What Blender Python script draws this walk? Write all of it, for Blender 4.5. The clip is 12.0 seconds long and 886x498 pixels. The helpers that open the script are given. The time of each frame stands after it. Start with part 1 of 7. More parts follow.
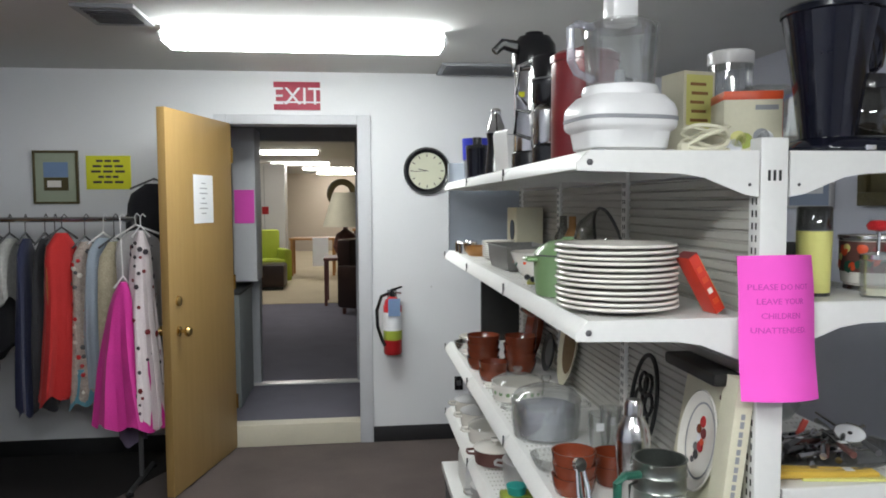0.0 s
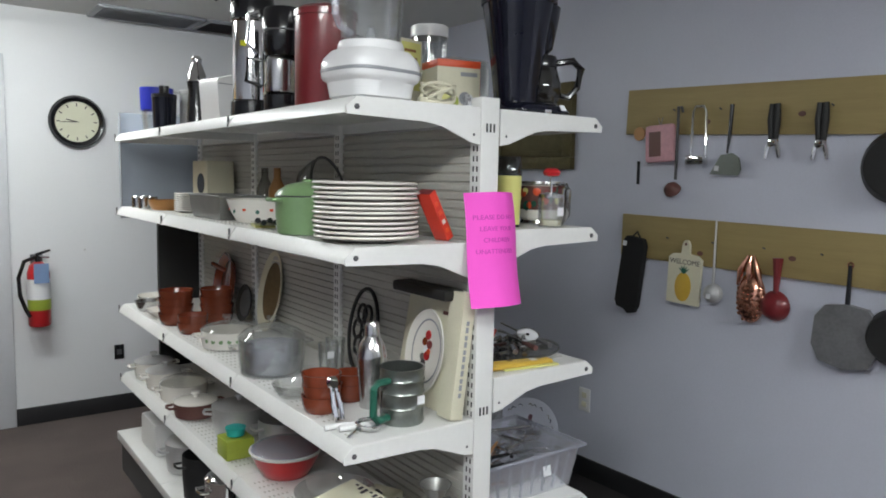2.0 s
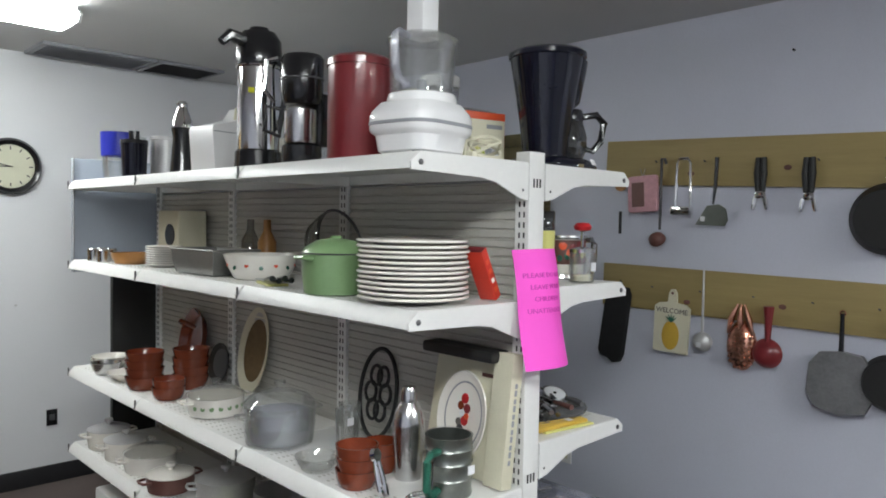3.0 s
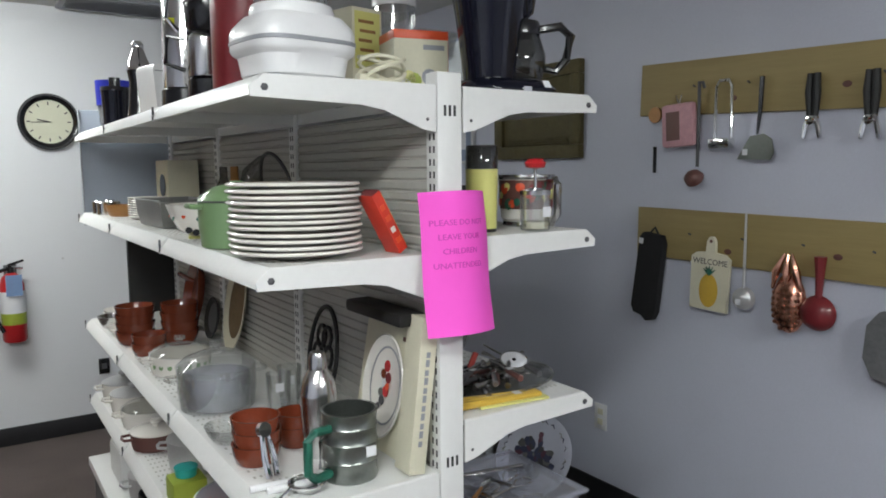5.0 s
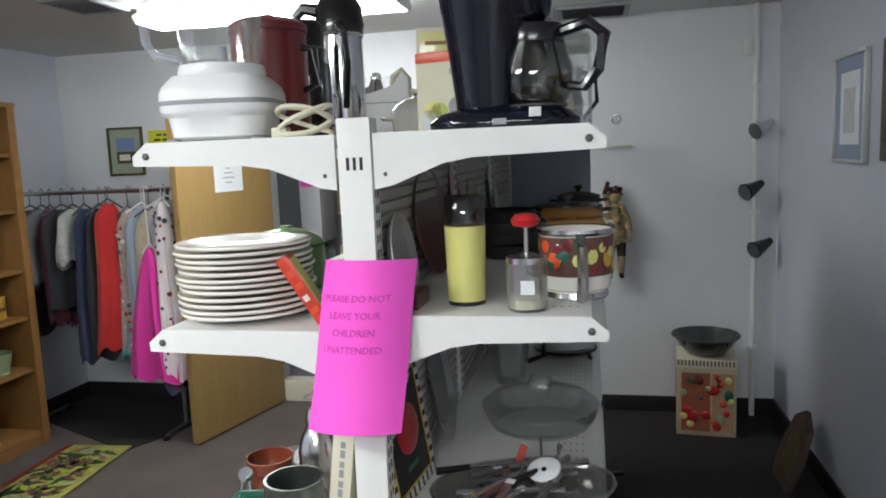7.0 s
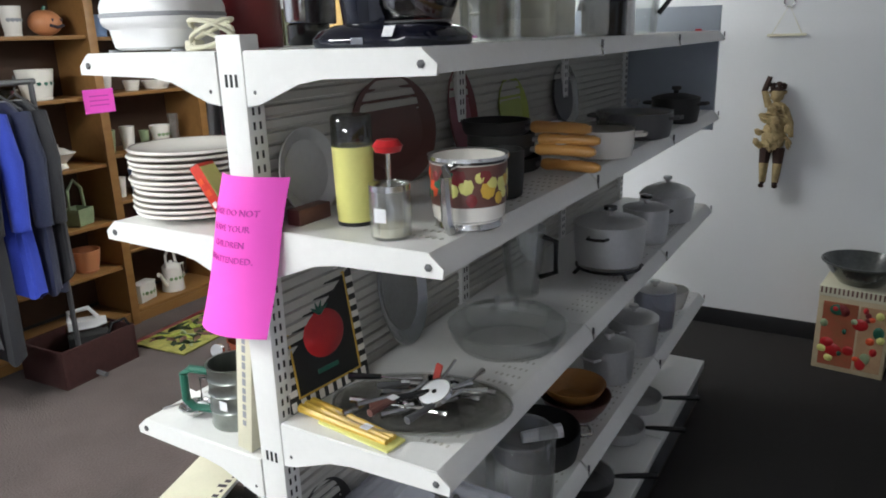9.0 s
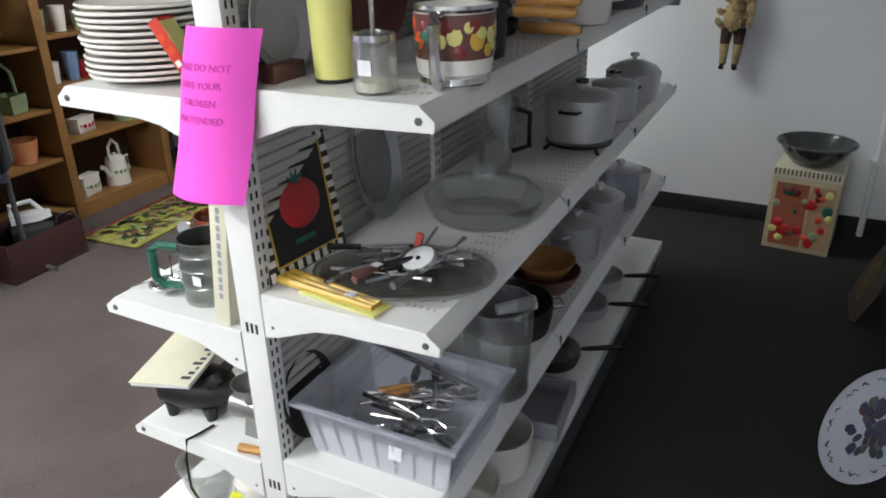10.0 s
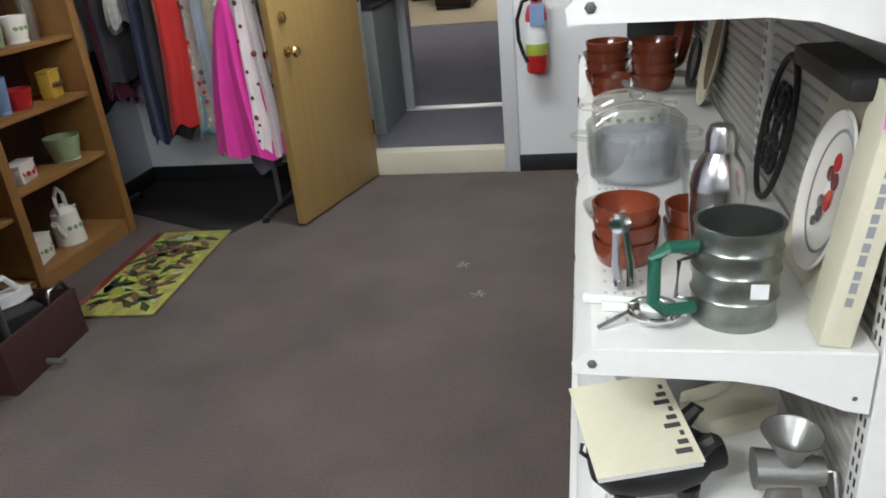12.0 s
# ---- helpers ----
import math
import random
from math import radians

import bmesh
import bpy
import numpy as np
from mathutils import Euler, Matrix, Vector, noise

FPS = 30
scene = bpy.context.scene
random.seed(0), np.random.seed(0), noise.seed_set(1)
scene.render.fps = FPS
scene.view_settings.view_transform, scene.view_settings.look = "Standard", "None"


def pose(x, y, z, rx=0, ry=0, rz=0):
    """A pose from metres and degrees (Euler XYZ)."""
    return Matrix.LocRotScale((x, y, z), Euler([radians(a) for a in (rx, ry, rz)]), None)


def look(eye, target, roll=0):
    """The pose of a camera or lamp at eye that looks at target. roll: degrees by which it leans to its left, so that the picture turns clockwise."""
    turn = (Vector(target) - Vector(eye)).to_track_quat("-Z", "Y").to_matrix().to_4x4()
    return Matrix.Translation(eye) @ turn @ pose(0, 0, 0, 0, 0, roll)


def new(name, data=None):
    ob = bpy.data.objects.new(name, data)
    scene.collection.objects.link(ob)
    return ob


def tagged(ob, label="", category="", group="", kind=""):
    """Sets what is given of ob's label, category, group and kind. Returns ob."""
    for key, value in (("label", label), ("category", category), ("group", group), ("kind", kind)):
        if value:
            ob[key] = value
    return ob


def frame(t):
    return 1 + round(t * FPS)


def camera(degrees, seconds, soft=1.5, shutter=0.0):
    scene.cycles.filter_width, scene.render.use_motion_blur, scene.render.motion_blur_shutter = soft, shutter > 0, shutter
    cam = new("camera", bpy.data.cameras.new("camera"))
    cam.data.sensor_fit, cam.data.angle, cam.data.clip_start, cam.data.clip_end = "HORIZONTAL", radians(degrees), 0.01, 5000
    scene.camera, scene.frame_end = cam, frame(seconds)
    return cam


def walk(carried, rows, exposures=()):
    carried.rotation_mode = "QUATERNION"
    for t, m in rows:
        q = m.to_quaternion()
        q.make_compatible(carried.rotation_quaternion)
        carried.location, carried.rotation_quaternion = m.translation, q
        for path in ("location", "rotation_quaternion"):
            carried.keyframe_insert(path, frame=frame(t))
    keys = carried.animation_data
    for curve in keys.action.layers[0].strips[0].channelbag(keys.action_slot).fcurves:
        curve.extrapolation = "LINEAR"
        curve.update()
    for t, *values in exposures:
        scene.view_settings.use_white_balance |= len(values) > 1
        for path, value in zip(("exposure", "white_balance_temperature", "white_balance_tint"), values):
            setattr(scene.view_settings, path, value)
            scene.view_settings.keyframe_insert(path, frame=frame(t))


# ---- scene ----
cam = camera(62.6, 12.0, 1.8)
EXPOSURES = [(0, 0.0), (0.6, -0.12), (1.5, -0.17), (2.5, -0.03), (5.5, -0.08), (7.2, 0.22), (8.8, 0.52), (10.5, 0.5), (11.4, 0.3), (12, 0.3)]
PATH = [
    (0, (0.332, 0.267, 1.536), (0.562, 2.25, 1.411), -0.3),
    (0.5, (0.267, 0.114, 1.527), (0.722, 2.059, 1.417), -0.7),
    (1, (0.048, 0.03, 1.507), (0.917, 1.828, 1.411), -1.7),
    (1.5, (-0.035, 0.06, 1.474), (1.032, 1.744, 1.312), 2.1),
    (2, (-0.031, 0.225, 1.459), (1.147, 1.83, 1.266), 1.1),
    (2.5, (-0.109, 0.386, 1.478), (1.195, 1.898, 1.363), 0.5),
    (3, (-0.25, 0.525, 1.49), (1.133, 1.967, 1.415), 1.0),
    (3.2, (-0.298, 0.561, 1.476), (1.098, 1.992, 1.433), 1.7),
    (4.8, (0.175, 0.381, 1.481), (1.308, 2.01, 1.229), -0.5),
    (5, (0.331, 0.43, 1.47), (1.432, 2.086, 1.253), -0.5),
    (5.5, (0.669, 0.472, 1.492), (1.774, 2.119, 1.236), -0.6),
    (6, (1.033, 0.441, 1.49), (1.778, 2.284, 1.267), 1.3),
    (6.5, (1.295, 0.401, 1.554), (1.552, 2.364, 1.275), -1.9),
    (6.8, (1.457, 0.438, 1.577), (1.353, 2.416, 1.303), -3.3),
    (7, (1.579, 0.488, 1.6), (1.18, 2.431, 1.343), -2.3),
    (7.2, (1.684, 0.556, 1.634), (1.208, 2.477, 1.35), -2.4),
    (8.8, (2.161, 0.752, 1.668), (1.202, 2.426, 1.14), -1.9),
    (9, (2.166, 0.745, 1.658), (1.184, 2.393, 1.093), -1.7),
    (9.5, (2.16, 0.737, 1.63), (1.207, 2.345, 0.919), -2.0),
    (10, (2.095, 0.726, 1.581), (1.28, 2.355, 0.756), -1.1),
    (10.5, (1.875, 0.687, 1.515), (1.245, 2.376, 0.647), -2.5),
    (10.6, (1.823, 0.666, 1.49), (1.18, 2.334, 0.593), -3.0),
    (11, (1.552, 0.674, 1.45), (0.88, 2.326, 0.543), -3.0),
    (11.2, (1.375, 0.698, 1.428), (0.737, 2.386, 0.566), -3.6),
    (11.5, (1.143, 0.742, 1.378), (0.599, 2.442, 0.475), -2.8),
    (12, (0.784, 0.818, 1.374), (0.401, 2.603, 0.557), -5.5),
]
walk(cam, [(t, look(eye, target, roll)) for t, eye, target, roll in PATH], EXPOSURES)

# ---- light ----
world = bpy.data.worlds.new("world")
scene.world = world
world.use_nodes = True
world.node_tree.nodes["Background"].inputs[0].default_value = (0.75, 0.8, 0.9, 1)
world.node_tree.nodes["Background"].inputs[1].default_value = 0.05
TUBE = 26.0       # radiance of the fluorescent lens by the door
FRONT_TUBE = 56.0  # radiance of the fluorescent lenses over the front of the room
FAR_TUBE = 20.0    # radiance of the showroom tubes


# ---- materials ----
def mat(name, color, rough=0.6, metal=0.0, var=0.12, scale=8.0, fine=0.0, bump=0.0, glass=0.0, coat=0.0,
        emit=0.0, tint=None, stretch=(1, 1, 1), alpha=1.0, sheen=0.0, ior=1.45):
    """Principled surface whose colour wanders at two scales; bump is fine relief."""
    m = bpy.data.materials.new(name)
    m.use_nodes = True
    nt = m.node_tree
    p = nt.nodes["Principled BSDF"]
    p.inputs["Roughness"].default_value = rough
    p.inputs["Metallic"].default_value = metal
    p.inputs["IOR"].default_value = ior
    p.inputs["Transmission Weight"].default_value = glass
    p.inputs["Coat Weight"].default_value = coat
    p.inputs["Sheen Weight"].default_value = sheen
    p.inputs["Alpha"].default_value = alpha
    if emit:
        p.inputs["Emission Color"].default_value = (*color, 1)
        p.inputs["Emission Strength"].default_value = emit
    co = nt.nodes.new("ShaderNodeTexCoord")
    mp = nt.nodes.new("ShaderNodeMapping")
    mp.inputs["Scale"].default_value = stretch
    nt.links.new(co.outputs["Object"], mp.inputs["Vector"])
    n1 = nt.nodes.new("ShaderNodeTexNoise")
    n1.inputs["Scale"].default_value, n1.inputs["Detail"].default_value = scale, 5
    n2 = nt.nodes.new("ShaderNodeTexNoise")
    n2.inputs["Scale"].default_value, n2.inputs["Detail"].default_value = (fine or scale * 14), 3
    for n in (n1, n2):
        nt.links.new(mp.outputs[0], n.inputs["Vector"])
    mix = nt.nodes.new("ShaderNodeMix")
    mix.data_type = "RGBA"
    dark = tint or tuple(c * (1 - 2 * var) for c in color)
    light = tuple(min(1, c * (1 + 0.6 * var)) for c in color)
    mix.inputs["A"].default_value, mix.inputs["B"].default_value = (*dark, 1), (*light, 1)
    add = nt.nodes.new("ShaderNodeMath")
    add.operation = "MULTIPLY_ADD"
    add.inputs[1].default_value = 0.45
    half = nt.nodes.new("ShaderNodeMath")
    half.operation = "MULTIPLY"
    half.inputs[1].default_value = 0.75
    nt.links.new(n1.outputs[0], half.inputs[0])
    nt.links.new(n2.outputs[0], add.inputs[0])
    nt.links.new(half.outputs[0], add.inputs[2])
    nt.links.new(add.outputs[0], mix.inputs["Factor"])
    nt.links.new(mix.outputs["Result"], p.inputs["Base Color"])
    if bump:
        b = nt.nodes.new("ShaderNodeBump")
        b.inputs["Strength"].default_value, b.inputs["Distance"].default_value = bump, 0.004
        nt.links.new(n2.outputs[0], b.inputs["Height"])
        nt.links.new(b.outputs[0], p.inputs["Normal"])
    return m


def clear(name, tint, gloss=0.14, rough=0.03, body=0.0, bodycol=(0.8, 0.8, 0.8)):
    """Thin clear ware: light passes straight through, with a mirror sheen and, if cloudy, some body colour."""
    m = bpy.data.materials.new(name)
    m.use_nodes = True
    nt = m.node_tree
    nt.nodes.remove(nt.nodes["Principled BSDF"])
    tr, gl, mx = nt.nodes.new("ShaderNodeBsdfTransparent"), nt.nodes.new("ShaderNodeBsdfGlossy"), nt.nodes.new("ShaderNodeMixShader")
    tr.inputs[0].default_value = (*tint, 1)
    gl.inputs["Roughness"].default_value = rough
    lw = nt.nodes.new("ShaderNodeLayerWeight")
    lw.inputs[0].default_value = 0.33
    sc = nt.nodes.new("ShaderNodeMath")
    sc.operation = "MULTIPLY_ADD"
    sc.inputs[1].default_value, sc.inputs[2].default_value = 0.5, gloss * 0.3
    nt.links.new(lw.outputs["Fresnel"], sc.inputs[0])
    nt.links.new(sc.outputs[0], mx.inputs[0])
    nt.links.new(tr.outputs[0], mx.inputs[1])
    nt.links.new(gl.outputs[0], mx.inputs[2])
    last = mx
    if body:
        df, m2 = nt.nodes.new("ShaderNodeBsdfDiffuse"), nt.nodes.new("ShaderNodeMixShader")
        df.inputs[0].default_value = (*bodycol, 1)
        m2.inputs[0].default_value = body
        nt.links.new(mx.outputs[0], m2.inputs[1])
        nt.links.new(df.outputs[0], m2.inputs[2])
        last = m2
    nt.links.new(last.outputs[0], nt.nodes["Material Output"].inputs[0])
    return m


M_WALL = mat("wall_paint", (0.74, 0.75, 0.77), 0.55, var=0.03, scale=1.5, fine=120, bump=0.15)
M_WALLR = mat("lavender_wall_paint", (0.6, 0.62, 0.71), 0.5, var=0.07, scale=2.0, fine=110, bump=0.15)
M_CEIL = mat("ceiling_paint", (0.66, 0.66, 0.65), 0.8, var=0.05, scale=2, fine=90, bump=0.3)
M_CARPET = mat("carpet_brown", (0.108, 0.08, 0.074), 0.95, var=0.46, scale=2.6, fine=105, bump=1.0, sheen=0.1)
M_CARPET2 = mat("carpet_violet", (0.15, 0.145, 0.18), 0.95, var=0.2, scale=3, fine=200, bump=1.0)
M_DARKFLOOR = mat("dark_floor_cover", (0.02, 0.0175, 0.0175), 0.95, var=0.2, scale=5, fine=300, bump=0.8)
M_BASE = mat("black_baseboard", (0.02, 0.02, 0.022), 0.45, var=0.2)
M_WHITE = mat("white_enamel_steel", (0.78, 0.78, 0.76), 0.38, var=0.06, scale=3, fine=60, bump=0.03)
M_SLAT = mat("greige_panel", (0.5, 0.49, 0.45), 0.5, var=0.1, scale=2, fine=50)
M_TRIM = mat("grey_trim_paint", (0.56, 0.57, 0.6), 0.45, var=0.05, scale=3)
M_DOOR = mat("oak_veneer", (0.35, 0.225, 0.085), 0.42, var=0.14, scale=5, fine=40, stretch=(6, 6, 0.35), tint=(0.26, 0.16, 0.055))
M_BOARD = mat("pine_board", (0.35, 0.27, 0.115), 0.55, var=0.16, scale=4, fine=30, stretch=(8, 0.5, 8), tint=(0.24, 0.18, 0.075))
M_BOOK = mat("bookcase_wood", (0.3, 0.155, 0.05), 0.45, var=0.18, scale=4, fine=40, stretch=(6, 0.6, 6), tint=(0.19, 0.09, 0.028))
M_RISER = mat("vinyl_riser", (0.62, 0.58, 0.47), 0.5, var=0.08, scale=4)
M_STEEL = mat("steel", (0.6, 0.6, 0.6), 0.22, 1.0, var=0.08, scale=6)
M_ALU = mat("dull_aluminium", (0.6, 0.6, 0.6), 0.38, 0.55, var=0.12, scale=6, fine=80, bump=0.05)
M_TIN = mat("tarnished_tin", (0.26, 0.28, 0.26), 0.3, 0.9, var=0.2, scale=12)
M_CHROME = mat("chrome", (0.8, 0.8, 0.8), 0.08, 1.0, var=0.03)
M_BRASS = mat("brass", (0.6, 0.42, 0.16), 0.25, 1.0, var=0.1)
M_COPPER = mat("copper", (0.72, 0.36, 0.25), 0.22, 1.0, var=0.12, scale=30)
M_BLACK = mat("black_plastic", (0.012, 0.012, 0.014), 0.22, var=0.2, coat=0.3)
M_NAVY = mat("glossy_dark_navy_plastic", (0.008, 0.009, 0.018), 0.1, var=0.15)
M_MATTEBLACK = mat("matte_black", (0.018, 0.018, 0.018), 0.55, var=0.25, fine=120)
M_WPLASTIC = mat("white_plastic", (0.8, 0.8, 0.8), 0.3, var=0.03, coat=0.2)
M_GLASS = clear("clear_glass", (0.985, 0.995, 0.99), 0.2, body=0.05)
M_SMOKE = clear("smoky_glass", (0.6, 0.6, 0.58), 0.2, 0.05)
M_TRAY = clear("faintly_smoky_glass", (0.84, 0.84, 0.82), 0.25, 0.05)
M_FROST = clear("cloudy_plastic", (0.88, 0.89, 0.94), 0.15, 0.2, 0.2, (0.78, 0.79, 0.85))
M_CREAM = mat("cream_china", (0.82, 0.79, 0.73), 0.2, var=0.05, coat=0.3)
M_RIM = mat("dark_rim_glaze", (0.13, 0.1, 0.08), 0.3, var=0.2)
M_TERRA = mat("red_brown_glaze", (0.21, 0.045, 0.02), 0.2, var=0.22, scale=12, coat=0.4)
M_MAROON = mat("maroon_enamel", (0.19, 0.022, 0.026), 0.3, var=0.15, coat=0.3)
M_RED = mat("red_gloss", (0.5, 0.02, 0.025), 0.3, var=0.12, coat=0.2)
M_GREEN = mat("sage_green_enamel", (0.21, 0.34, 0.16), 0.3, var=0.1, coat=0.3)
M_DGREEN = mat("dark_green_paint", (0.02, 0.12, 0.08), 0.35, var=0.15)
M_LIME = mat("lime_green", (0.33, 0.4, 0.05), 0.4, var=0.12)
M_PINK = mat("hot_pink_paper", (0.9, 0.1, 0.6), 0.75, var=0.03, scale=3)
M_PAPER = mat("white_paper", (0.75, 0.76, 0.78), 0.8, var=0.04)
M_IVORY = mat("ivory_card", (0.68, 0.65, 0.5), 0.7, var=0.08, scale=10)
M_YPAPER = mat("yellow_paper", (0.75, 0.75, 0.04), 0.75, var=0.05)
M_INK = mat("ink", (0.06, 0.05, 0.06), 0.8, var=0.1)
M_PINKINK = mat("ink_on_pink", (0.6, 0.05, 0.4), 0.8, var=0.1)
M_YELLOW = mat("pale_yellow_plastic", (0.68, 0.66, 0.22), 0.3, var=0.05, coat=0.2)
M_ORANGE = mat("orange_red_print", (0.7, 0.09, 0.03), 0.35, var=0.1)
M_CARTONRED = mat("red_printed_card", (0.6, 0.04, 0.02), 0.4, var=0.15, scale=20)
M_SLABWOOD = mat("weathered_dark_wood", (0.07, 0.05, 0.04), 0.6, var=0.35, scale=12, bump=0.4)
M_BASIN = mat("speckled_dark_enamel", (0.05, 0.055, 0.055), 0.16, var=0.4, scale=60, coat=0.5)
M_WOOD = mat("varnished_wood", (0.42, 0.2, 0.06), 0.35, var=0.2, scale=10, stretch=(1, 6, 6))
M_HANDLE = mat("honey_wood", (0.5, 0.25, 0.07), 0.35, var=0.2, scale=10, stretch=(1, 6, 6))
M_RATTAN = mat("brown_rattan", (0.2, 0.13, 0.06), 0.7, var=0.3, scale=40, fine=200, bump=0.8)
M_WINE = mat("faded_wine_glaze", (0.16, 0.07, 0.1), 0.3, var=0.2)
M_LINT = mat("pale_lint", (0.32, 0.28, 0.27), 0.95, var=0.2)
M_LGREEN = mat("pale_green_glaze", (0.3, 0.38, 0.22), 0.35, var=0.25, scale=18)
M_YWOOD = mat("yellow_bamboo", (0.62, 0.4, 0.06), 0.4, var=0.15, scale=12)
M_BROWN = mat("brown_tray", (0.14, 0.06, 0.05), 0.4, var=0.15)
M_GREY = mat("grey_paint", (0.3, 0.31, 0.33), 0.45, var=0.08)
M_DGREY = mat("dark_grey", (0.09, 0.09, 0.095), 0.5, var=0.15)
M_BLUE = mat("cobalt_blue", (0.02, 0.03, 0.35), 0.3, var=0.15)
M_LBLUE = mat("light_blue_mount", (0.2, 0.3, 0.5), 0.6, var=0.1)
M_MOUNT = mat("dusty_blue_mount", (0.28, 0.34, 0.46), 0.6, var=0.08)
M_TEAL = mat("teal_plastic", (0.03, 0.4, 0.36), 0.35, var=0.1)
M_OLIVE = mat("bronzed_relief", (0.11, 0.09, 0.035), 0.45, 0.3, var=0.35, scale=25, fine=160, bump=0.8)
M_LENS = mat("lit_lens", (0.955, 1.0, 0.99), 0.5, emit=TUBE, var=0.0)
M_FRONTLENS = mat("lit_front_lens", (0.955, 1.0, 1.0), 0.5, emit=FRONT_TUBE, var=0.0)
M_FARLENS = mat("lit_showroom_lens", (1.0, 0.97, 0.93), 0.5, emit=FAR_TUBE, var=0.0)
M_GOLD = mat("gold_frame", (0.4, 0.28, 0.09), 0.4, 0.6, var=0.2)


# ---- mesh helpers ----
def bx(bm, x0, y0, z0, x1, y1, z1, bev=0.0, m=None):
    """A box from corner to corner, its edges rounded by bev, then moved by m."""
    r = bmesh.ops.create_cube(bm, size=1.0, matrix=Matrix.Translation(((x0 + x1) / 2, (y0 + y1) / 2, (z0 + z1) / 2))
                              @ Matrix.Diagonal((abs(x1 - x0), abs(y1 - y0), abs(z1 - z0), 1)))
    vs = r["verts"]
    if bev:
        es = list({e for v in vs for e in v.link_edges})
        b = bmesh.ops.bevel(bm, geom=es, offset=bev, segments=2, profile=0.6, affect="EDGES", clamp_overlap=True)
        vs = list({v for f in b["faces"] for v in f.verts} | {v for v in vs if v.is_valid})
    if m is not None:
        bmesh.ops.transform(bm, matrix=m, verts=vs)
    return bm


def lathe(bm, prof, seg=28, m=None, sx=1.0, sy=1.0):
    """A turned solid: prof is (radius, height) from the outside bottom round; radius 0 closes it."""
    rings = []
    m = m or Matrix()
    for r, z in prof:
        if r <= 1e-6:
            rings.append([bm.verts.new(m @ Vector((0, 0, z)))])
        else:
            rings.append([bm.verts.new(m @ Vector((r * sx * math.cos(a), r * sy * math.sin(a), z)))
                          for a in (2 * math.pi * i / seg for i in range(seg))])
    for a, b in zip(rings, rings[1:]):
        for i in range(seg):
            j = (i + 1) % seg
            if len(a) == 1 and len(b) == 1:
                continue
            if len(a) == 1:
                bm.faces.new((a[0], b[j], b[i]))
            elif len(b) == 1:
                bm.faces.new((a[i], a[j], b[0]))
            else:
                bm.faces.new((a[i], a[j], b[j], b[i]))
    return bm


def tube(bm, pts, r, seg=8, closed=False, m=None):
    """A round bar along points; r may be one radius or one for each point."""
    pts = [Vector(p) for p in pts]
    n = len(pts)
    rs = r if isinstance(r, (list, tuple)) else [r] * n
    rings = []
    up = Vector((0.123, 0.31, 0.94)).normalized()
    for i, p in enumerate(pts):
        a = pts[(i - 1) % n] if closed or i else p
        b = pts[(i + 1) % n] if closed or i < n - 1 else p
        d = (b - a).normalized()
        s = d.cross(up)
        if s.length < 0.05:
            s = d.cross(Vector((1, 0, 0)))
        s.normalize()
        u = s.cross(d)
        rings.append([bm.verts.new((m or Matrix()) @ (p + (s * math.cos(t) + u * math.sin(t)) * rs[i]))
                      for t in (2 * math.pi * k / seg for k in range(seg))])
    pairs = list(zip(rings, rings[1:])) + ([(rings[-1], rings[0])] if closed else [])
    for a, b in pairs:
        for i in range(seg):
            bm.faces.new((a[i], a[(i + 1) % seg], b[(i + 1) % seg], b[i]))
    if not closed:
        bm.faces.new(rings[0][::-1])
        bm.faces.new(rings[-1])
    return bm


def prism(bm, poly, d0, d1, m=None):
    """A flat outline (u, v), pulled from d0 to d1 along the third axis, then moved by m."""
    m = m or Matrix()
    a = [bm.verts.new(m @ Vector((u, v, d0))) for u, v in poly]
    b = [bm.verts.new(m @ Vector((u, v, d1))) for u, v in poly]
    bm.faces.new(a[::-1])
    bm.faces.new(b)
    n = len(poly)
    for i in range(n):
        bm.faces.new((a[i], a[(i + 1) % n], b[(i + 1) % n], b[i]))
    return bm


def arc(cx, cy, r, a0, a1, n=12, ry=None):
    return [(cx + r * math.cos(radians(a0 + (a1 - a0) * i / n)), cy + (ry or r) * math.sin(radians(a0 + (a1 - a0) * i / n))) for i in range(n + 1)]


XZ = Matrix(((1, 0, 0, 0), (0, 0, -1, 0), (0, 1, 0, 0), (0, 0, 0, 1)))   # outline in x-z, pulled towards -y
YZ = Matrix(((0, 0, 1, 0), (1, 0, 0, 0), (0, 1, 0, 0), (0, 0, 0, 1)))    # outline in y-z, pulled towards +x


def part(name, bm, material, parent=None, label=""):
    bmesh.ops.recalc_face_normals(bm, faces=bm.faces)
    me = bpy.data.meshes.new(name)
    bm.to_mesh(me)
    bm.free()
    me.materials.append(material)
    for poly in me.polygons:
        poly.use_smooth = True
    me.set_sharp_from_angle(angle=radians(38))
    ob = new(name, me)
    ob.parent = parent
    if label:
        tagged(ob, label)
    return ob


def thing(name, m, label, category, group="", kind=""):
    ob = new(name)
    ob.matrix_basis = m
    ob.empty_display_size = 0.05
    return tagged(ob, label, category, group, kind)


def structure(name, bm, material, label):
    return tagged(part(name, bm, material), label, name.split("_")[0], kind="structure")


def B(*a, **k):
    return bx(bmesh.new(), *a, **k)


def L(prof, **k):
    return lathe(bmesh.new(), prof, **k)


def T(pts, r, **k):
    return tube(bmesh.new(), pts, r, **k)


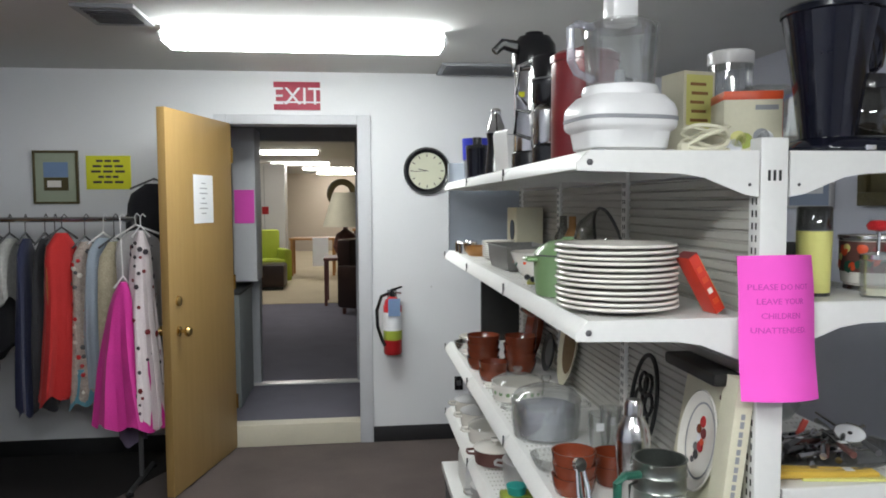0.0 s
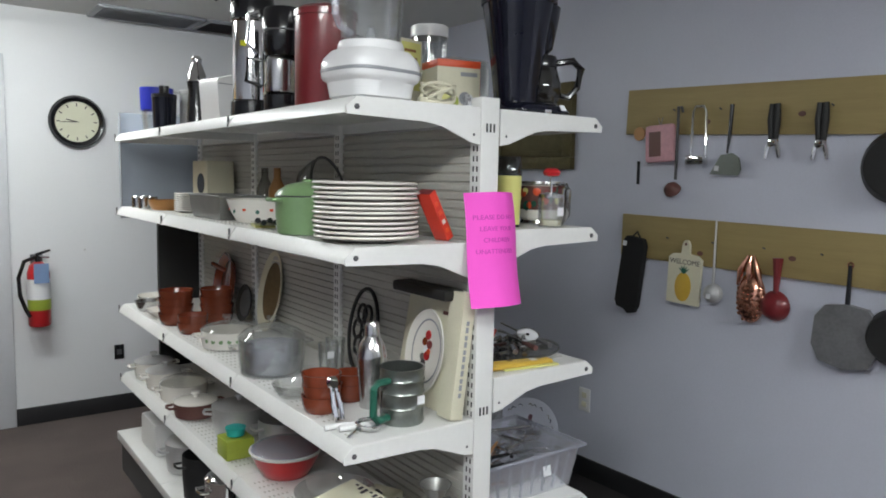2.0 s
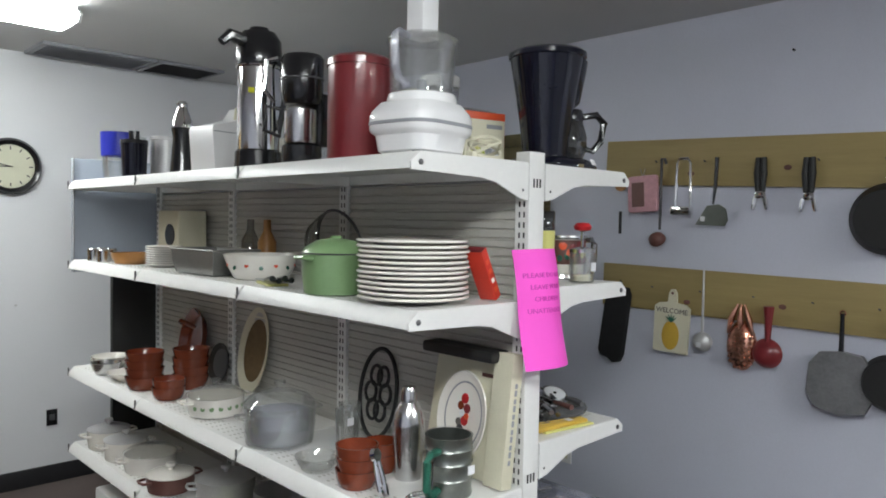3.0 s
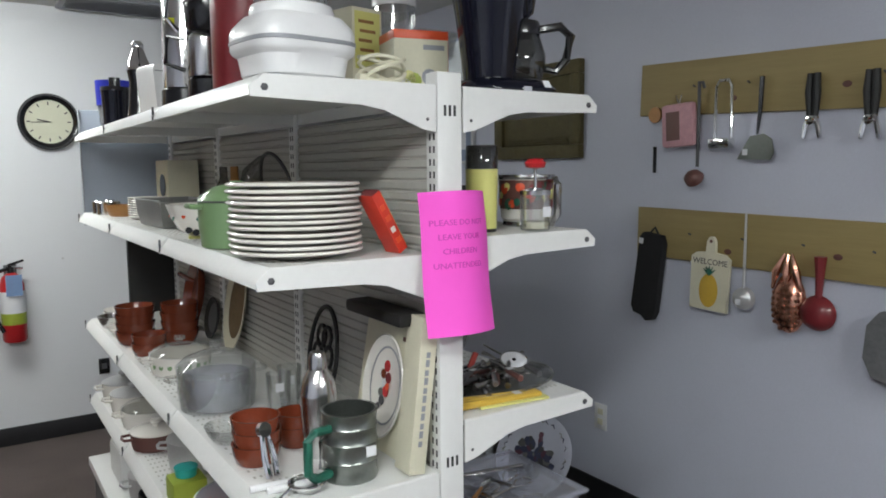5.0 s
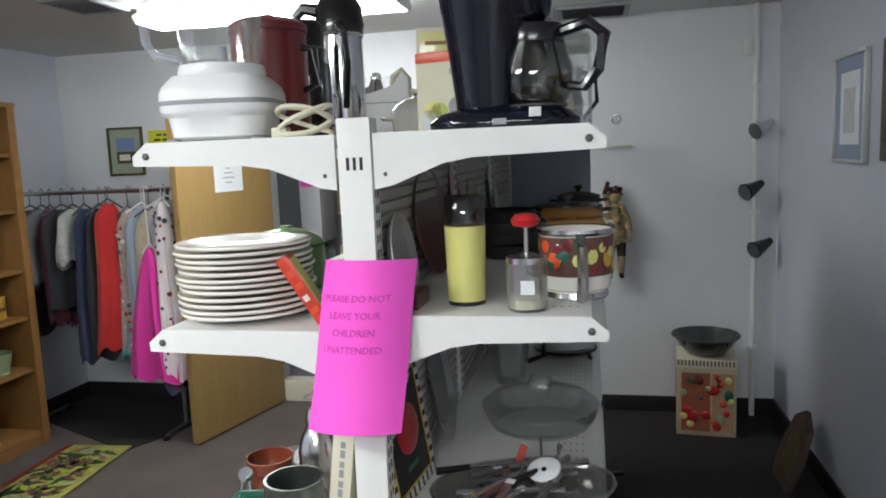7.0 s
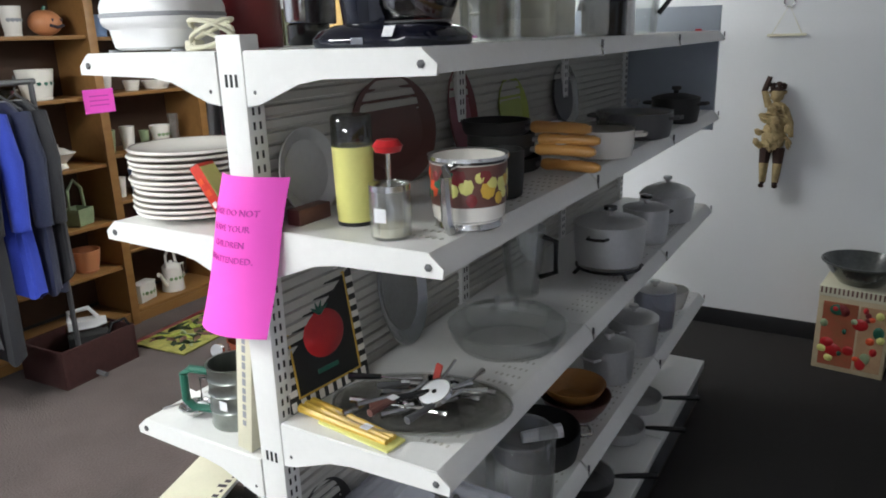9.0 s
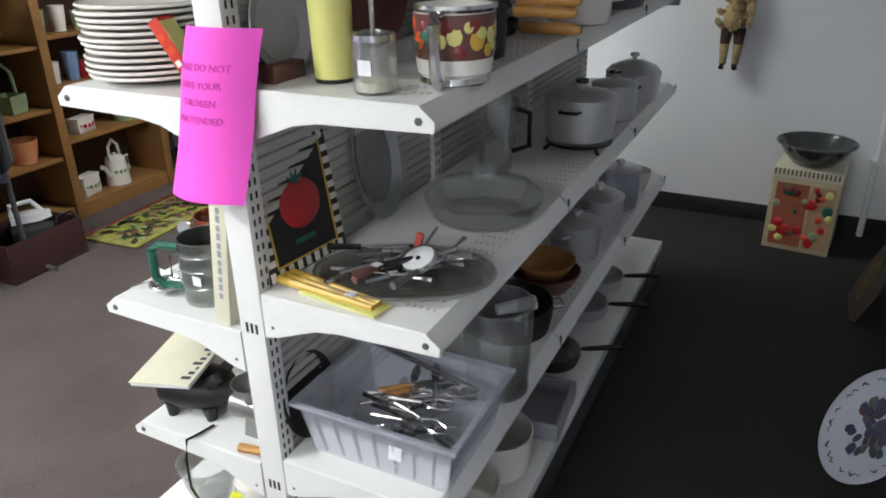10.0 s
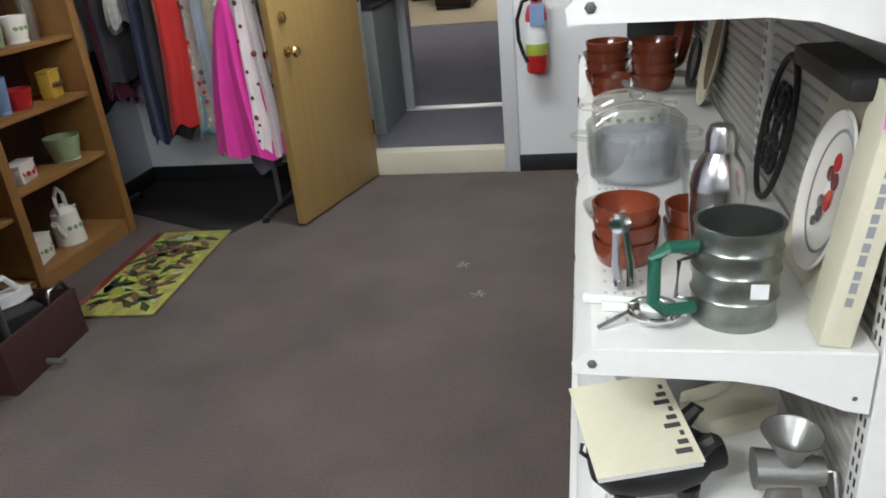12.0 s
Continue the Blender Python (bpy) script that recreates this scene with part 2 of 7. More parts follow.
def vessel(r0, r1, h, t=0.004, foot=0.0):
    """Profile of an open pot: outside up, over the rim, inside down."""
    return [(0, foot), (r0 * 0.9, foot), (r0, foot + 0.004), ((r0 + r1) / 2 * 1.03, h * 0.5), (r1, h), (r1 - t, h),
            ((r0 + r1) / 2 * 1.03 - t, h * 0.5), (r0 - t, foot + t + 0.004), (0, foot + t)]


# ---- the room ----
XL, XR, Y0, YD, ZC = -1.95, 2.62, -4.5, 4.92, 2.355
STEP = 0.14
structure("floor", B(XL - 0.1, Y0 - 0.1, -0.1, XR + 0.1, YD, 0), M_CARPET, "dark brown low pile carpet, worn and speckled")
structure("ceiling", B(XL - 0.1, Y0 - 0.1, ZC, XR + 0.1, YD + 0.12, ZC + 0.1), M_CEIL, "grey painted flat ceiling")
structure("wall_east", B(XR, Y0 - 0.1, 0, XR + 0.1, YD + 0.12, ZC), M_WALLR, "pale lavender grey painted wall")
structure("wall_west", B(XL - 0.1, Y0 - 0.1, 0, XL, YD + 0.12, ZC), M_WALLR, "pale lavender grey painted wall")
structure("wall_south", B(XL, Y0 - 0.1, 0, XR, Y0, ZC), M_WALL, "white painted wall")
DX0, DX1, DZ = -0.47, 0.33, 2.03
bm = bmesh.new()
bx(bm, XL, YD, 0, DX0, YD + 0.12, ZC)
bx(bm, DX1, YD, 0, XR, YD + 0.12, ZC)
bx(bm, DX0, YD, DZ, DX1, YD + 0.12, ZC)
structure("wall_north", bm, M_WALL, "white painted wall with a doorway")
structure("riser", B(DX0, YD - 0.012, 0, DX1, YD + 0.1, STEP, bev=0.006), M_RISER, "cream vinyl step riser below the doorway")
for n, b in (("east", (XR - 0.012, Y0, 0, XR, YD, 0.1)), ("west", (XL, Y0, 0, XL + 0.012, YD, 0.1)),
             ("north", (XL + 0.012, YD - 0.012, 0, DX0 - 0.075, YD, 0.1)), ("north_east", (DX1 + 0.085, YD - 0.012, 0, XR - 0.012, YD, 0.1))):
    structure("baseboard_" + n, B(*b, bev=0.004), M_BASE, "black rubber baseboard")
bm = bmesh.new()
bx(bm, DX0 - 0.075, YD - 0.02, 0, DX0, YD + 0.14, DZ + 0.06, 0.006)
bx(bm, DX1, YD - 0.02, 0, DX1 + 0.085, YD + 0.14, DZ + 0.06, 0.006)
bx(bm, DX0, YD - 0.02, DZ, DX1, YD + 0.14, DZ + 0.06, 0.006)
structure("trim_door", bm, M_TRIM, "grey painted steel door frame")

# ---- passage and showroom beyond the door ----
Y2, Y3 = 5.98, 22.5
structure("floor_passage", B(-1.3, YD + 0.1, STEP - 0.1, 1.2, Y2, STEP), M_CARPET2, "violet grey carpet of the raised passage")
structure("floor_showroom", B(-5, Y2, STEP - 0.1, 4, Y3, STEP), M_CARPET2, "violet grey carpet of the showroom")
structure("threshold", B(-0.5, Y2 - 0.05, STEP, 0.35, Y2 + 0.05, STEP + 0.012, bev=0.005), M_ALU, "worn aluminium threshold strip")
bm = bmesh.new()
bx(bm, -1.3, YD + 0.12, STEP, -1.2, Y2, ZC)
bx(bm, 1.1, YD + 0.12, STEP, 1.2, Y2, ZC)
structure("wall_passage", bm, M_WALLR, "grey passage walls")
bm = bmesh.new()
bx(bm, -5, Y2, STEP, -0.43, Y2 + 0.12, 2.9)
bx(bm, 0.31, Y2, STEP, 4, Y2 + 0.12, 2.9)
bx(bm, -0.43, Y2, 2.02, 0.31, Y2 + 0.12, 2.9)
structure("wall_passage_end", bm, M_GREY, "grey wall with an opening to the showroom")
M_BEIGE = mat("beige_wall", (0.6, 0.52, 0.42), 0.6, var=0.04, scale=1.5)
bm = bmesh.new()
bx(bm, -5, Y3, STEP, 4, Y3 + 0.1, 2.9)
bx(bm, -5.1, Y2, STEP, -5, Y3 + 0.1, 2.9)
bx(bm, 4, Y2, STEP, 4.1, Y3 + 0.1, 2.9)
structure("wall_showroom", bm, M_BEIGE, "beige showroom walls")
structure("ceiling_showroom", B(-5, Y2 + 0.12, 2.45, 4, Y3, 2.55), M_CEIL, "grey showroom ceiling")
structure("ceiling_passage", B(-1.3, YD + 0.12, ZC, 1.2, Y2, ZC + 0.1), M_CEIL, "grey passage ceiling")
structure("floor_runner", B(-2.6, 10.6, STEP, 2.2, 22.2, STEP + 0.008, bev=0.002), mat("tan_carpet", (0.5, 0.43, 0.3), 0.95, var=0.1, scale=2, fine=120, bump=0.6), "tan carpet area of the showroom")


# ---- fluorescent fixtures ----
def fixture(x0, y0, x1, y1, z, lens, label, sag=0.075):
    t = thing("ceiling_light", Matrix.Translation(((x0 + x1) / 2, (y0 + y1) / 2, z)), label, "ceiling light", "ceiling lights")
    hx, hy = (x1 - x0) / 2, (y1 - y0) / 2
    part("housing", B(-hx, -hy + 0.04, -0.018, hx, hy - 0.04, 0), M_WHITE, t)
    prof = [(-hy + 0.045, -0.019), (-hy + 0.004, -0.042), (-hy + 0.004, -sag * 0.72), (-hy + 0.022, -sag), (hy - 0.022, -sag), (hy - 0.004, -sag * 0.72), (hy - 0.004, -0.042), (hy - 0.045, -0.019)]
    part("lens", prism(bmesh.new(), prof, -hx + 0.012, hx - 0.012, YZ), lens, t, "glowing ribbed acrylic lens")
    for s in (-1, 1):
        part("end_cap", prism(bmesh.new(), [(u * 1.02, v * 1.02) for u, v in prof], s * hx - 0.006, s * hx + 0.006, YZ), M_WPLASTIC, t)
    return t


fixture(-0.55, 3.72, 0.75, 3.98, ZC, M_LENS, "lit wraparound fluorescent fixture on the ceiling")
for fx, fy in ((-0.35, 0.35), (1.3, -1.15)):
    fixture(fx - 0.65, fy - 0.13, fx + 0.65, fy + 0.13, ZC, M_FRONTLENS, "lit wraparound fluorescent fixture on the ceiling")
for k, (fx, fy) in enumerate(((-0.96, 9.6), (-0.96, 13.0), (-0.9, 16.5), (-0.4, 18.9), (-0.2, 21.6), (1.6, 14.0))):
    fixture(fx - 0.62, fy - 0.15, fx + 0.62, fy + 0.15, 2.45, M_FARLENS, "lit fluorescent fixture on the showroom ceiling", 0.06)


# ---- ceiling vents ----
def vent(x0, y0, x1, y1, dark):
    t = thing("ceiling_vent", Matrix.Translation(((x0 + x1) / 2, (y0 + y1) / 2, ZC)), "grey louvred metal ceiling vent", "vent")
    hx, hy = (x1 - x0) / 2, (y1 - y0) / 2
    part("backing", B(-hx + 0.02, -hy + 0.02, -0.006, hx - 0.02, hy - 0.02, 0), M_MATTEBLACK if dark else M_DGREY, t)
    bm = bmesh.new()
    for b in ((-hx, -hy, hx, -hy + 0.03), (-hx, hy - 0.03, hx, hy), (-hx, -hy + 0.03, -hx + 0.03, hy - 0.03), (hx - 0.03, -hy + 0.03, hx, hy - 0.03)):
        bx(bm, b[0], b[1], -0.016, b[2], b[3], 0, 0.002)
    part("frame", bm, M_GREY, t)
    n = max(3, int(hy * 2 / 0.045))
    for i in range(n):
        y = -hy + 0.03 + (i + 0.5) * (2 * hy - 0.06) / n
        part("slat", B(-hx + 0.03, -0.014, -0.002, hx - 0.03, 0.014, 0.002, m=pose(0, y, -0.012, 35)), M_DGREY if dark else M_GREY, t)


vent(-0.82, 3.42, -0.57, 3.74, False)
vent(0.83, 4.54, 1.4, 4.88, False)
vent(1.41, 4.54, 1.8, 4.88, True)


# ---- door leaf ----
ang = math.degrees(math.atan2(4.11 - 4.89, -0.635 + 0.44))
door = thing("door_1", pose(-0.44, 4.89, 0.012, 0, 0, ang), "open oak veneer door with brass lock and a taped notice", "door", kind="structure")
part("leaf", B(0, -0.044, 0, 0.8, 0, 2.02, bev=0.003), M_DOOR, door)
for s in (-1, 1):
    yy = -0.022 + s * 0.022
    k = part("knob", L([(0, 0), (0.027, 0), (0.027, 0.006), (0.01, 0.012), (0.01, 0.035), (0.024, 0.042), (0.028, 0.055), (0.02, 0.066), (0, 0.068)], m=pose(0.71, yy, 0.86, -s * 90)), M_BRASS, door, "brass door knob")
    part("deadbolt", L([(0, 0), (0.027, 0), (0.025, 0.012), (0.014, 0.016), (0, 0.017)], m=pose(0.71, yy, 1.02, -s * 90)), M_BRASS, door)
part("notice", B(0.27, 0.0015, 1.42, 0.51, 0.0025, 1.69), M_PAPER, door, "white printed notice")
bm = bmesh.new()
for i, w in enumerate((0.05, 0.09, 0.1, 0.04, 0.08, 0.1, 0.06)):
    bx(bm, 0.39 - w / 2, 0.0027, 1.64 - i * 0.028, 0.39 + w / 2, 0.0032, 1.646 - i * 0.028)
part("notice_text", bm, M_GREY, door)
for z in (0.25, 1.0, 1.78):
    part("hinge", T([(0, 0.006, z), (0, 0.006, z + 0.09)], 0.007), M_BRASS, door)

# ---- gondola shelving ----
GX, GY, SEC = 1.185, 1.685, 0.755
gondola = thing("gondola_shelving", Matrix.Translation((GX, GY, 0)), "white enamelled double-sided shop shelving with slotted uprights and ribbed panels", "shelving unit")


def upright(y):
    u = part("upright", B(-0.03, y, 0, 0.03, y + 0.045, 1.668, bev=0.003), M_WHITE, gondola)
    bm = bmesh.new()
    for i in range(58):
        z = 0.1 + i * 0.026
        for s in (-1, 1):
            bx(bm, s * 0.0302 - 0.0006, y + 0.012, z, s * 0.0302 + 0.0006, y + 0.017, z + 0.014)
            bx(bm, s * 0.0302 - 0.0006, y + 0.027, z, s * 0.0302 + 0.0006, y + 0.032, z + 0.014)
    tagged(part("slot_strip", bm, M_MATTEBLACK, u, "dark punched slots"), kind="stuff")
    if y == 0:
        for z in (1.59, 1.275, 0.842, 0.44):
            for k in (-1, 0, 1):
                part("slot", B(k * 0.012 - 0.0028, y - 0.001, z - 0.011, k * 0.012 + 0.0028, y + 0.001, z + 0.011), M_MATTEBLACK, u)


for i in range(4):
    upright(i * SEC if i < 3 else i * SEC - 0.045)
RIB = 0.024
for s in (-1, 1):
    for i in range(3):
        y0, y1 = i * SEC + 0.046, (i + 1) * SEC - (0.002 if i < 2 else 0.047)
        prof = [(0.0, 0.13)]
        for k in range(61):
            z = 0.13 + k * RIB
            prof += [(0.021, z + 0.002), (0.021, z + RIB - 0.007), (0.0155, z + RIB - 0.004), (0.0155, z + RIB)]
        prof += [(0.0, 0.13 + 61 * RIB)]
        m = Matrix(((s, 0, 0, 0), (0, 0, 1, 0), (0, 1, 0, 0), (0, 0, 0, 1)))
        part("back_panel", prism(bmesh.new(), prof, y0, y1, m), M_SLAT, gondola, "ribbed greige back panel")
        part("top_rail", B(s * 0.022, y0, 1.6, s * 0.001, y1, 1.63), M_WHITE, gondola)


def shelf(s, y0, y1, zt, depth=0.385, end=False):
    """s: side; zt: the top surface."""
    x0, x1 = 0.034 * s, (0.03 + depth) * s
    lip = 0.038
    out = x1 + 0.0 * s
    prof = [(x0, zt - 0.012), (x0, zt), (x1 - 0.022 * s, zt), (out, zt - 0.022), (out + 0.004 * s, zt - lip), (out - 0.006 * s, zt - lip), (x1 - 0.026 * s, zt - 0.012)]
    sh = part("shelf", prism(bmesh.new(), prof, -y1, -y0, XZ), M_WHITE, gondola)
    bm = bmesh.new()
    for i in range(5):
        for k in range(16):
            yy = y0 + 0.08 + k * (y1 - y0 - 0.16) / 15
            bx(bm, x1 - s * (0.045 + i * 0.014) - 0.0025, yy - 0.005, zt, x1 - s * (0.045 + i * 0.014) + 0.0025, yy + 0.005, zt + 0.0008)
    tagged(part("perforation", bm, M_SLAT, sh, "rows of punched slots"), kind="stuff")
    for yy, show in ((y0, end), (y1 - 0.004, False)):
        d = 0.0025 if show else 0
        low = 0.0 if show else 0.05
        poly = [(x0, zt - 0.095 + low), (x0, zt - 0.002), (x1 - 0.02 * s, zt - 0.002), (x1 + 0.006 * s, zt - 0.024), (x1 + 0.004 * s, zt - 0.041),
                (x0 + 0.17 * s, zt - 0.047 + low * 0.1), (x0 + 0.12 * s, zt - 0.055 + low * 0.25), (x0 + 0.03 * s, zt - 0.09 + low)]
        part("bracket", prism(bmesh.new(), poly, -yy - 0.003, -yy + d, XZ), M_WHITE, sh)
        if show:
            part("bolt", L([(0, 0), (0.007, 0), (0.007, 0.002), (0.0035, 0.004), (0, 0.004)], seg=6, m=pose(x1 - 0.022 * s, yy - d, zt - 0.024, 90)), M_DGREY, sh)
            part("bolt", L([(0, 0), (0.004, 0), (0, 0.003)], seg=6, m=pose(x0 + 0.02 * s, yy - d, zt - 0.07, 90)), M_DGREY, sh)
    bm = bmesh.new()
    bx(bm, min(out, out + 0.0055 * s), y1 - 0.004, zt - lip, max(out, out + 0.0055 * s), y1 - 0.001, zt - 0.004)
    part("joint", bm, M_DGREY, sh)


Z1, ZL2, ZR2, ZL3, ZR3, ZL4, ZR4, Z5 = 1.641, 1.296, 1.325, 0.825, 0.926, 0.488, 0.52, 0.2
for i in range(3):
    a, b = i * SEC + 0.002, (i + 1) * SEC - 0.002
    for s, zs in ((-1, (Z1, ZL2, ZL3, ZL4)), (1, (Z1, ZR2, ZR3, ZR4))):
        for z in zs:
            shelf(s, a, b, z, end=(i == 0))
        part("base_deck", B(0.03 * s, a, Z5 - 0.04, 0.44 * s, b, Z5, bev=0.004), M_WHITE, gondola)
        part("kick_plate", B(0.40 * s, a, 0, 0.42 * s, b, Z5 - 0.041), M_DGREY, gondola)
        if i == 0:
            part("base_end", B(0.03 * s, a, 0, 0.40 * s, a + 0.01, Z5 - 0.041), M_DGREY, gondola)


# ---- writing ----
def letters(words, size, m, material, parent, name="lettering", align="CENTER", bend=None):
    """Flat words as a mesh in the x-y plane of m; bend may lay them on a curved sheet."""
    cu = bpy.data.curves.new(name, "FONT")
    cu.body, cu.size, cu.align_x, cu.extrude, cu.resolution_u = words, size, align, 0.0004, 2
    tmp = bpy.data.objects.new(name, cu)
    scene.collection.objects.link(tmp)
    me = bpy.data.meshes.new_from_object(tmp.evaluated_get(bpy.context.evaluated_depsgraph_get()))
    bpy.data.objects.remove(tmp)
    for v in me.vertices:
        v.co = bend(v.co) if bend else m @ v.co
    me.materials.clear()
    me.materials.append(material)
    ob = new(name, me)
    ob.parent = parent
    return ob


# ---- things on the shelves ----
def at(x, y, z, rz=0.0):
    return pose(x, y, z, 0, 0, rz)


def tag(parent, x, y, z, rx=90, rz=0.0, s=0.02):
    """A small white price sticker."""
    part("price_sticker", B(-s / 2, -s / 2, 0, s / 2, s / 2, 0.0008, m=pose(x, y, z, rx, 0, rz)), M_PAPER, parent, "small white price sticker")


def bowl(name, x, y, z, r0, r1, h, material, label, category="bowl", n=1, rise=0.03, group="", t=0.004):
    for i in range(n):
        o = thing(name, at(x + 0.002 * (i % 2), y, z + i * rise), label, category, group)
        part("body", L(vessel(r0, r1, h, t)), material, o)


def lid_prof(r, h, knob=0.018):
    return [(r, 0), (r, 0.004), (r * 0.8, h * 0.55), (r * 0.4, h * 0.9), (knob * 0.5, h), (knob * 0.5, h + 0.008), (knob, h + 0.014), (knob * 0.9, h + 0.024), (0, h + 0.026)]


def pot(name, x, y, z, r, h, body, lid, label, rz=0.0, handles=2, hmat=None, longh=0.0, category="pot", liddome=0.035):
    o = thing(name, at(x, y, z, rz), label, category)
    part("body", L(vessel(r * 0.93, r, h)), body, o)
    if lid:
        part("lid", L(lid_prof(r * 1.02, liddome), m=Matrix.Translation((0, 0, h))), lid, o)
    if lid and hmat:
        part("lid_knob", L([(0, 0.026), (0.012, 0.026), (0.021, 0.032), (0.02, 0.042), (0, 0.045)], m=Matrix.Translation((0, 0, h + liddome - 0.026 + 0.012))), hmat, o)
    if handles == 2:
        for s in (-1, 1):
            part("handle", T([(s * (r - 0.003), -0.03, h * 0.8), (s * (r + 0.025), -0.025, h * 0.82), (s * (r + 0.03), 0, h * 0.82), (s * (r + 0.025), 0.025, h * 0.82), (s * (r - 0.003), 0.03, h * 0.8)], 0.005), hmat or body, o)
    if longh:
        part("handle", T([(r - 0.004, 0, h * 0.8), (r + 0.03, 0, h * 0.84), (r + longh, 0, h * 0.95)], [0.006, 0.009, 0.011]), hmat or M_BLACK, o)
    return o


def standing_plate(name, x, y, z, rx_, ry_, material, inner, label, lean=12, side=1, category="tray", yaw=0.0, depth=0.012):
    """A plate or oval tray set on edge against a back panel; side is the way it faces along x."""
    o = thing(name, pose(x, y, z, 0, 0, yaw) @ pose(0, 0, 0, 0, side * -lean, 0), label, category)
    m = Matrix.Translation((0, 0, ry_)) @ pose(0, 0, 0, 0, side * 90, 0)
    part("rim", L([(0, 0), (0.8, 0), (1, depth), (1, depth + 0.003), (0.97, depth + 0.003), (0.78, 0.004), (0, 0.004)], seg=40, m=m @ Matrix.Diagonal((ry_, rx_, 1, 1))), material, o)
    part("well", L([(0, 0.0042), (0.72, 0.0042), (0.72, 0.0052), (0, 0.0052)], seg=36, m=m @ Matrix.Diagonal((ry_, rx_, 1, 1))), inner, o)
    return o


M_PEWTER = mat("pewter", (0.3, 0.3, 0.29), 0.35, 0.7, var=0.2, scale=9)
# top shelf, door side
o = thing("food_processor", at(0.895, 1.80, Z1, 8) @ Matrix.Diagonal((1, 1, 0.87, 1)), "white food processor with a clear bowl and tall feed chute", "food processor")


def soft_block(prof, n=40, p=4.0):
    """A moulded body: rings of (half width, half depth, height), each a rounded square."""
    bm = bmesh.new()
    rings = []
    for hx, hy, z in prof:
        ring = []
        for i in range(n):
            c, q = math.cos(2 * math.pi * i / n), math.sin(2 * math.pi * i / n)
            r = (abs(c) ** p + abs(q) ** p) ** (-1 / p)
            ring.append(bm.verts.new((hx * r * c, hy * r * q, z)))
        rings.append(ring)
    for a, b in zip(rings, rings[1:]):
        for i in range(n):
            bm.faces.new((a[i], a[(i + 1) % n], b[(i + 1) % n], b[i]))
    bm.faces.new(rings[0][::-1])
    bm.faces.new(rings[-1])
    return bm


part("base", soft_block([(0.078, 0.072, 0.004), (0.088, 0.08, 0.01), (0.094, 0.085, 0.05), (0.104, 0.093, 0.058), (0.107, 0.096, 0.066), (0.107, 0.096, 0.1), (0.102, 0.092, 0.115), (0.09, 0.083, 0.13), (0.083, 0.078, 0.138)]), M_WPLASTIC, o)
part("trim_band", soft_block([(0.1068, 0.0958, 0.076), (0.1085, 0.0975, 0.0775), (0.1085, 0.0975, 0.0845), (0.1068, 0.0958, 0.086)]), M_GREY, o, "grey band round the base")
part("turntable", L([(0, 0.138), (0.08, 0.138), (0.082, 0.148), (0.078, 0.162), (0, 0.162)]), M_WPLASTIC, o)
for s in (-0.08, 0.08):
    part("foot", L([(0, 0), (0.014, 0), (0.014, 0.006), (0, 0.006)], m=Matrix.Translation((s, -0.06, 0))), M_GREY, o)
part("bowl", L([(0.066, 0.162), (0.072, 0.166), (0.08, 0.295), (0.083, 0.3), (0.083, 0.308), (0.066, 0.32), (0.035, 0.327), (0.035, 0.324), (0.064, 0.316), (0.077, 0.298), (0.069, 0.169), (0.066, 0.166)], seg=36), M_GLASS, o, "clear plastic work bowl")
part("bowl_handle", T([(-0.076, -0.02, 0.3), (-0.115, -0.03, 0.302), (-0.132, -0.034, 0.29), (-0.13, -0.034, 0.215), (-0.115, -0.03, 0.188), (-0.075, -0.02, 0.175)], 0.009), M_FROST, o)
part("blade_hub", L([(0, 0.162), (0.014, 0.162), (0.01, 0.205), (0, 0.208)]), M_GREY, o)
part("feed_chute", B(-0.031, -0.026, 0.31, 0.031, 0.026, 0.45, bev=0.012), M_WPLASTIC, o)
cord = thing("power_cord", at(1.07, 1.755, Z1), "coiled cream power cord with a plug", "cord")
part("cable", T([(0.05 * math.cos(a) * (1 + 0.1 * math.sin(3 * a)), 0.025 * math.sin(a), 0.006 + 0.05 * abs(math.sin(a * 0.37)) ** 2) for a in (i * 0.35 for i in range(64))], 0.0045, seg=6), M_IVORY, cord)
part("plug", B(-0.06, -0.012, 0, -0.03, 0.012, 0.02, bev=0.004), M_IVORY, cord)
o = thing("canister", at(0.89, 2.03, Z1), "tall maroon enamel canister with a rimmed lid", "canister")
part("body", L([(0, 0), (0.08, 0), (0.082, 0.004), (0.082, 0.235), (0, 0.235)], seg=36), M_MAROON, o)
part("lid", L([(0.085, 0.236), (0.085, 0.252), (0.07, 0.262), (0.015, 0.266), (0.015, 0.276), (0, 0.278)], seg=36), M_MAROON, o)
part("handle", T([(0.08, -0.01, 0.2), (0.11, -0.015, 0.195), (0.115, -0.015, 0.12), (0.08, -0.01, 0.11)], 0.008), M_BLACK, o)
o = thing("coffee_brewer", at(0.872, 2.27, Z1, 10), "black drip coffee brewer with a steel carafe", "coffee maker")
part("base", L([(0, 0), (0.052, 0), (0.055, 0.006), (0.055, 0.05), (0.047, 0.056), (0, 0.056)]), M_BLACK, o)
part("column", B(0.018, -0.045, 0.05, 0.062, 0.045, 0.2, bev=0.008), M_BLACK, o)
part("head", L([(0, 0.165), (0.046, 0.165), (0.055, 0.18), (0.057, 0.29), (0.05, 0.3), (0, 0.302)], sy=1.1), M_BLACK, o)
part("carafe", L([(0, 0.058), (0.043, 0.058), (0.045, 0.064), (0.045, 0.148), (0.035, 0.16), (0, 0.161)], m=Matrix.Translation((-0.012, -0.008, 0))), M_STEEL, o, "brushed steel carafe")
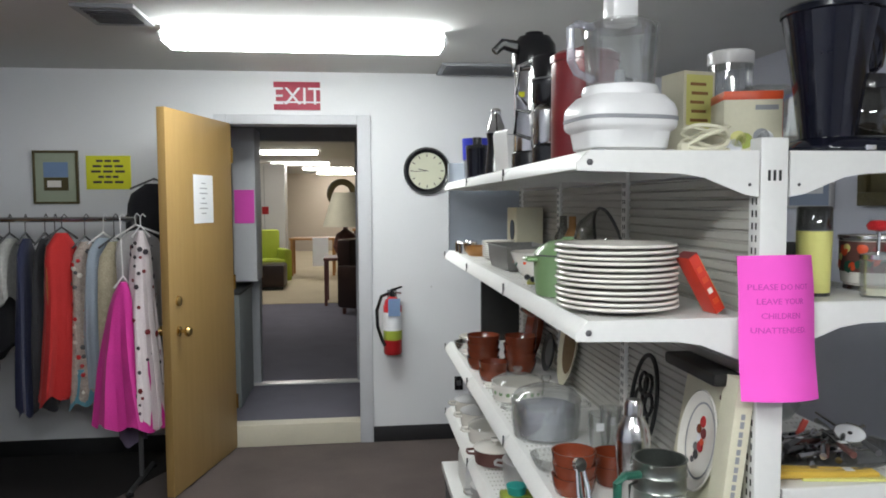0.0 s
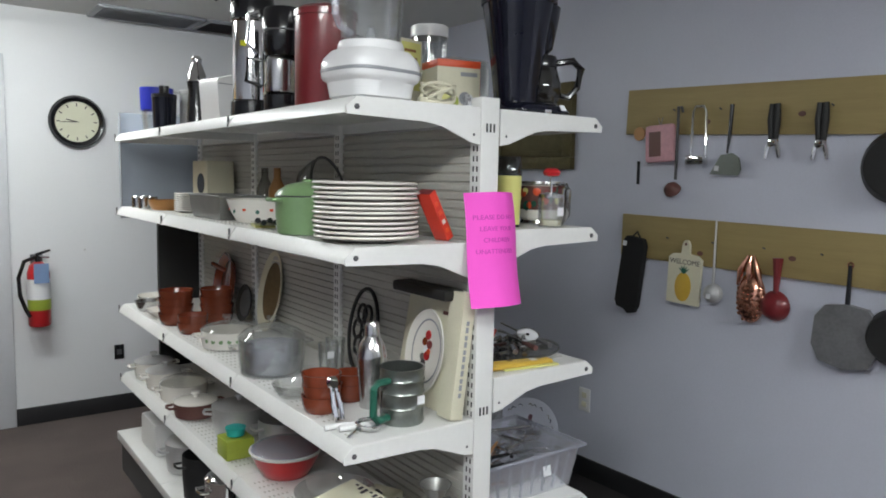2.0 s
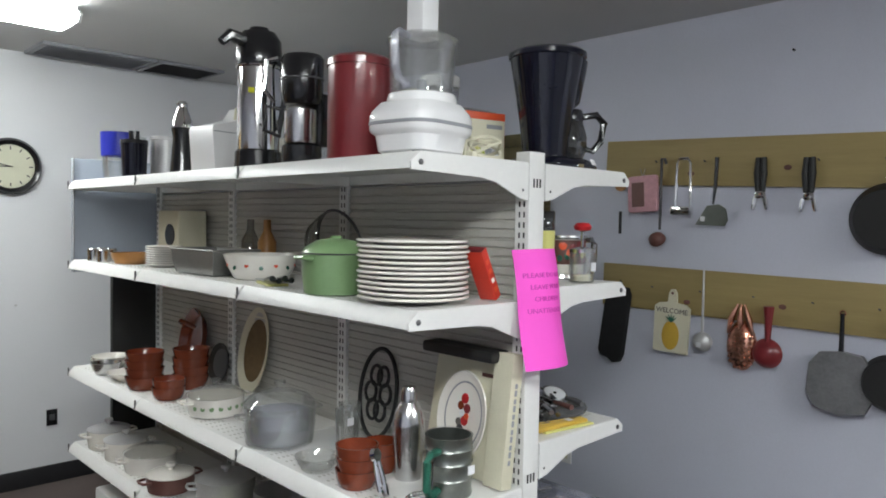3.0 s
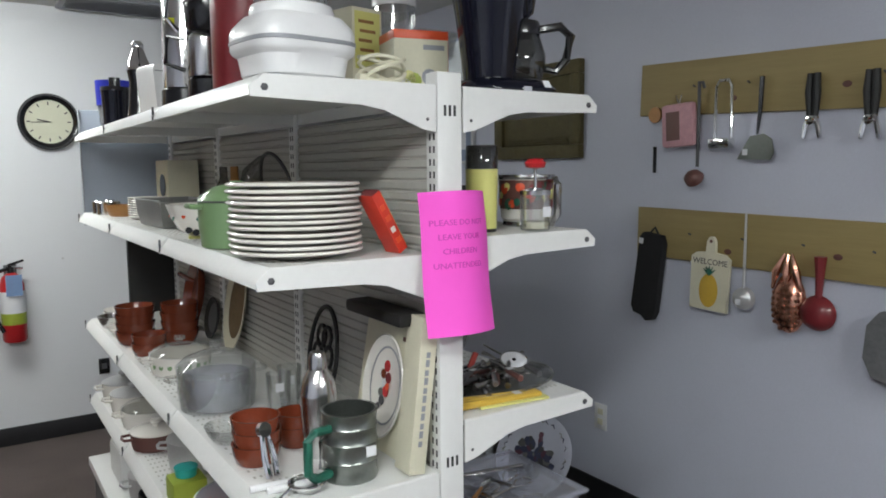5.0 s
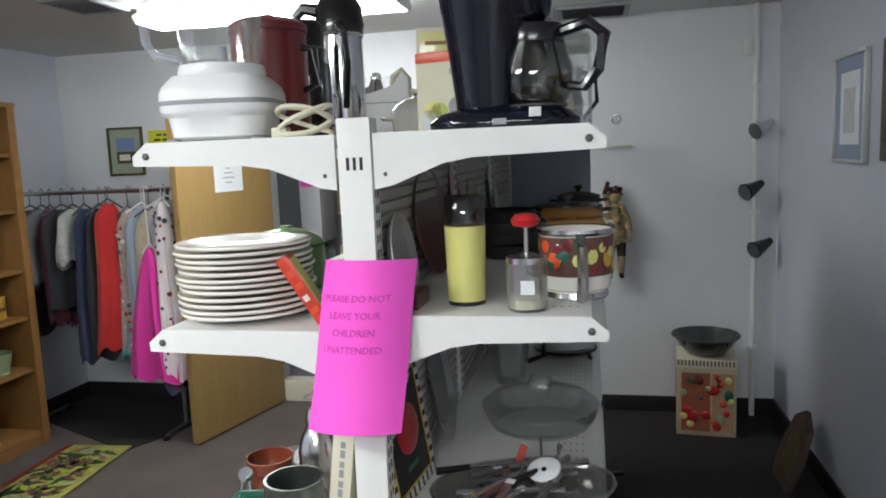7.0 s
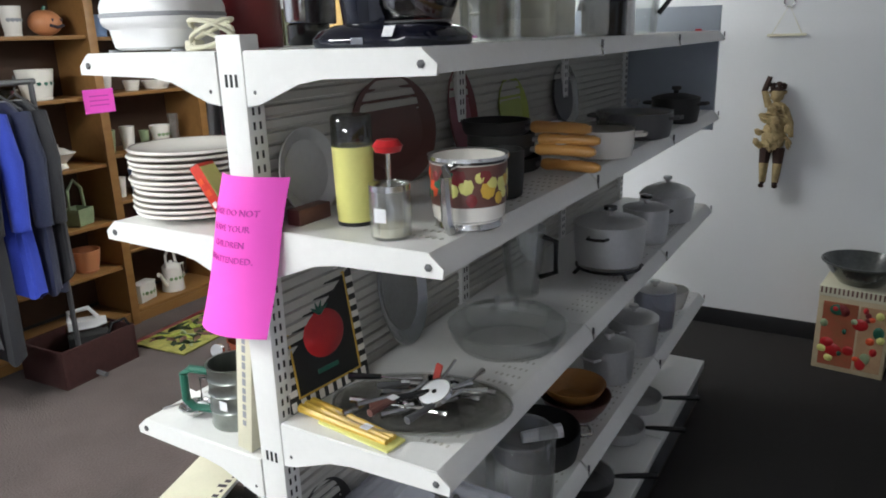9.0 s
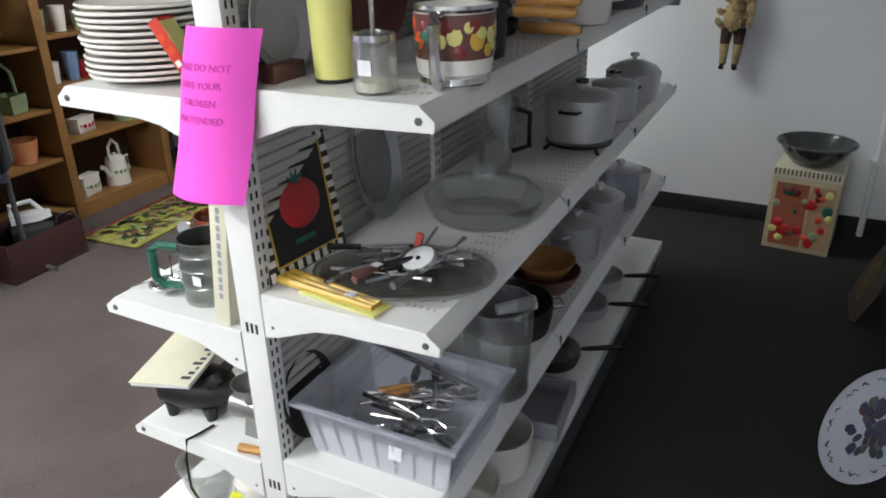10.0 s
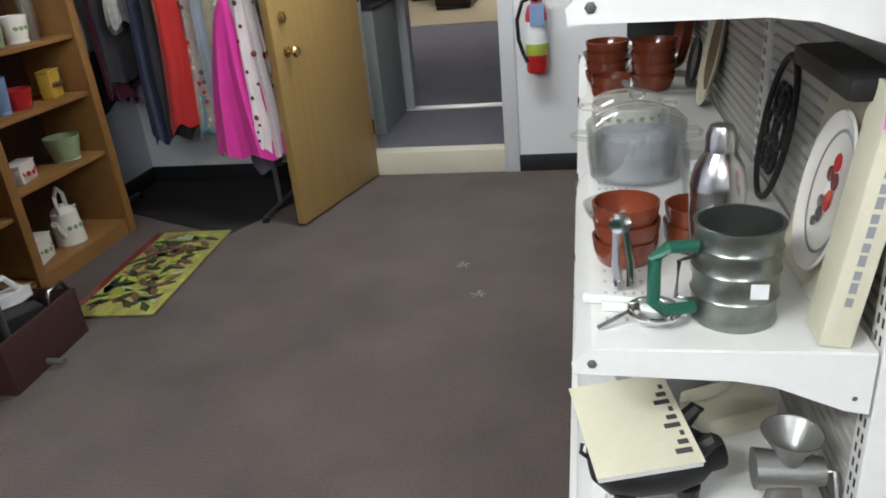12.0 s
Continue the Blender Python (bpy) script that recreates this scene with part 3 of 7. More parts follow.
part("carafe_handle", T([(-0.05, 0.03, 0.15), (-0.085, 0.05, 0.155), (-0.09, 0.052, 0.09), (-0.05, 0.03, 0.075)], 0.006), M_BLACK, o)
part("side_pipe", T([(-0.05, 0.045, 0.29), (-0.075, 0.06, 0.28), (-0.08, 0.062, 0.2), (-0.055, 0.05, 0.17)], 0.006), M_CHROME, o)
part("head_seam", L([(0.0575, 0.232), (0.0582, 0.234), (0.0575, 0.237)], sy=1.1), M_DGREY, o)
o = thing("airpot", at(0.885, 2.53, Z1, -10), "steel pump airpot with black lid and spout", "airpot")
part("base", L([(0, 0), (0.072, 0), (0.07, 0.05), (0.064, 0.055), (0, 0.055)]), M_BLACK, o)
part("body", L([(0, 0.055), (0.065, 0.056), (0.063, 0.31), (0, 0.31)]), M_CHROME, o)
part("lid", L([(0, 0.31), (0.068, 0.31), (0.07, 0.33), (0.066, 0.385), (0.05, 0.41), (0, 0.415)]), M_BLACK, o)
part("spout", T([(-0.05, -0.02, 0.375), (-0.1, -0.03, 0.385), (-0.125, -0.035, 0.36)], [0.022, 0.018, 0.013]), M_BLACK, o)
part("shoulder_ring", L([(0.066, 0.3), (0.0685, 0.304), (0.066, 0.309)]), M_CHROME, o)
part("push_button", L([(0, 0.414), (0.03, 0.414), (0.028, 0.424), (0, 0.426)]), M_BLACK, o)
part("carry_handle", T([(0.03, -0.062, 0.33), (0.055, -0.075, 0.3), (0.058, -0.07, 0.22), (0.04, -0.058, 0.1)], 0.009), M_BLACK, o)
part("sticker", B(-0.05, -0.05, 0.22, -0.015, -0.0545, 0.236), M_YPAPER, o, "lime sticker")
o = thing("juicer", at(0.93, 2.82, Z1, 12), "white plastic juicer with a slanted top and handle", "juicer")
part("body", prism(bmesh.new(), [(-0.095, 0), (0.075, 0), (0.078, 0.205), (0.06, 0.225), (0.03, 0.185), (-0.02, 0.168), (-0.1, 0.148), (-0.105, 0.135)], -0.06, 0.06, XZ), M_WPLASTIC, o)
part("handle", T([(0.022, -0.02, 0.178), (0.03, -0.02, 0.215), (0.055, -0.02, 0.232), (0.076, -0.02, 0.205), (0.078, -0.02, 0.06)], [0.009, 0.011, 0.012, 0.011, 0.008]), M_IVORY, o)
part("lid_seam", B(-0.1, -0.0612, 0.128, 0.074, -0.0602, 0.131), M_GREY, o)
o = thing("pepper_mill", at(0.85, 2.99, Z1), "black electric mill with a chrome cap", "pepper mill")
part("body", L([(0, 0), (0.04, 0), (0.036, 0.05), (0.03, 0.12), (0.036, 0.155), (0, 0.156)]), M_BLACK, o)
part("cap", L([(0, 0.156), (0.036, 0.157), (0.034, 0.18), (0.018, 0.225), (0.02, 0.24), (0.012, 0.25), (0, 0.252)]), M_CHROME, o)
o = thing("tin_canister", at(0.97, 3.4, Z1), "dull grey cylindrical storage tin", "tin")
part("body", L([(0, 0), (0.06, 0), (0.06, 0.15), (0.063, 0.152), (0.063, 0.165), (0, 0.167)]), M_ALU, o)
o = thing("thermal_mug", at(0.85, 3.42, Z1), "navy blue lidded travel mug", "mug")
part("body", L([(0, 0), (0.045, 0), (0.05, 0.13), (0, 0.13)]), M_NAVY, o)
part("lid", L([(0.052, 0.13), (0.05, 0.145), (0.02, 0.15), (0.02, 0.18), (0, 0.182)]), M_BLACK, o)
o = thing("measuring_pitcher", at(0.9, 3.72, Z1), "clear pitcher with a cobalt blue upper half", "pitcher")
part("body", L(vessel(0.06, 0.068, 0.15)), M_GLASS, o)
part("collar", L([(0.066, 0.1), (0.0705, 0.1), (0.073, 0.2), (0.066, 0.2), (0.066, 0.1)]), M_BLUE, o, "cobalt blue collar")
part("handle", T([(0.068, 0, 0.19), (0.11, 0, 0.185), (0.11, 0, 0.09), (0.065, 0, 0.07)], 0.007), M_GLASS, o)
# top shelf, aisle side
o = thing("coffee_maker", at(1.43, 1.83, Z1, 0) @ Matrix.Diagonal((1, 1, 0.93, 1)), "glossy dark navy drip coffee maker with a glass carafe", "coffee maker")
part("base", soft_block([(0.132, 0.098, 0), (0.136, 0.1, 0.006), (0.136, 0.1, 0.016), (0.122, 0.09, 0.03), (0.095, 0.074, 0.0395), (0.06, 0.06, 0.0405)], 48, 3.0), M_NAVY, o)
part("tower", L([(0, 0.038), (0.06, 0.038), (0.062, 0.06), (0.072, 0.15), (0.088, 0.26), (0.1, 0.335), (0, 0.335)], seg=44, m=Matrix.Translation((-0.03, 0.004, 0)), sy=1.05), M_NAVY, o)
part("brew_head", L([(0, 0.196), (0.05, 0.198), (0.062, 0.21), (0.078, 0.3), (0.082, 0.335), (0, 0.335)], seg=40, m=Matrix.Translation((0.022, 0.0, 0))), M_NAVY, o)
part("top_lid", L([(0.1, 0.335), (0.107, 0.339), (0.107, 0.352), (0.096, 0.36), (0, 0.362)], seg=44, m=Matrix.Translation((-0.026, 0.004, 0)), sy=1.05), M_NAVY, o)
part("hot_plate", L([(0, 0.0402), (0.058, 0.0402), (0.056, 0.0435), (0, 0.0435)], seg=32, m=Matrix.Translation((0.055, 0, 0))), M_DGREY, o)
part("carafe", L([(0, 0.044), (0.055, 0.044), (0.066, 0.07), (0.066, 0.11), (0.05, 0.165), (0.052, 0.178), (0.049, 0.178), (0.047, 0.165), (0.063, 0.11), (0.063, 0.072), (0.053, 0.047), (0, 0.047)], m=Matrix.Translation((0.055, 0, 0))), M_SMOKE, o, "smoky glass carafe")
part("carafe_band", L([(0.0535, 0.158), (0.0545, 0.18), (0.05, 0.192), (0, 0.195)], m=Matrix.Translation((0.055, 0, 0))), M_BLACK, o)
part("carafe_handle", T([(0.1, -0.02, 0.175), (0.15, -0.045, 0.185), (0.175, -0.055, 0.16), (0.165, -0.05, 0.1), (0.14, -0.04, 0.07), (0.115, -0.03, 0.075)], [0.011, 0.012, 0.012, 0.011, 0.01, 0.009]), M_BLACK, o)
part("switch", B(-0.012, -0.0995, 0.006, 0.012, -0.1025, 0.017), M_CHROME, o)
tag(o, 0.06, -0.0985, 0.026, 60)
o = thing("appliance_box", at(1.31, 2.03, Z1, -12), "cream printed appliance box with an orange-red lid band", "box")
part("carton", B(-0.07, -0.06, 0, 0.07, 0.06, 0.165, bev=0.002), M_IVORY, o)
part("top_band", B(-0.0708, -0.0608, 0.145, 0.0708, 0.0608, 0.1665, bev=0.002), M_ORANGE, o)
part("side_print", B(0.0702, -0.058, 0.003, 0.0712, 0.058, 0.142), M_RED, o)
for px, pz, pm in ((-0.035, 0.05, M_YELLOW), (-0.02, 0.045, M_LIME), (0.02, 0.055, M_GREY), (0.03, 0.05, M_PAPER), (-0.045, 0.03, M_PAPER)):
    part("print_spot", L([(0, 0), (0.02, 0), (0.02, 0.0008), (0, 0.0008)], seg=12, m=pose(px, -0.0602, pz, 90)), pm, o)
part("label_bar", B(0.005, -0.0608, 0.12, 0.06, -0.0602, 0.132), M_GREY, o)
o = thing("carton", at(1.235, 2.2, Z1, 12), "small cream and yellow printed carton", "box")
part("carton_body", B(-0.05, -0.05, 0, 0.05, 0.05, 0.245, bev=0.002), M_IVORY, o)
part("print_panel", B(-0.042, -0.0512, 0.09, 0.042, -0.0503, 0.235), M_YELLOW, o, "faded yellow printed panel")
for k in range(5):
    part("print_bar", B(-0.03 + 0.004 * (k % 2), -0.0522, 0.11 + k * 0.024, 0.026 - 0.006 * (k % 3), -0.0513, 0.118 + k * 0.024), M_BOOK, o)
o = thing("storage_jar", at(1.39, 2.26, Z1), "tall clear plastic jar with a white lid", "jar")
part("body", L(vessel(0.055, 0.06, 0.28, 0.003)), M_GLASS, o)
part("lid", L([(0.058, 0.281), (0.063, 0.281), (0.063, 0.315), (0.055, 0.32), (0, 0.32)]), M_WPLASTIC, o)
o = thing("bread_keeper", at(1.5, 2.36, Z1), "large clear acrylic storage box with rounded corners", "storage box")
bm = bmesh.new()
bx(bm, -0.085, -0.19, 0, 0.085, 0.19, 0.22, 0.02)
bx(bm, -0.081, -0.186, 0.004, 0.081, 0.186, 0.216, 0.018)
part("body", bm, M_GLASS, o)
part("contents", B(-0.05, -0.05, 0.005, 0.04, 0.07, 0.1, bev=0.01), M_IVORY, o)
o = thing("espresso_maker", at(1.5, 2.75, Z1), "small black countertop appliance", "appliance")
part("body", L([(0, 0), (0.06, 0), (0.062, 0.1), (0.05, 0.16), (0, 0.165)]), M_BLACK, o)
part("flange", L([(0.055, 0.085), (0.075, 0.09), (0.055, 0.097)], m=Matrix()), M_BLACK, o)
o = thing("water_pitcher", at(1.5, 3.1, Z1), "clear glass pitcher with a dark handle", "pitcher")
part("body", L(vessel(0.05, 0.06, 0.24)), M_GLASS, o)
part("handle", T([(0.056, 0, 0.22), (0.1, 0, 0.215), (0.105, 0, 0.12), (0.055, 0, 0.06)], 0.008), M_BLACK, o)
o = thing("paper_towel_holder", at(1.48, 2.93, Z1), "white upright plastic canister", "canister")
part("body", L([(0, 0), (0.05, 0), (0.05, 0.24), (0, 0.245)]), M_WPLASTIC, o)

o = pot("enamel_kettle", 1.08, 2.62, Z1, 0.075, 0.085, M_CREAM, M_CREAM, "small white enamel lidded dish", 20, category="dish", liddome=0.045)
part("lid_knob", L([(0, 0.13), (0.008, 0.13), (0.013, 0.145), (0, 0.152)]), M_BLACK, o)

# second shelf, door side
def dinner_plate(i):
    o = thing("dinner_plate", pose(0.90 + random.uniform(-0.004, 0.004), 1.825 + random.uniform(-0.004, 0.004), ZL2 + 0.002 + i * 0.0119, random.uniform(-0.4, 0.4), random.uniform(-0.4, 0.4), i * 30),
              "cream china dinner plate with a dark rim line, in a stack", "plate", "stack of dinner plates")
    part("plate", L([(0, 0.002), (0.07, 0.002), (0.075, 0), (0.08, 0.002), (0.098, 0.009), (0.128, 0.0112), (0.1325, 0.0125), (0.1338, 0.0155), (0.131, 0.0185), (0.097, 0.0125), (0.078, 0.006), (0, 0.005)], seg=56), M_CREAM, o)
    part("rim_line", L([(0.1265, 0.0182), (0.1268, 0.0189), (0.1295, 0.0193), (0.1298, 0.0186)], seg=56), M_RIM, o, "thin dark rim line")


for i in range(12):
    dinner_plate(i)
o = thing("carton", pose(1.092, 1.75, ZL2 + 0.008, 0, -31, 10), "narrow red printed carton leaning on the plates", "box")
part("carton_body", B(-0.012, -0.024, 0, 0.012, 0.024, 0.14, bev=0.002), M_CARTONRED, o)
part("side_panel", B(0.0123, -0.022, 0.008, 0.0132, 0.022, 0.132), M_YELLOW, o, "yellow printed side")
for k in range(4):
    part("print_bar", B(-0.007, -0.0252, 0.022 + k * 0.026, 0.007 - 0.003 * (k % 2), -0.0243, 0.034 + k * 0.026), M_CREAM if k == 1 else M_ORANGE, o)
part("end_flap", B(-0.0115, -0.0235, 0.1402, 0.0115, 0.0235, 0.1412), M_MAROON, o)
o = thing("green_casserole", at(0.87, 2.1, ZL2), "sage green enamel casserole with a domed lid", "casserole")
part("body", L(vessel(0.082, 0.088, 0.105)), M_GREEN, o)
part("rim", L([(0.087, 0.104), (0.0905, 0.106), (0.087, 0.109)]), M_DGREY, o)
part("lid", L([(0.089, 0.109), (0.08, 0.122), (0.05, 0.14), (0.015, 0.146), (0.015, 0.152), (0, 0.153)]), M_GREEN, o)
part("handle", T([(-0.086, -0.025, 0.095), (-0.11, -0.018, 0.097), (-0.11, 0.018, 0.097), (-0.086, 0.025, 0.095)], 0.006), M_GREEN, o)
o = thing("cake_dome", pose(1.1, 2.36, ZL2, 0, -14, 0) @ Matrix.Diagonal((1.15, 1.15, 1.15, 1)), "smoky domed lid leaning on the back panel", "lid")
part("dome", L([(0.1, 0), (0.098, 0.02), (0.08, 0.06), (0.04, 0.085), (0, 0.09)], m=pose(0, 0, 0.1, 0, -90)), M_SMOKE, o)
part("rim", T([(0, 0.1 * math.cos(a), 0.1 + 0.1 * math.sin(a)) for a in (i * math.pi / 14 for i in range(28))], 0.004, closed=True), M_DGREY, o)
o = thing("cutlery_bundle", at(0.87, 2.42, ZL2, 75), "bundle of black-handled knives in a yellow sleeve", "cutlery")
part("sleeve", B(-0.07, -0.03, 0, 0.06, 0.03, 0.008, bev=0.002), M_YELLOW, o)
for k in range(4):
    part("knife_handle", T([(-0.02, -0.022 + k * 0.015, 0.016), (-0.11, -0.026 + k * 0.018, 0.02 + 0.006 * (k % 2))], [0.006, 0.009]), M_BLACK, o)
    part("blade", B(-0.02, -0.027 + k * 0.015, 0.011, 0.08, -0.017 + k * 0.015, 0.013), M_STEEL, o)
o = thing("mixing_bowl", at(0.95, 2.62, ZL2), "white bowl with a small floral band", "bowl")
part("body", L(vessel(0.085, 0.12, 0.08)), M_CREAM, o)
for a in range(0, 360, 24):
    part("flower", L([(0, 0), (0.007, 0), (0.007, 0.001), (0, 0.001)], seg=8, m=pose(0, 0, 0.04 + 0.008 * (a % 48 > 0), 0, 0, a) @ pose(0.1085, 0, 0, 0, 75, 0)), M_ORANGE if a % 48 else M_DGREEN, o)
o = thing("loaf_pan", at(0.92, 2.88, ZL2, 3), "dull grey metal roasting pan", "pan")
bm = bmesh.new()
lathe(bm, vessel(0.105, 0.118, 0.085), seg=4, m=Matrix.Diagonal((1.05, 1.7, 1, 1)) @ pose(0, 0, 0, 0, 0, 45))
part("body", bm, M_PEWTER, o)
part("rolled_rim", T([(-0.088, -0.142, 0.085), (0.088, -0.142, 0.085), (0.088, 0.142, 0.085), (-0.088, 0.142, 0.085)], 0.004, seg=6, closed=True), M_PEWTER, o)
for i in range(9):
    o = thing("saucer", at(0.92, 3.3, ZL2 + i * 0.0085), "small white saucer in a stack", "saucer", "stack of saucers")
    part("plate", L([(0, 0), (0.04, 0), (0.07, 0.012), (0.068, 0.0145), (0.04, 0.004), (0, 0.004)]), M_CREAM, o)
bowl("basket", 0.9, 3.56, ZL2, 0.07, 0.085, 0.045, M_WOOD, "shallow brown woven basket", "basket")
for k in range(4):
    o = thing("small_tin", at(0.83 + 0.05 * (k % 2), 3.7 + 0.06 * k, ZL2), "small shiny metal tin", "tin", "small tins")
    part("body", L([(0, 0), (0.024, 0), (0.026, 0.05), (0.022, 0.055), (0, 0.055)]), M_STEEL, o)
o = thing("slide_viewer_box", at(1.08, 3.5, ZL2), "pale grey box with a round black opening", "box")
part("carton_body", B(-0.06, -0.1, 0, 0.06, 0.1, 0.22, bev=0.004), M_IVORY, o)
part("disc", L([(0, 0), (0.045, 0), (0.045, 0.003), (0, 0.004)], m=pose(-0.0605, -0.02, 0.12, 0, -90)), M_BLACK, o)
for yy, mt in ((2.98, M_SMOKE), (2.86, M_WOOD)):
    o = thing("bottle", at(1.11, yy, ZL2), "dark bottle by the back panel", "bottle")
    part("body", L([(0, 0), (0.032, 0), (0.033, 0.11), (0.014, 0.15), (0.013, 0.19), (0, 0.19)]), mt, o)

# third shelf, door side
o = thing("flour_sifter", at(0.99, 1.785, ZL3) @ Matrix.Diagonal((1.14, 1.14, 1.1, 1)), "ribbed tin flour sifter with a green wooden handle", "sifter")
part("cup", L([(0, 0), (0.05, 0), (0.052, 0.006), (0.05, 0.012), (0.05, 0.035), (0.0525, 0.039), (0.05, 0.043), (0.05, 0.07), (0.0525, 0.074), (0.05, 0.078), (0.05, 0.1), (0.0525, 0.104), (0.05, 0.108), (0.051, 0.13), (0.053, 0.133), (0.048, 0.133), (0.047, 0.02), (0, 0.018)], seg=36), M_TIN, o, "ribbed dull tin cup")
part("handle", T([(-0.05, -0.02, 0.108), (-0.085, -0.034, 0.112), (-0.1, -0.04, 0.1), (-0.1, -0.04, 0.04), (-0.085, -0.034, 0.024), (-0.05, -0.02, 0.022)], 0.0085), M_DGREEN, o, "green painted handle")
part("trigger", T([(-0.05, -0.01, 0.09), (-0.07, -0.025, 0.09), (-0.072, -0.026, 0.04), (-0.05, -0.015, 0.03)], 0.003), M_STEEL, o)
tag(o, 0.018, -0.0505, 0.06)
o = thing("cocktail_shaker", at(0.985, 1.93, ZL3), "tall stainless steel cocktail shaker", "shaker")
part("body", L([(0, 0), (0.034, 0), (0.042, 0.1), (0.042, 0.14), (0, 0.14)]), M_STEEL, o)
part("shoulder", L([(0.0425, 0.14), (0.0425, 0.145), (0.036, 0.175), (0.022, 0.2), (0, 0.2)]), M_STEEL, o)
part("cap", L([(0.022, 0.2), (0.022, 0.225), (0.017, 0.238), (0, 0.24)]), M_STEEL, o)
bowl("ramekin", 0.85, 1.97, ZL3, 0.046, 0.055, 0.046, M_TERRA, "red-brown glazed ramekin in a stack", "ramekin", 3, 0.03, "stack of ramekins")
bowl("ramekin", 0.965, 2.02, ZL3, 0.042, 0.05, 0.05, M_TERRA, "red-brown glazed ramekin beside the shaker", "ramekin", 2, 0.03)
o = thing("can_opener", pose(0.845, 1.855, ZL3 + 0.006, 75, 0, 20), "chrome hand-held can opener", "can opener")
for s in (-1, 1):
    part("arm", T([(s * 0.006, 0.1, 0), (s * 0.012, 0.04, 0), (s * 0.01, 0, 0)], [0.005, 0.007, 0.008]), M_CHROME, o)
part("wheel", L([(0, -0.006), (0.016, -0.006), (0.016, 0.006), (0, 0.006)], m=Matrix.Translation((0, 0.1, 0))), M_CHROME, o)
o = thing("juice_strainer", at(0.88, 1.76, ZL3), "small tangled chrome strainer", "strainer")
part("ring", T([(0.035 * math.cos(a), 0.035 * math.sin(a), 0.02) for a in (i * math.pi / 10 for i in range(20))], 0.004, closed=True), M_CHROME, o)
part("cup", L([(0.034, 0.02), (0.025, 0.006), (0, 0.001), (0, 0.003), (0.023, 0.009), (0.032, 0.021)]), M_STEEL, o)
part("arm", T([(-0.03, 0, 0.02), (-0.06, -0.02, 0.012), (-0.08, -0.03, 0.006)], 0.004), M_CHROME, o)
o = thing("candle", pose(0.9, 1.80, ZL3 + 0.0085, 0, 90, 172), "white taper candles lying at the shelf edge", "candle")
part("stick", T([(0, 0, 0), (0, 0, 0.12)], 0.008), M_WPLASTIC, o)
part("stick", T([(0, 0.02, -0.03), (0, 0.022, 0.09)], 0.008), M_WPLASTIC, o)
bowl("glass_dish", 0.84, 2.13, ZL3, 0.04, 0.06, 0.04, M_GLASS, "small clear glass dish", "dish")
o = pot("glass_casserole", 0.895, 2.41, ZL3, 0.106, 0.115, M_GLASS, M_GLASS, "large lidded clear glass casserole", liddome=0.045, category="casserole")
part("bowl_inside", L(vessel(0.082, 0.087, 0.095)), M_FROST, o)
for k, yy in enumerate((2.22, 2.27)):
    o = thing("drinking_glass", at(1.0 + 0.05 * k, yy, ZL3), "clear plain drinking glass with a sticker", "glass", "drinking glasses")
    part("body", L(vessel(0.026, 0.033, 0.12, 0.003)), M_GLASS, o)
    tag(o, -0.01, -0.034, 0.09, s=0.022)
o = pot("casserole", 0.9, 2.83, ZL3, 0.095, 0.065, M_CREAM, M_GLASS, "white casserole with a glass lid", liddome=0.03, category="casserole")
for a in range(200, 340, 18):
    part("motif", L([(0, 0), (0.008, 0), (0.008, 0.001), (0, 0.001)], seg=8, m=pose(0, 0, 0.035, 0, 0, a) @ pose(0.0935, 0, 0, 0, 85, 0)), M_GREEN, o)
bowl("soup_cup", 0.86, 3.34, ZL3, 0.058, 0.072, 0.05, M_TERRA, "red-brown glazed soup cup in a stack", "cup", 4, 0.032, "stacked soup cups")
bowl("soup_cup", 1.0, 3.24, ZL3, 0.055, 0.07, 0.055, M_TERRA, "red-brown glazed soup cup in a stack", "cup", 4, 0.034, "stacked soup cups")
bowl("soup_cup", 0.865, 3.13, ZL3, 0.05, 0.06, 0.045, M_TERRA, "small red-brown glazed soup cup", "cup", 2, 0.03, "stacked soup cups")
o = standing_plate("clay_dish", 1.11, 3.47, ZL3, 0.105, 0.14, M_TERRA, M_TERRA, "red-brown glazed clay dish standing on edge", 10, -1, "dish", depth=0.03)
part("handle", T([(-0.04, -0.045, 0.2), (-0.075, -0.03, 0.215), (-0.085, 0, 0.22), (-0.075, 0.03, 0.215), (-0.04, 0.045, 0.2)], 0.01), M_TERRA, o)
standing_plate("oval_platter", 1.12, 3.0, ZL3, 0.105, 0.165, M_IVORY, M_RATTAN, "brown oval platter on edge", 10, -1, "platter")
standing_plate("dark_dish", 1.12, 3.25, ZL3, 0.08, 0.08, M_MATTEBLACK, M_DGREY, "round black dish on edge", 10, -1, "dish")
o = thing("iron_trivet", pose(1.12, 2.25, ZL3, 0, 8, 0) @ Matrix.Diagonal((1, 1.15, 1.08, 1)), "oval black cast iron trivet with an openwork pattern", "trivet")
part("rim", T([(0, 0.075 * math.cos(a), 0.13 + 0.125 * math.sin(a)) for a in (i * math.pi / 18 for i in range(36))], 0.006, closed=True), M_MATTEBLACK, o)
for k in range(6):
    a = k * math.pi / 3
    part("scroll", T([(0, 0.03 * math.cos(a) + 0.022 * math.cos(b), 0.13 + 0.055 * math.sin(a) + 0.028 * math.sin(b)) for b in (i * math.pi / 7 for i in range(14))], 0.005, closed=True), M_MATTEBLACK, o)
o = thing("boxed_plate", pose(1.115, 1.87, ZL3, 0, 10, 0), "white oval picture plate with a red motif in its carton", "plate")
part("carton_body", B(-0.012, -0.13, 0, 0.02, 0.13, 0.3, bev=0.003), M_IVORY, o)
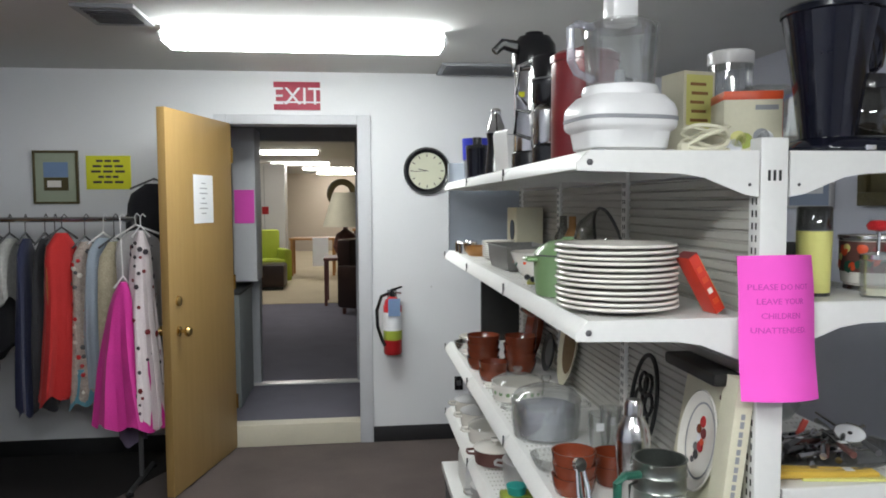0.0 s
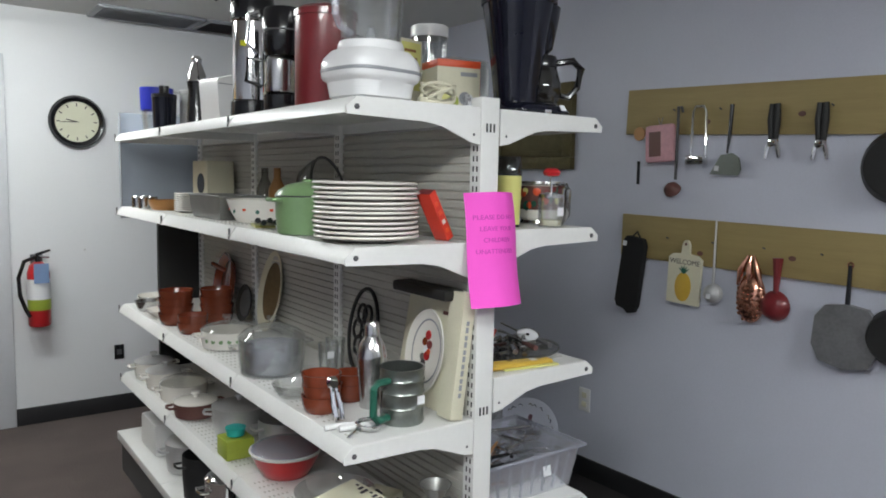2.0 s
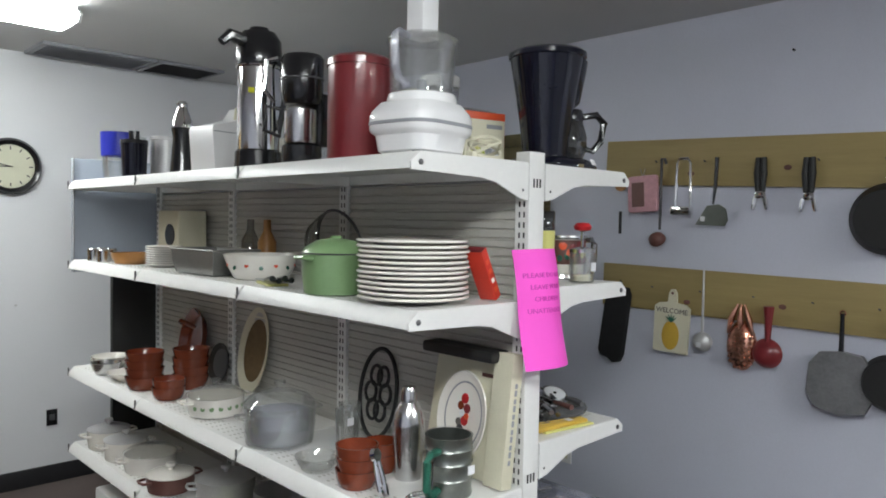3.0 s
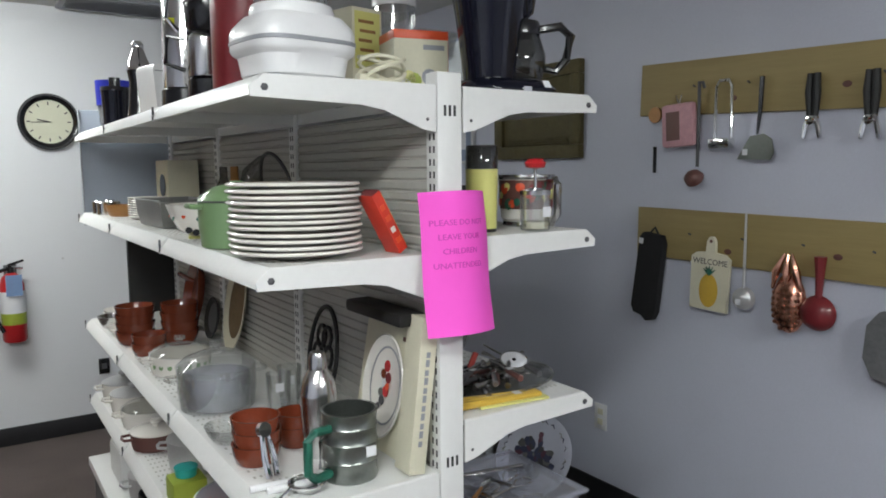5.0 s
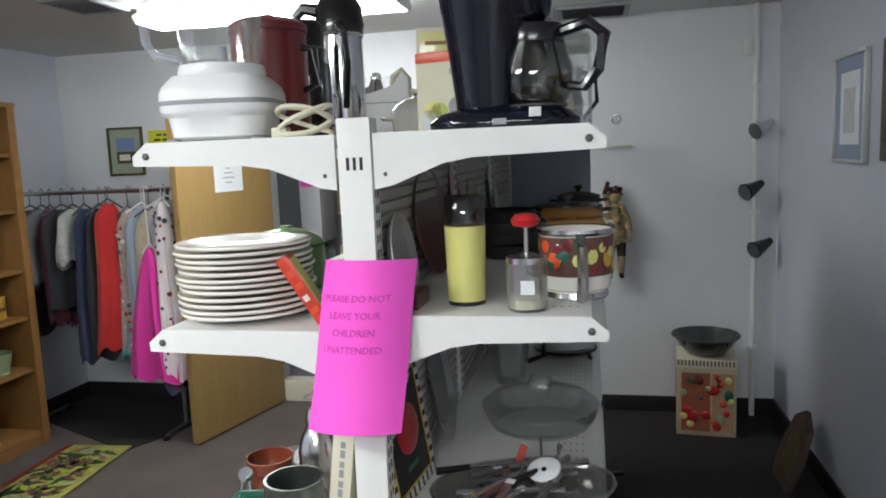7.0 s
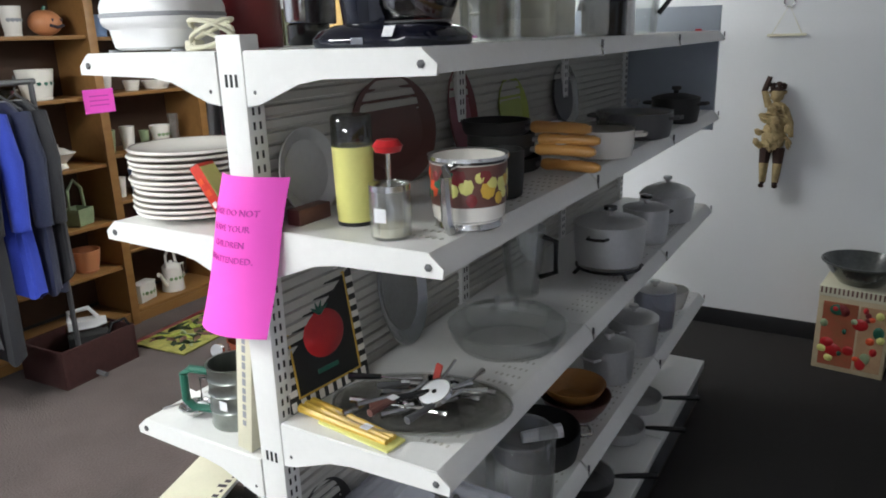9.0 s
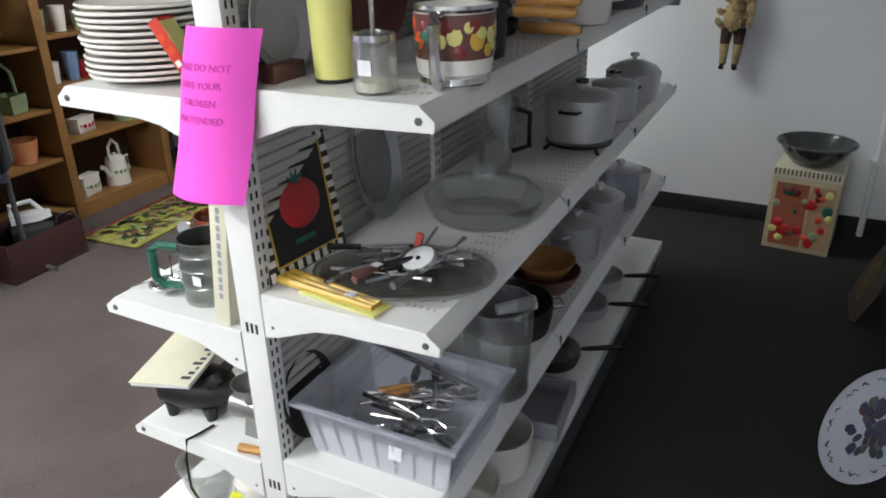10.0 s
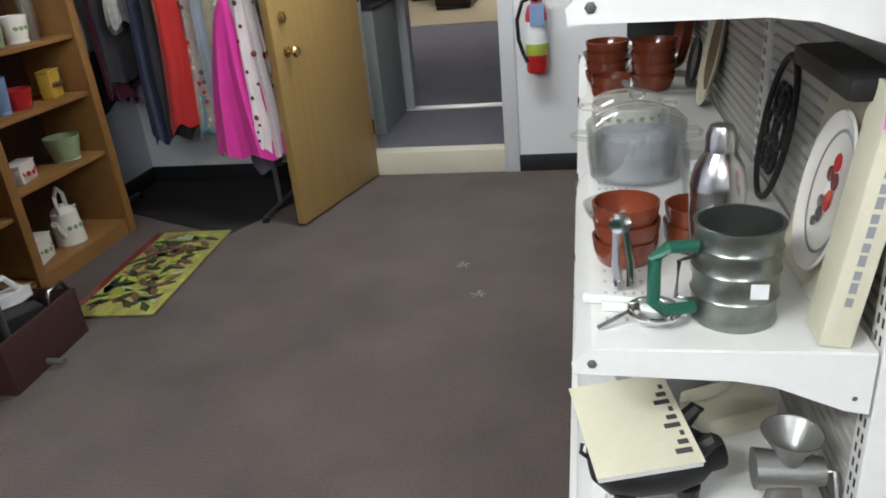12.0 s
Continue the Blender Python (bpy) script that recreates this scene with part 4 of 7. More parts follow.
mm = pose(-0.0125, 0, 0.15, 0, -90)
part("plate", L([(0, 0), (0.8, 0), (1, 0.012), (0.97, 0.015), (0.78, 0.004), (0, 0.004)], seg=40, m=mm @ Matrix.Diagonal((0.12, 0.09, 1, 1))), M_CREAM, o)
part("rim_line", L([(0.72, 0.0045), (0.76, 0.0055), (0.72, 0.006)], seg=40, m=mm @ Matrix.Diagonal((0.12, 0.09, 1, 1))), M_GREY, o)
for k, (py, pz, pr, pm) in enumerate(((0, 0.195, 0.014, M_RED), (0.012, 0.175, 0.012, M_TERRA), (-0.012, 0.17, 0.013, M_MAROON), (0.002, 0.155, 0.011, M_PAPER), (-0.008, 0.138, 0.014, M_RED), (0.012, 0.132, 0.011, M_PEWTER), (0.004, 0.115, 0.012, M_DGREY), (0.016, 0.1, 0.008, M_DGREY), (-0.015, 0.15, 0.009, M_ORANGE))):
    part("motif", L([(0, 0), (pr, 0), (pr * 0.9, 0.0012), (0, 0.0016)], seg=10, m=pose(-0.0172 - 0.0004 * k, py, pz, 0, -90)), pm, o)
for py, w in ((-0.07, 0.05), (-0.09, 0.03)):
    part("carton_print", B(-0.0135, py - w / 2, 0.262, -0.0122, py + w / 2, 0.272), M_BROWN, o)
o = thing("wall_hanging_box", pose(1.1, 1.705, ZL3 + 0.004, 0, 7, 0), "long narrow ivory box of a wall hanging, standing on end", "box")
part("carton_body", B(-0.02, -0.012, 0, 0.02, 0.05, 0.335, bev=0.002), M_IVORY, o)
for k in range(11):
    part("text_bar", B(-0.004, -0.0128, 0.06 + k * 0.019, 0.005, -0.0122, 0.072 + k * 0.019 + 0.003 * (k % 2)), M_GREY, o)
o = thing("black_tray", at(1.07, 1.86, ZL3 + 0.31), "dark flat tray lying on the cartons", "tray")
part("body", B(0.02, -0.12, 0.0, 0.088, 0.14, 0.03, bev=0.01), M_MATTEBLACK, o)
bowl("white_dish", 0.87, 3.53, ZL3, 0.05, 0.085, 0.035, M_CREAM, "shallow white china dish", "dish")
bowl("steel_bowl", 0.84, 3.7, ZL3, 0.04, 0.06, 0.05, M_STEEL, "small shiny steel bowl", "bowl")
bowl("white_dish", 0.9, 3.82, ZL3, 0.05, 0.08, 0.04, M_CREAM, "shallow white china dish", "dish", 2, 0.014)

# fourth shelf and base, door side
o = thing("cast_iron_pot", at(0.885, 1.79, ZL4, 12), "black cast iron pig-shaped pot on short feet", "pot")
part("body", lathe(bmesh.new(), [(0, -0.1), (0.03, -0.098), (0.055, -0.075), (0.064, -0.03), (0.062, 0.03), (0.05, 0.07), (0.034, 0.09), (0.03, 0.112), (0.027, 0.116), (0, 0.116)], seg=28, m=pose(0, 0, 0.066, 0, 90) @ Matrix.Diagonal((0.82, 1.05, 1, 1))), M_MATTEBLACK, o)
for fx in (-0.05, 0.05):
    for fy in (-0.038, 0.038):
        part("foot", T([(fx, fy, 0.035), (fx * 1.05, fy * 1.1, 0.0)], [0.02, 0.012], seg=10), M_MATTEBLACK, o)
for fy in (-0.035, 0.035):
    part("ear", T([(0.06, fy, 0.1), (0.085, fy * 1.15, 0.125), (0.098, fy * 1.2, 0.118)], [0.017, 0.012, 0.003], seg=8), M_MATTEBLACK, o)
part("tail", T([(-0.098, 0, 0.075), (-0.112, 0.006, 0.085), (-0.108, 0.012, 0.097)], 0.004), M_MATTEBLACK, o)
o = thing("power_cord", at(0.95, 1.70, ZL4), "thin black electric cord hanging off the shelf", "cord")
part("cable", T([(0.02, 0.04, 0.006), (0.01, 0.0, 0.006), (-0.004, -0.026, 0.002), (-0.008, -0.034, -0.05), (-0.016, -0.03, -0.14), (-0.004, -0.012, -0.22), (0.02, 0.02, -0.27), (0.04, 0.05, -0.286), (0.07, 0.06, -0.287)], 0.0035, seg=6), M_BLACK, o)
o = thing("cookbook", pose(0.855, 1.785, ZL4 + 0.128, 5, -5, 12), "worn cream cookbook lying on the iron pot", "book")
part("page_block", B(-0.078, -0.1, 0, 0.078, 0.1, 0.01, bev=0.001), M_PAPER, o)
part("cover", B(-0.08, -0.102, 0.0102, 0.08, 0.102, 0.012), M_IVORY, o)
for k in range(9):
    part("title_bar", B(0.045 + (k % 3) * 0.009, -0.08 + k * 0.018, 0.0122, 0.07, -0.07 + k * 0.018, 0.0127), M_INK, o)
o = thing("meat_grinder", at(1.085, 1.76, ZL4), "grey cast metal hand meat grinder with a crank", "grinder")
part("leg", prism(bmesh.new(), [(-0.03, 0), (0.03, 0), (0.018, 0.06), (-0.018, 0.06)], -0.012, 0.012, XZ), M_PEWTER, o)
part("barrel", T([(-0.05, 0, 0.08), (0, 0, 0.08), (0.05, 0, 0.08)], [0.032, 0.027, 0.022], seg=16), M_PEWTER, o)
part("hopper", L([(0.018, 0.09), (0.022, 0.115), (0.045, 0.15), (0.042, 0.15), (0.018, 0.115), (0, 0.1)]), M_PEWTER, o)
part("crank", T([(0.05, 0, 0.08), (0.065, 0, 0.08), (0.07, -0.03, 0.03), (0.07, -0.05, 0.01)], 0.006), M_PEWTER, o)
part("grip", T([(0.07, -0.05, 0.012), (0.0, -0.062, 0.012)], [0.009, 0.011]), M_HANDLE, o)
o = thing("red_mixing_bowl", at(0.93, 2.38, ZL4), "red glass bowl with a clear glass lid", "bowl")
part("body", L(vessel(0.075, 0.115, 0.085)), M_RED, o)
part("rim", L([(0.1155, 0.078), (0.119, 0.085), (0.112, 0.088)]), M_CREAM, o)
part("lid", L([(0.114, 0.088), (0.1, 0.098), (0.05, 0.106), (0, 0.107), (0, 0.104), (0.05, 0.102), (0.1, 0.094), (0.112, 0.086)]), M_FROST, o)
o = thing("green_canister", at(0.85, 2.62, ZL4), "pale green box with a teal scoop on top", "canister")
part("body", B(-0.05, -0.05, 0, 0.05, 0.05, 0.07, bev=0.008), M_LIME, o)
part("scoop", L([(0, 0), (0.03, 0.002), (0.035, 0.03), (0, 0.034)], m=Matrix.Translation((0, 0, 0.071))), M_TEAL, o)
pot("saucepan", 0.95, 2.85, ZL4, 0.1, 0.1, M_ALU, M_ALU, "dull aluminium lidded saucepan", 160, liddome=0.02)
pot("stockpot", 1.03, 2.6, ZL4, 0.1, 0.11, M_ALU, None, "dull open aluminium stockpot")
pot("banded_casserole", 0.87, 3.12, ZL4, 0.085, 0.06, M_BROWN, M_CREAM, "cream lidded casserole with brown bands", category="casserole", liddome=0.015)
pot("white_casserole", 0.9, 3.38, ZL4, 0.1, 0.07, M_CREAM, M_GLASS, "white lidded china casserole", category="casserole")
for yy in (3.58, 3.78):
    pot("enamel_pan", 0.88, yy, ZL4, 0.085, 0.08, M_CREAM, M_ALU, "white enamel pan with a metal lid", category="pan", liddome=0.02)
bowl("glass_dish", 0.95, 2.08, ZL4, 0.09, 0.12, 0.05, M_GLASS, "wide clear glass baking dish", "dish")
o = thing("paper_bag", at(1.04, 1.99, ZL4, 25), "folded cream paper packet", "packet")
part("packet_body", B(-0.07, -0.05, 0, 0.07, 0.05, 0.045, bev=0.008), M_IVORY, o)
o = thing("glass_bowl", at(0.865, 1.79, Z5), "clear glass mixing bowl with a thick rim", "bowl")
part("body", L(vessel(0.05, 0.075, 0.115, 0.005)), M_GLASS, o)
part("rim", L([(0.0755, 0.109), (0.0795, 0.113), (0.0755, 0.119), (0.07, 0.116)], seg=36), M_GLASS, o)
o = thing("flower_canister", at(1.01, 1.80, Z5), "white ceramic canister with a yellow flower", "canister")
part("body", L([(0, 0), (0.045, 0), (0.052, 0.02), (0.05, 0.1), (0.045, 0.105), (0, 0.105)]), M_CREAM, o)
part("lid", L([(0.047, 0.106), (0.04, 0.118), (0.012, 0.124), (0.014, 0.136), (0, 0.14)]), M_CREAM, o)
for a in range(0, 360, 60):
    part("petal", L([(0, 0), (0.011, 0.001), (0, 0.003)], seg=10, m=pose(-0.012 + 0.014 * math.cos(radians(a)), -0.0512, 0.07 + 0.014 * math.sin(radians(a)), 90)), M_YPAPER, o)
pot("kettle", 0.86, 2.75, Z5, 0.075, 0.16, M_CHROME, M_CHROME, "chrome percolator with a lid", category="kettle")
pot("kettle", 0.9, 2.5, Z5, 0.085, 0.1, M_BLACK, M_CHROME, "black kettle with a chrome lid", category="kettle")
pot("kettle", 0.86, 3.0, Z5, 0.08, 0.17, M_MATTEBLACK, None, "tall matte black cooking pot", category="pot")
pot("stockpot", 0.9, 3.3, Z5, 0.1, 0.12, M_ALU, M_ALU, "dull aluminium lidded pot")
o = thing("tin_box", at(0.9, 3.6, Z5), "white rounded metal bread box", "box")
part("carton_body", B(-0.1, -0.12, 0, 0.1, 0.12, 0.15, bev=0.02), M_WHITE, o)
o = thing("waffle_iron", at(0.93, 2.2, Z5), "black waffle iron with a coiled lead", "appliance")
part("body", B(-0.09, -0.1, 0.01, 0.09, 0.1, 0.07, bev=0.02), M_BLACK, o)
part("lead", T([(-0.09, 0.0, 0.02), (-0.12, -0.1, 0.008), (-0.1, -0.25, 0.01), (-0.05, -0.3, 0.006)], 0.004), M_BLACK, o)

# second shelf, aisle side
o = thing("drink_tumbler", at(1.352, 1.80, ZR2), "pale yellow tumbler with a smoky grey top", "tumbler")
part("body", L([(0, 0), (0.034, 0), (0.0345, 0.008), (0.038, 0.145), (0, 0.145)]), M_YELLOW, o)
part("foot_ring", L([(0.0348, 0.0), (0.0352, 0.007), (0.034, 0.008)]), M_BLACK, o)
part("top", L([(0.038, 0.145), (0.037, 0.196), (0.034, 0.2), (0.034, 0.146)]), M_SMOKE, o, "smoky clear top")
o = thing("food_chopper", at(1.468, 1.745, ZR2), "glass jar food chopper with a red knob", "chopper")
part("jar", L(vessel(0.035, 0.036, 0.085, 0.003)), M_GLASS, o)
part("cap", L([(0.0365, 0.084), (0.0365, 0.094), (0.012, 0.1), (0, 0.1)]), M_STEEL, o)
part("rod", T([(0, 0, 0.1), (0, 0, 0.15)], 0.004), M_STEEL, o)
part("knob", L([(0, 0.143), (0.022, 0.148), (0.026, 0.158), (0.018, 0.168), (0, 0.17)]), M_RED, o, "red wooden knob")
part("contents", L([(0, 0.005), (0.031, 0.005), (0.031, 0.02), (0, 0.022)]), M_IVORY, o)
tag(o, 0.004, -0.0365, 0.045, s=0.024)
o = thing("floral_sifter", at(1.55, 1.875, ZR2) @ Matrix.Diagonal((1.14, 1.14, 1.06, 1)), "tin flour sifter with a colourful fruit print", "sifter")
part("cup", L([(0, 0), (0.05, 0), (0.052, 0.004), (0.05, 0.014), (0.056, 0.018), (0.0585, 0.04), (0.0605, 0.113), (0.0635, 0.118), (0.063, 0.122), (0.057, 0.12), (0.054, 0.036), (0, 0.03)], seg=40), M_CREAM, o, "cream enamelled tin cup")
part("rim", L([(0.0612, 0.112), (0.0645, 0.117), (0.064, 0.123), (0.058, 0.121)], seg=40), M_STEEL, o)
part("foot_rim", L([(0.051, 0.0), (0.0535, 0.003), (0.0515, 0.012)], seg=40), M_STEEL, o)
part("print_band", L([(0.0592, 0.042), (0.0612, 0.11), (0.0604, 0.11), (0.0586, 0.042)], seg=40), M_BROWN, o, "dark printed band")
rnd4 = random.Random(4)
for k in range(44):
    a, z = k * 137.5, 0.05 + 0.052 * rnd4.random()
    part("fruit", L([(0, 0), (0.008 + 0.001 * (k % 6), 0), (0.007, 0.001), (0, 0.0014)], seg=8, m=pose(0, 0, z, 0, 0, a) @ pose(0.0602, 0, 0, 0, 89, 0), sx=1.2), (M_YELLOW, M_ORANGE, M_YELLOW, M_CREAM, M_DGREEN, M_YWOOD, M_YELLOW, M_MAROON)[k % 8], o)
part("handle", T([(0.008, -0.06, 0.108), (0.01, -0.086, 0.112), (0.012, -0.092, 0.1), (0.012, -0.09, 0.03), (0.009, -0.075, 0.008), (0.006, -0.052, 0.008)], [0.006, 0.008, 0.009, 0.009, 0.008, 0.006]), M_STEEL, o, "bare metal grip")
standing_plate("grey_platter", 1.23, 1.82, ZR2, 0.085, 0.085, M_ALU, M_ALU, "round dull metal plate on edge", 8, 1, "plate")
o = thing("small_carton", at(1.245, 1.79, ZR2), "small brown carton under the plate", "box")
part("carton_body", B(0.0, -0.06, 0, 0.03, 0.03, 0.03, bev=0.002), M_BROWN, o)
standing_plate("maroon_tray", 1.225, 2.14, ZR2, 0.17, 0.125, M_BROWN, M_BROWN, "large oval maroon-brown tray on edge", 8, 1)
standing_plate("pink_tray", 1.225, 2.46, ZR2, 0.075, 0.125, M_MAROON, mat("dusty_pink", (0.28, 0.06, 0.09), 0.4, var=0.1), "oval maroon tray with a dusty pink centre", 8, 1)
standing_plate("green_tray", 1.225, 2.78, ZR2, 0.1, 0.105, M_LIME, M_LIME, "lime green leaf-shaped tray on edge", 10, 1)
pot("black_saucepan", 1.49, 2.11, ZR2, 0.058, 0.1, M_MATTEBLACK, None, "tall matte black saucepan", 60, 0, category="saucepan")
for k, (xx, rz, zz) in enumerate(((1.375, -5, 0.0), (1.36, -2, 0.036), (1.365, 4, 0.06), (1.355, -3, 0.092))):
    o = pot("skillet", xx, 2.405 - 0.008 * k, ZR2 + zz, 0.085, 0.035, M_MATTEBLACK, None, "black skillet with a varnished wooden handle, in a stack", rz, 0, category="skillet")
    part("neck", T([(0.08, 0, 0.02), (0.105, 0, 0.022)], 0.007), M_DGREY, o)
    part("handle", T([(0.1, 0, 0.022), (0.112, 0, 0.022), (0.14, 0, 0.023), (0.2, 0, 0.023), (0.235, 0, 0.022), (0.25, 0, 0.022)], [0.012, 0.0155, 0.014, 0.014, 0.013, 0.007], seg=12), M_HANDLE, o, "varnished wooden handle")
    tag(o, 0.165, -0.004, 0.0372, 0, s=0.02)
pot("white_saucepan", 1.53, 2.68, ZR2, 0.085, 0.075, M_CREAM, M_SMOKE, "white saucepan with a smoky lid", 200, category="saucepan", liddome=0.02)
pot("grey_casserole", 1.5, 3.08, ZR2, 0.12, 0.08, M_DGREY, M_GLASS, "wide grey casserole with a glass lid", category="casserole", liddome=0.015)
pot("dark_pot", 1.53, 3.5, ZR2, 0.085, 0.085, M_MATTEBLACK, M_MATTEBLACK, "matte black lidded pot", category="pot", liddome=0.02)
standing_plate("smoky_platter", 1.225, 3.2, ZR2, 0.12, 0.115, M_SMOKE, M_DGREY, "smoky dark round platter on edge", 8, 1, "platter")

# third shelf, aisle side
o = thing("tomato_sign", pose(1.222, 1.835, ZR3, 0, -9, -6), "black framed sign with a red tomato and checked border", "sign")
part("panel", B(0.0, -0.115, 0, 0.012, 0.115, 0.27, bev=0.002), M_MATTEBLACK, o)
for k in range(9):
    y0 = -0.114 + k * 0.0256
    for z0 in (0.003, 0.247):
        part("check", B(0.0122, y0, z0, 0.0132, y0 + 0.0135, z0 + 0.02), M_CREAM, o)
for k in range(8):
    z0 = 0.034 + k * 0.0262
    for y0 in (-0.114, 0.094):
        part("check", B(0.0122, y0, z0, 0.0132, y0 + 0.02, z0 + 0.0135), M_CREAM, o)
for b in ((-0.092, 0.024, 0.092, 0.028), (-0.092, 0.242, 0.092, 0.246), (-0.092, 0.028, -0.088, 0.242), (0.088, 0.028, 0.092, 0.242)):
    part("inner_line", B(0.0122, b[0], b[1], 0.0136, b[2], b[3]), M_YWOOD, o)
part("tomato", L([(0, 0), (0.058, 0.001), (0.055, 0.003), (0.025, 0.006), (0, 0.006)], m=pose(0.0122, 0.005, 0.135, 0, 90), sx=0.88), M_RED, o, "painted red tomato")
for a in (-50, -15, 20, 60):
    part("leaf", T([(0.016, 0.0, 0.18), (0.016, 0.03 * math.sin(radians(a)), 0.18 + 0.026 * math.cos(radians(a)))], [0.005, 0.001]), M_DGREEN, o)
part("text_bar", B(0.0122, -0.03, 0.055, 0.0132, 0.03, 0.065), M_DGREEN, o)
standing_plate("oval_platter", 1.235, 2.13, ZR3, 0.1, 0.145, M_STEEL, M_PEWTER, "oval dull pewter platter on edge", 9, 1, "platter")
o = thing("glass_cake_dish", at(1.45, 2.24, ZR3), "shallow clear glass pie dish with a lid", "dish")
part("body", L(vessel(0.12, 0.145, 0.055, 0.004)), M_GLASS, o)
part("lid", L([(0.143, 0.056), (0.12, 0.075), (0.06, 0.09), (0.03, 0.094), (0.03, 0.12), (0.0, 0.124), (0, 0.12), (0.026, 0.117), (0.026, 0.09), (0.06, 0.086), (0.12, 0.071), (0.14, 0.056)]), M_GLASS, o)
o = thing("glass_tray", at(1.44, 1.86, ZR3, 18), "oval smoky glass tray heaped with kitchen gadgets", "tray")
part("body", L([(0, 0.002), (0.8, 0.002), (1, 0.018), (0.97, 0.02), (0.78, 0.006), (0, 0.006)], seg=40, m=Matrix.Diagonal((0.185, 0.128, 1, 1))), M_TRAY, o)
part("rim", T([(0.184 * math.cos(a), 0.127 * math.sin(a), 0.019) for a in (i * math.pi / 20 for i in range(40))], 0.0035, seg=6, closed=True), M_GLASS, o)
random.seed(11)
for k in range(20):
    a, xx, yy = random.uniform(-25, 60), random.uniform(-0.09, 0.08), random.uniform(-0.05, 0.07)
    g = thing("kitchen_gadget", at(1.44, 1.86, ZR3 + 0.012 + 0.0022 * k, 18) @ pose(xx, yy, 0, 0, 0, a), "metal kitchen gadget with a dark handle", "utensil", "gadgets on the glass tray")
    part("handle", T([(-0.09, 0, 0), (-0.02, 0.004, 0.002)], [0.008, 0.006]), (M_BLACK, M_STEEL, M_DGREY, M_STEEL, M_BROWN, M_BLACK, M_STEEL)[k % 7], g)
    part("head", T([(-0.02, 0.004, 0.002), (0.03, 0.0, 0.003), (0.07, 0.008, 0.003)], [0.003, 0.003, 0.007]), M_STEEL, g)
    if k % 3 == 0:
        tag(g, -0.03, 0, 0.009, 0, s=0.018)
o = thing("kitchen_thermometer", pose(1.485, 1.845, ZR3 + 0.052, 20, -14, 10), "round white dial kitchen thermometer", "thermometer")
part("dial", L([(0, 0), (0.034, 0), (0.035, 0.008), (0.031, 0.01), (0, 0.01)]), M_PAPER, o)
part("rim", L([(0.034, 0.0), (0.0365, 0.002), (0.036, 0.011), (0.033, 0.012)]), M_CHROME, o)
part("hub", L([(0, 0.0102), (0.005, 0.0102), (0.005, 0.012), (0, 0.012)]), M_BLACK, o)
part("stem", T([(0, 0.03, 0.004), (0.01, 0.11, -0.012)], 0.003), M_STEEL, o)
o = thing("red_pick", pose(1.42, 1.95, ZR3 + 0.02, 10, 20), "small translucent red plastic corn pick", "utensil")
part("blade", B(-0.008, -0.004, 0, 0.008, 0.004, 0.05, bev=0.003), mat("coral_plastic", (0.7, 0.12, 0.1), 0.3, var=0.05), o)
o = thing("bamboo_spoons", at(1.35, 1.735, ZR3 + 0.001, -8), "bamboo spoons in a yellow sleeve", "utensil")
part("sleeve", B(-0.06, -0.026, 0, 0.125, 0.026, 0.006, bev=0.002), M_YELLOW, o)
for k in range(3):
    part("spoon", T([(-0.12, -0.016 + 0.016 * k, 0.012), (-0.07, -0.016 + 0.016 * k, 0.012), (0.11, -0.01 + 0.011 * k, 0.011)], [0.01, 0.009, 0.006]), M_YWOOD, o)
tag(o, 0.05, 0, 0.0185, 0)
o = pot("aluminium_pot", 1.49, 2.9, ZR3 + 0.03, 0.11, 0.125, M_ALU, M_ALU, "large aluminium pot with black side handles", 90, hmat=M_BLACK, liddome=0.025)
part("trivet_ring", T([(0.1 * math.cos(a), 0.1 * math.sin(a), -0.012) for a in (i * math.pi / 12 for i in range(24))], 0.005, closed=True), M_BLACK, o)
for a in (45, 135, 225, 315):
    part("trivet_leg", T([(0.1 * math.cos(radians(a)), 0.1 * math.sin(radians(a)), -0.012), (0.12 * math.cos(radians(a)), 0.12 * math.sin(radians(a)), -0.03)], 0.006), M_BLACK, o)
pot("aluminium_pot", 1.5, 3.28, ZR3, 0.08, 0.12, M_ALU, M_ALU, "tall aluminium pot with a lid and black knob", 60, hmat=M_BLACK, liddome=0.02)
pot("aluminium_pot", 1.49, 3.62, ZR3, 0.105, 0.1, M_ALU, M_ALU, "aluminium pot with a domed lid", 60, liddome=0.05)
o = thing("blender_jar", at(1.34, 2.58, ZR3), "clear glass blender jar with a handle", "jar")
part("body", L(vessel(0.045, 0.065, 0.2, 0.004)), M_GLASS, o)
part("handle", T([(0.062, 0, 0.18), (0.1, 0, 0.17), (0.1, 0, 0.08), (0.052, 0, 0.06)], 0.008), M_BLACK, o)
standing_plate("grey_platter", 1.222, 2.9, ZR3, 0.1, 0.1, M_ALU, M_ALU, "round dull metal plate on edge", 8, 1, "plate")

# fourth shelf and base, aisle side
o = thing("plastic_bin", at(1.425, 1.87, ZR4), "cloudy plastic tub full of loose cutlery", "bin")
bm = bmesh.new()
prof = lambda a, b, z: [(-a, -b, z), (a, -b, z), (a, b, z), (-a, b, z)]
loops = [prof(0.16, 0.125, 0.001), prof(0.182, 0.145, 0.135), prof(0.195, 0.158, 0.135), prof(0.195, 0.158, 0.128), prof(0.192, 0.155, 0.128), prof(0.192, 0.155, 0.132), prof(0.179, 0.142, 0.132), prof(0.157, 0.122, 0.005)]
vs = [[bm.verts.new(p) for p in lp] for lp in loops]
for a, b in zip(vs, vs[1:]):
    for i in range(4):
        bm.faces.new((a[i], a[(i + 1) % 4], b[(i + 1) % 4], b[i]))
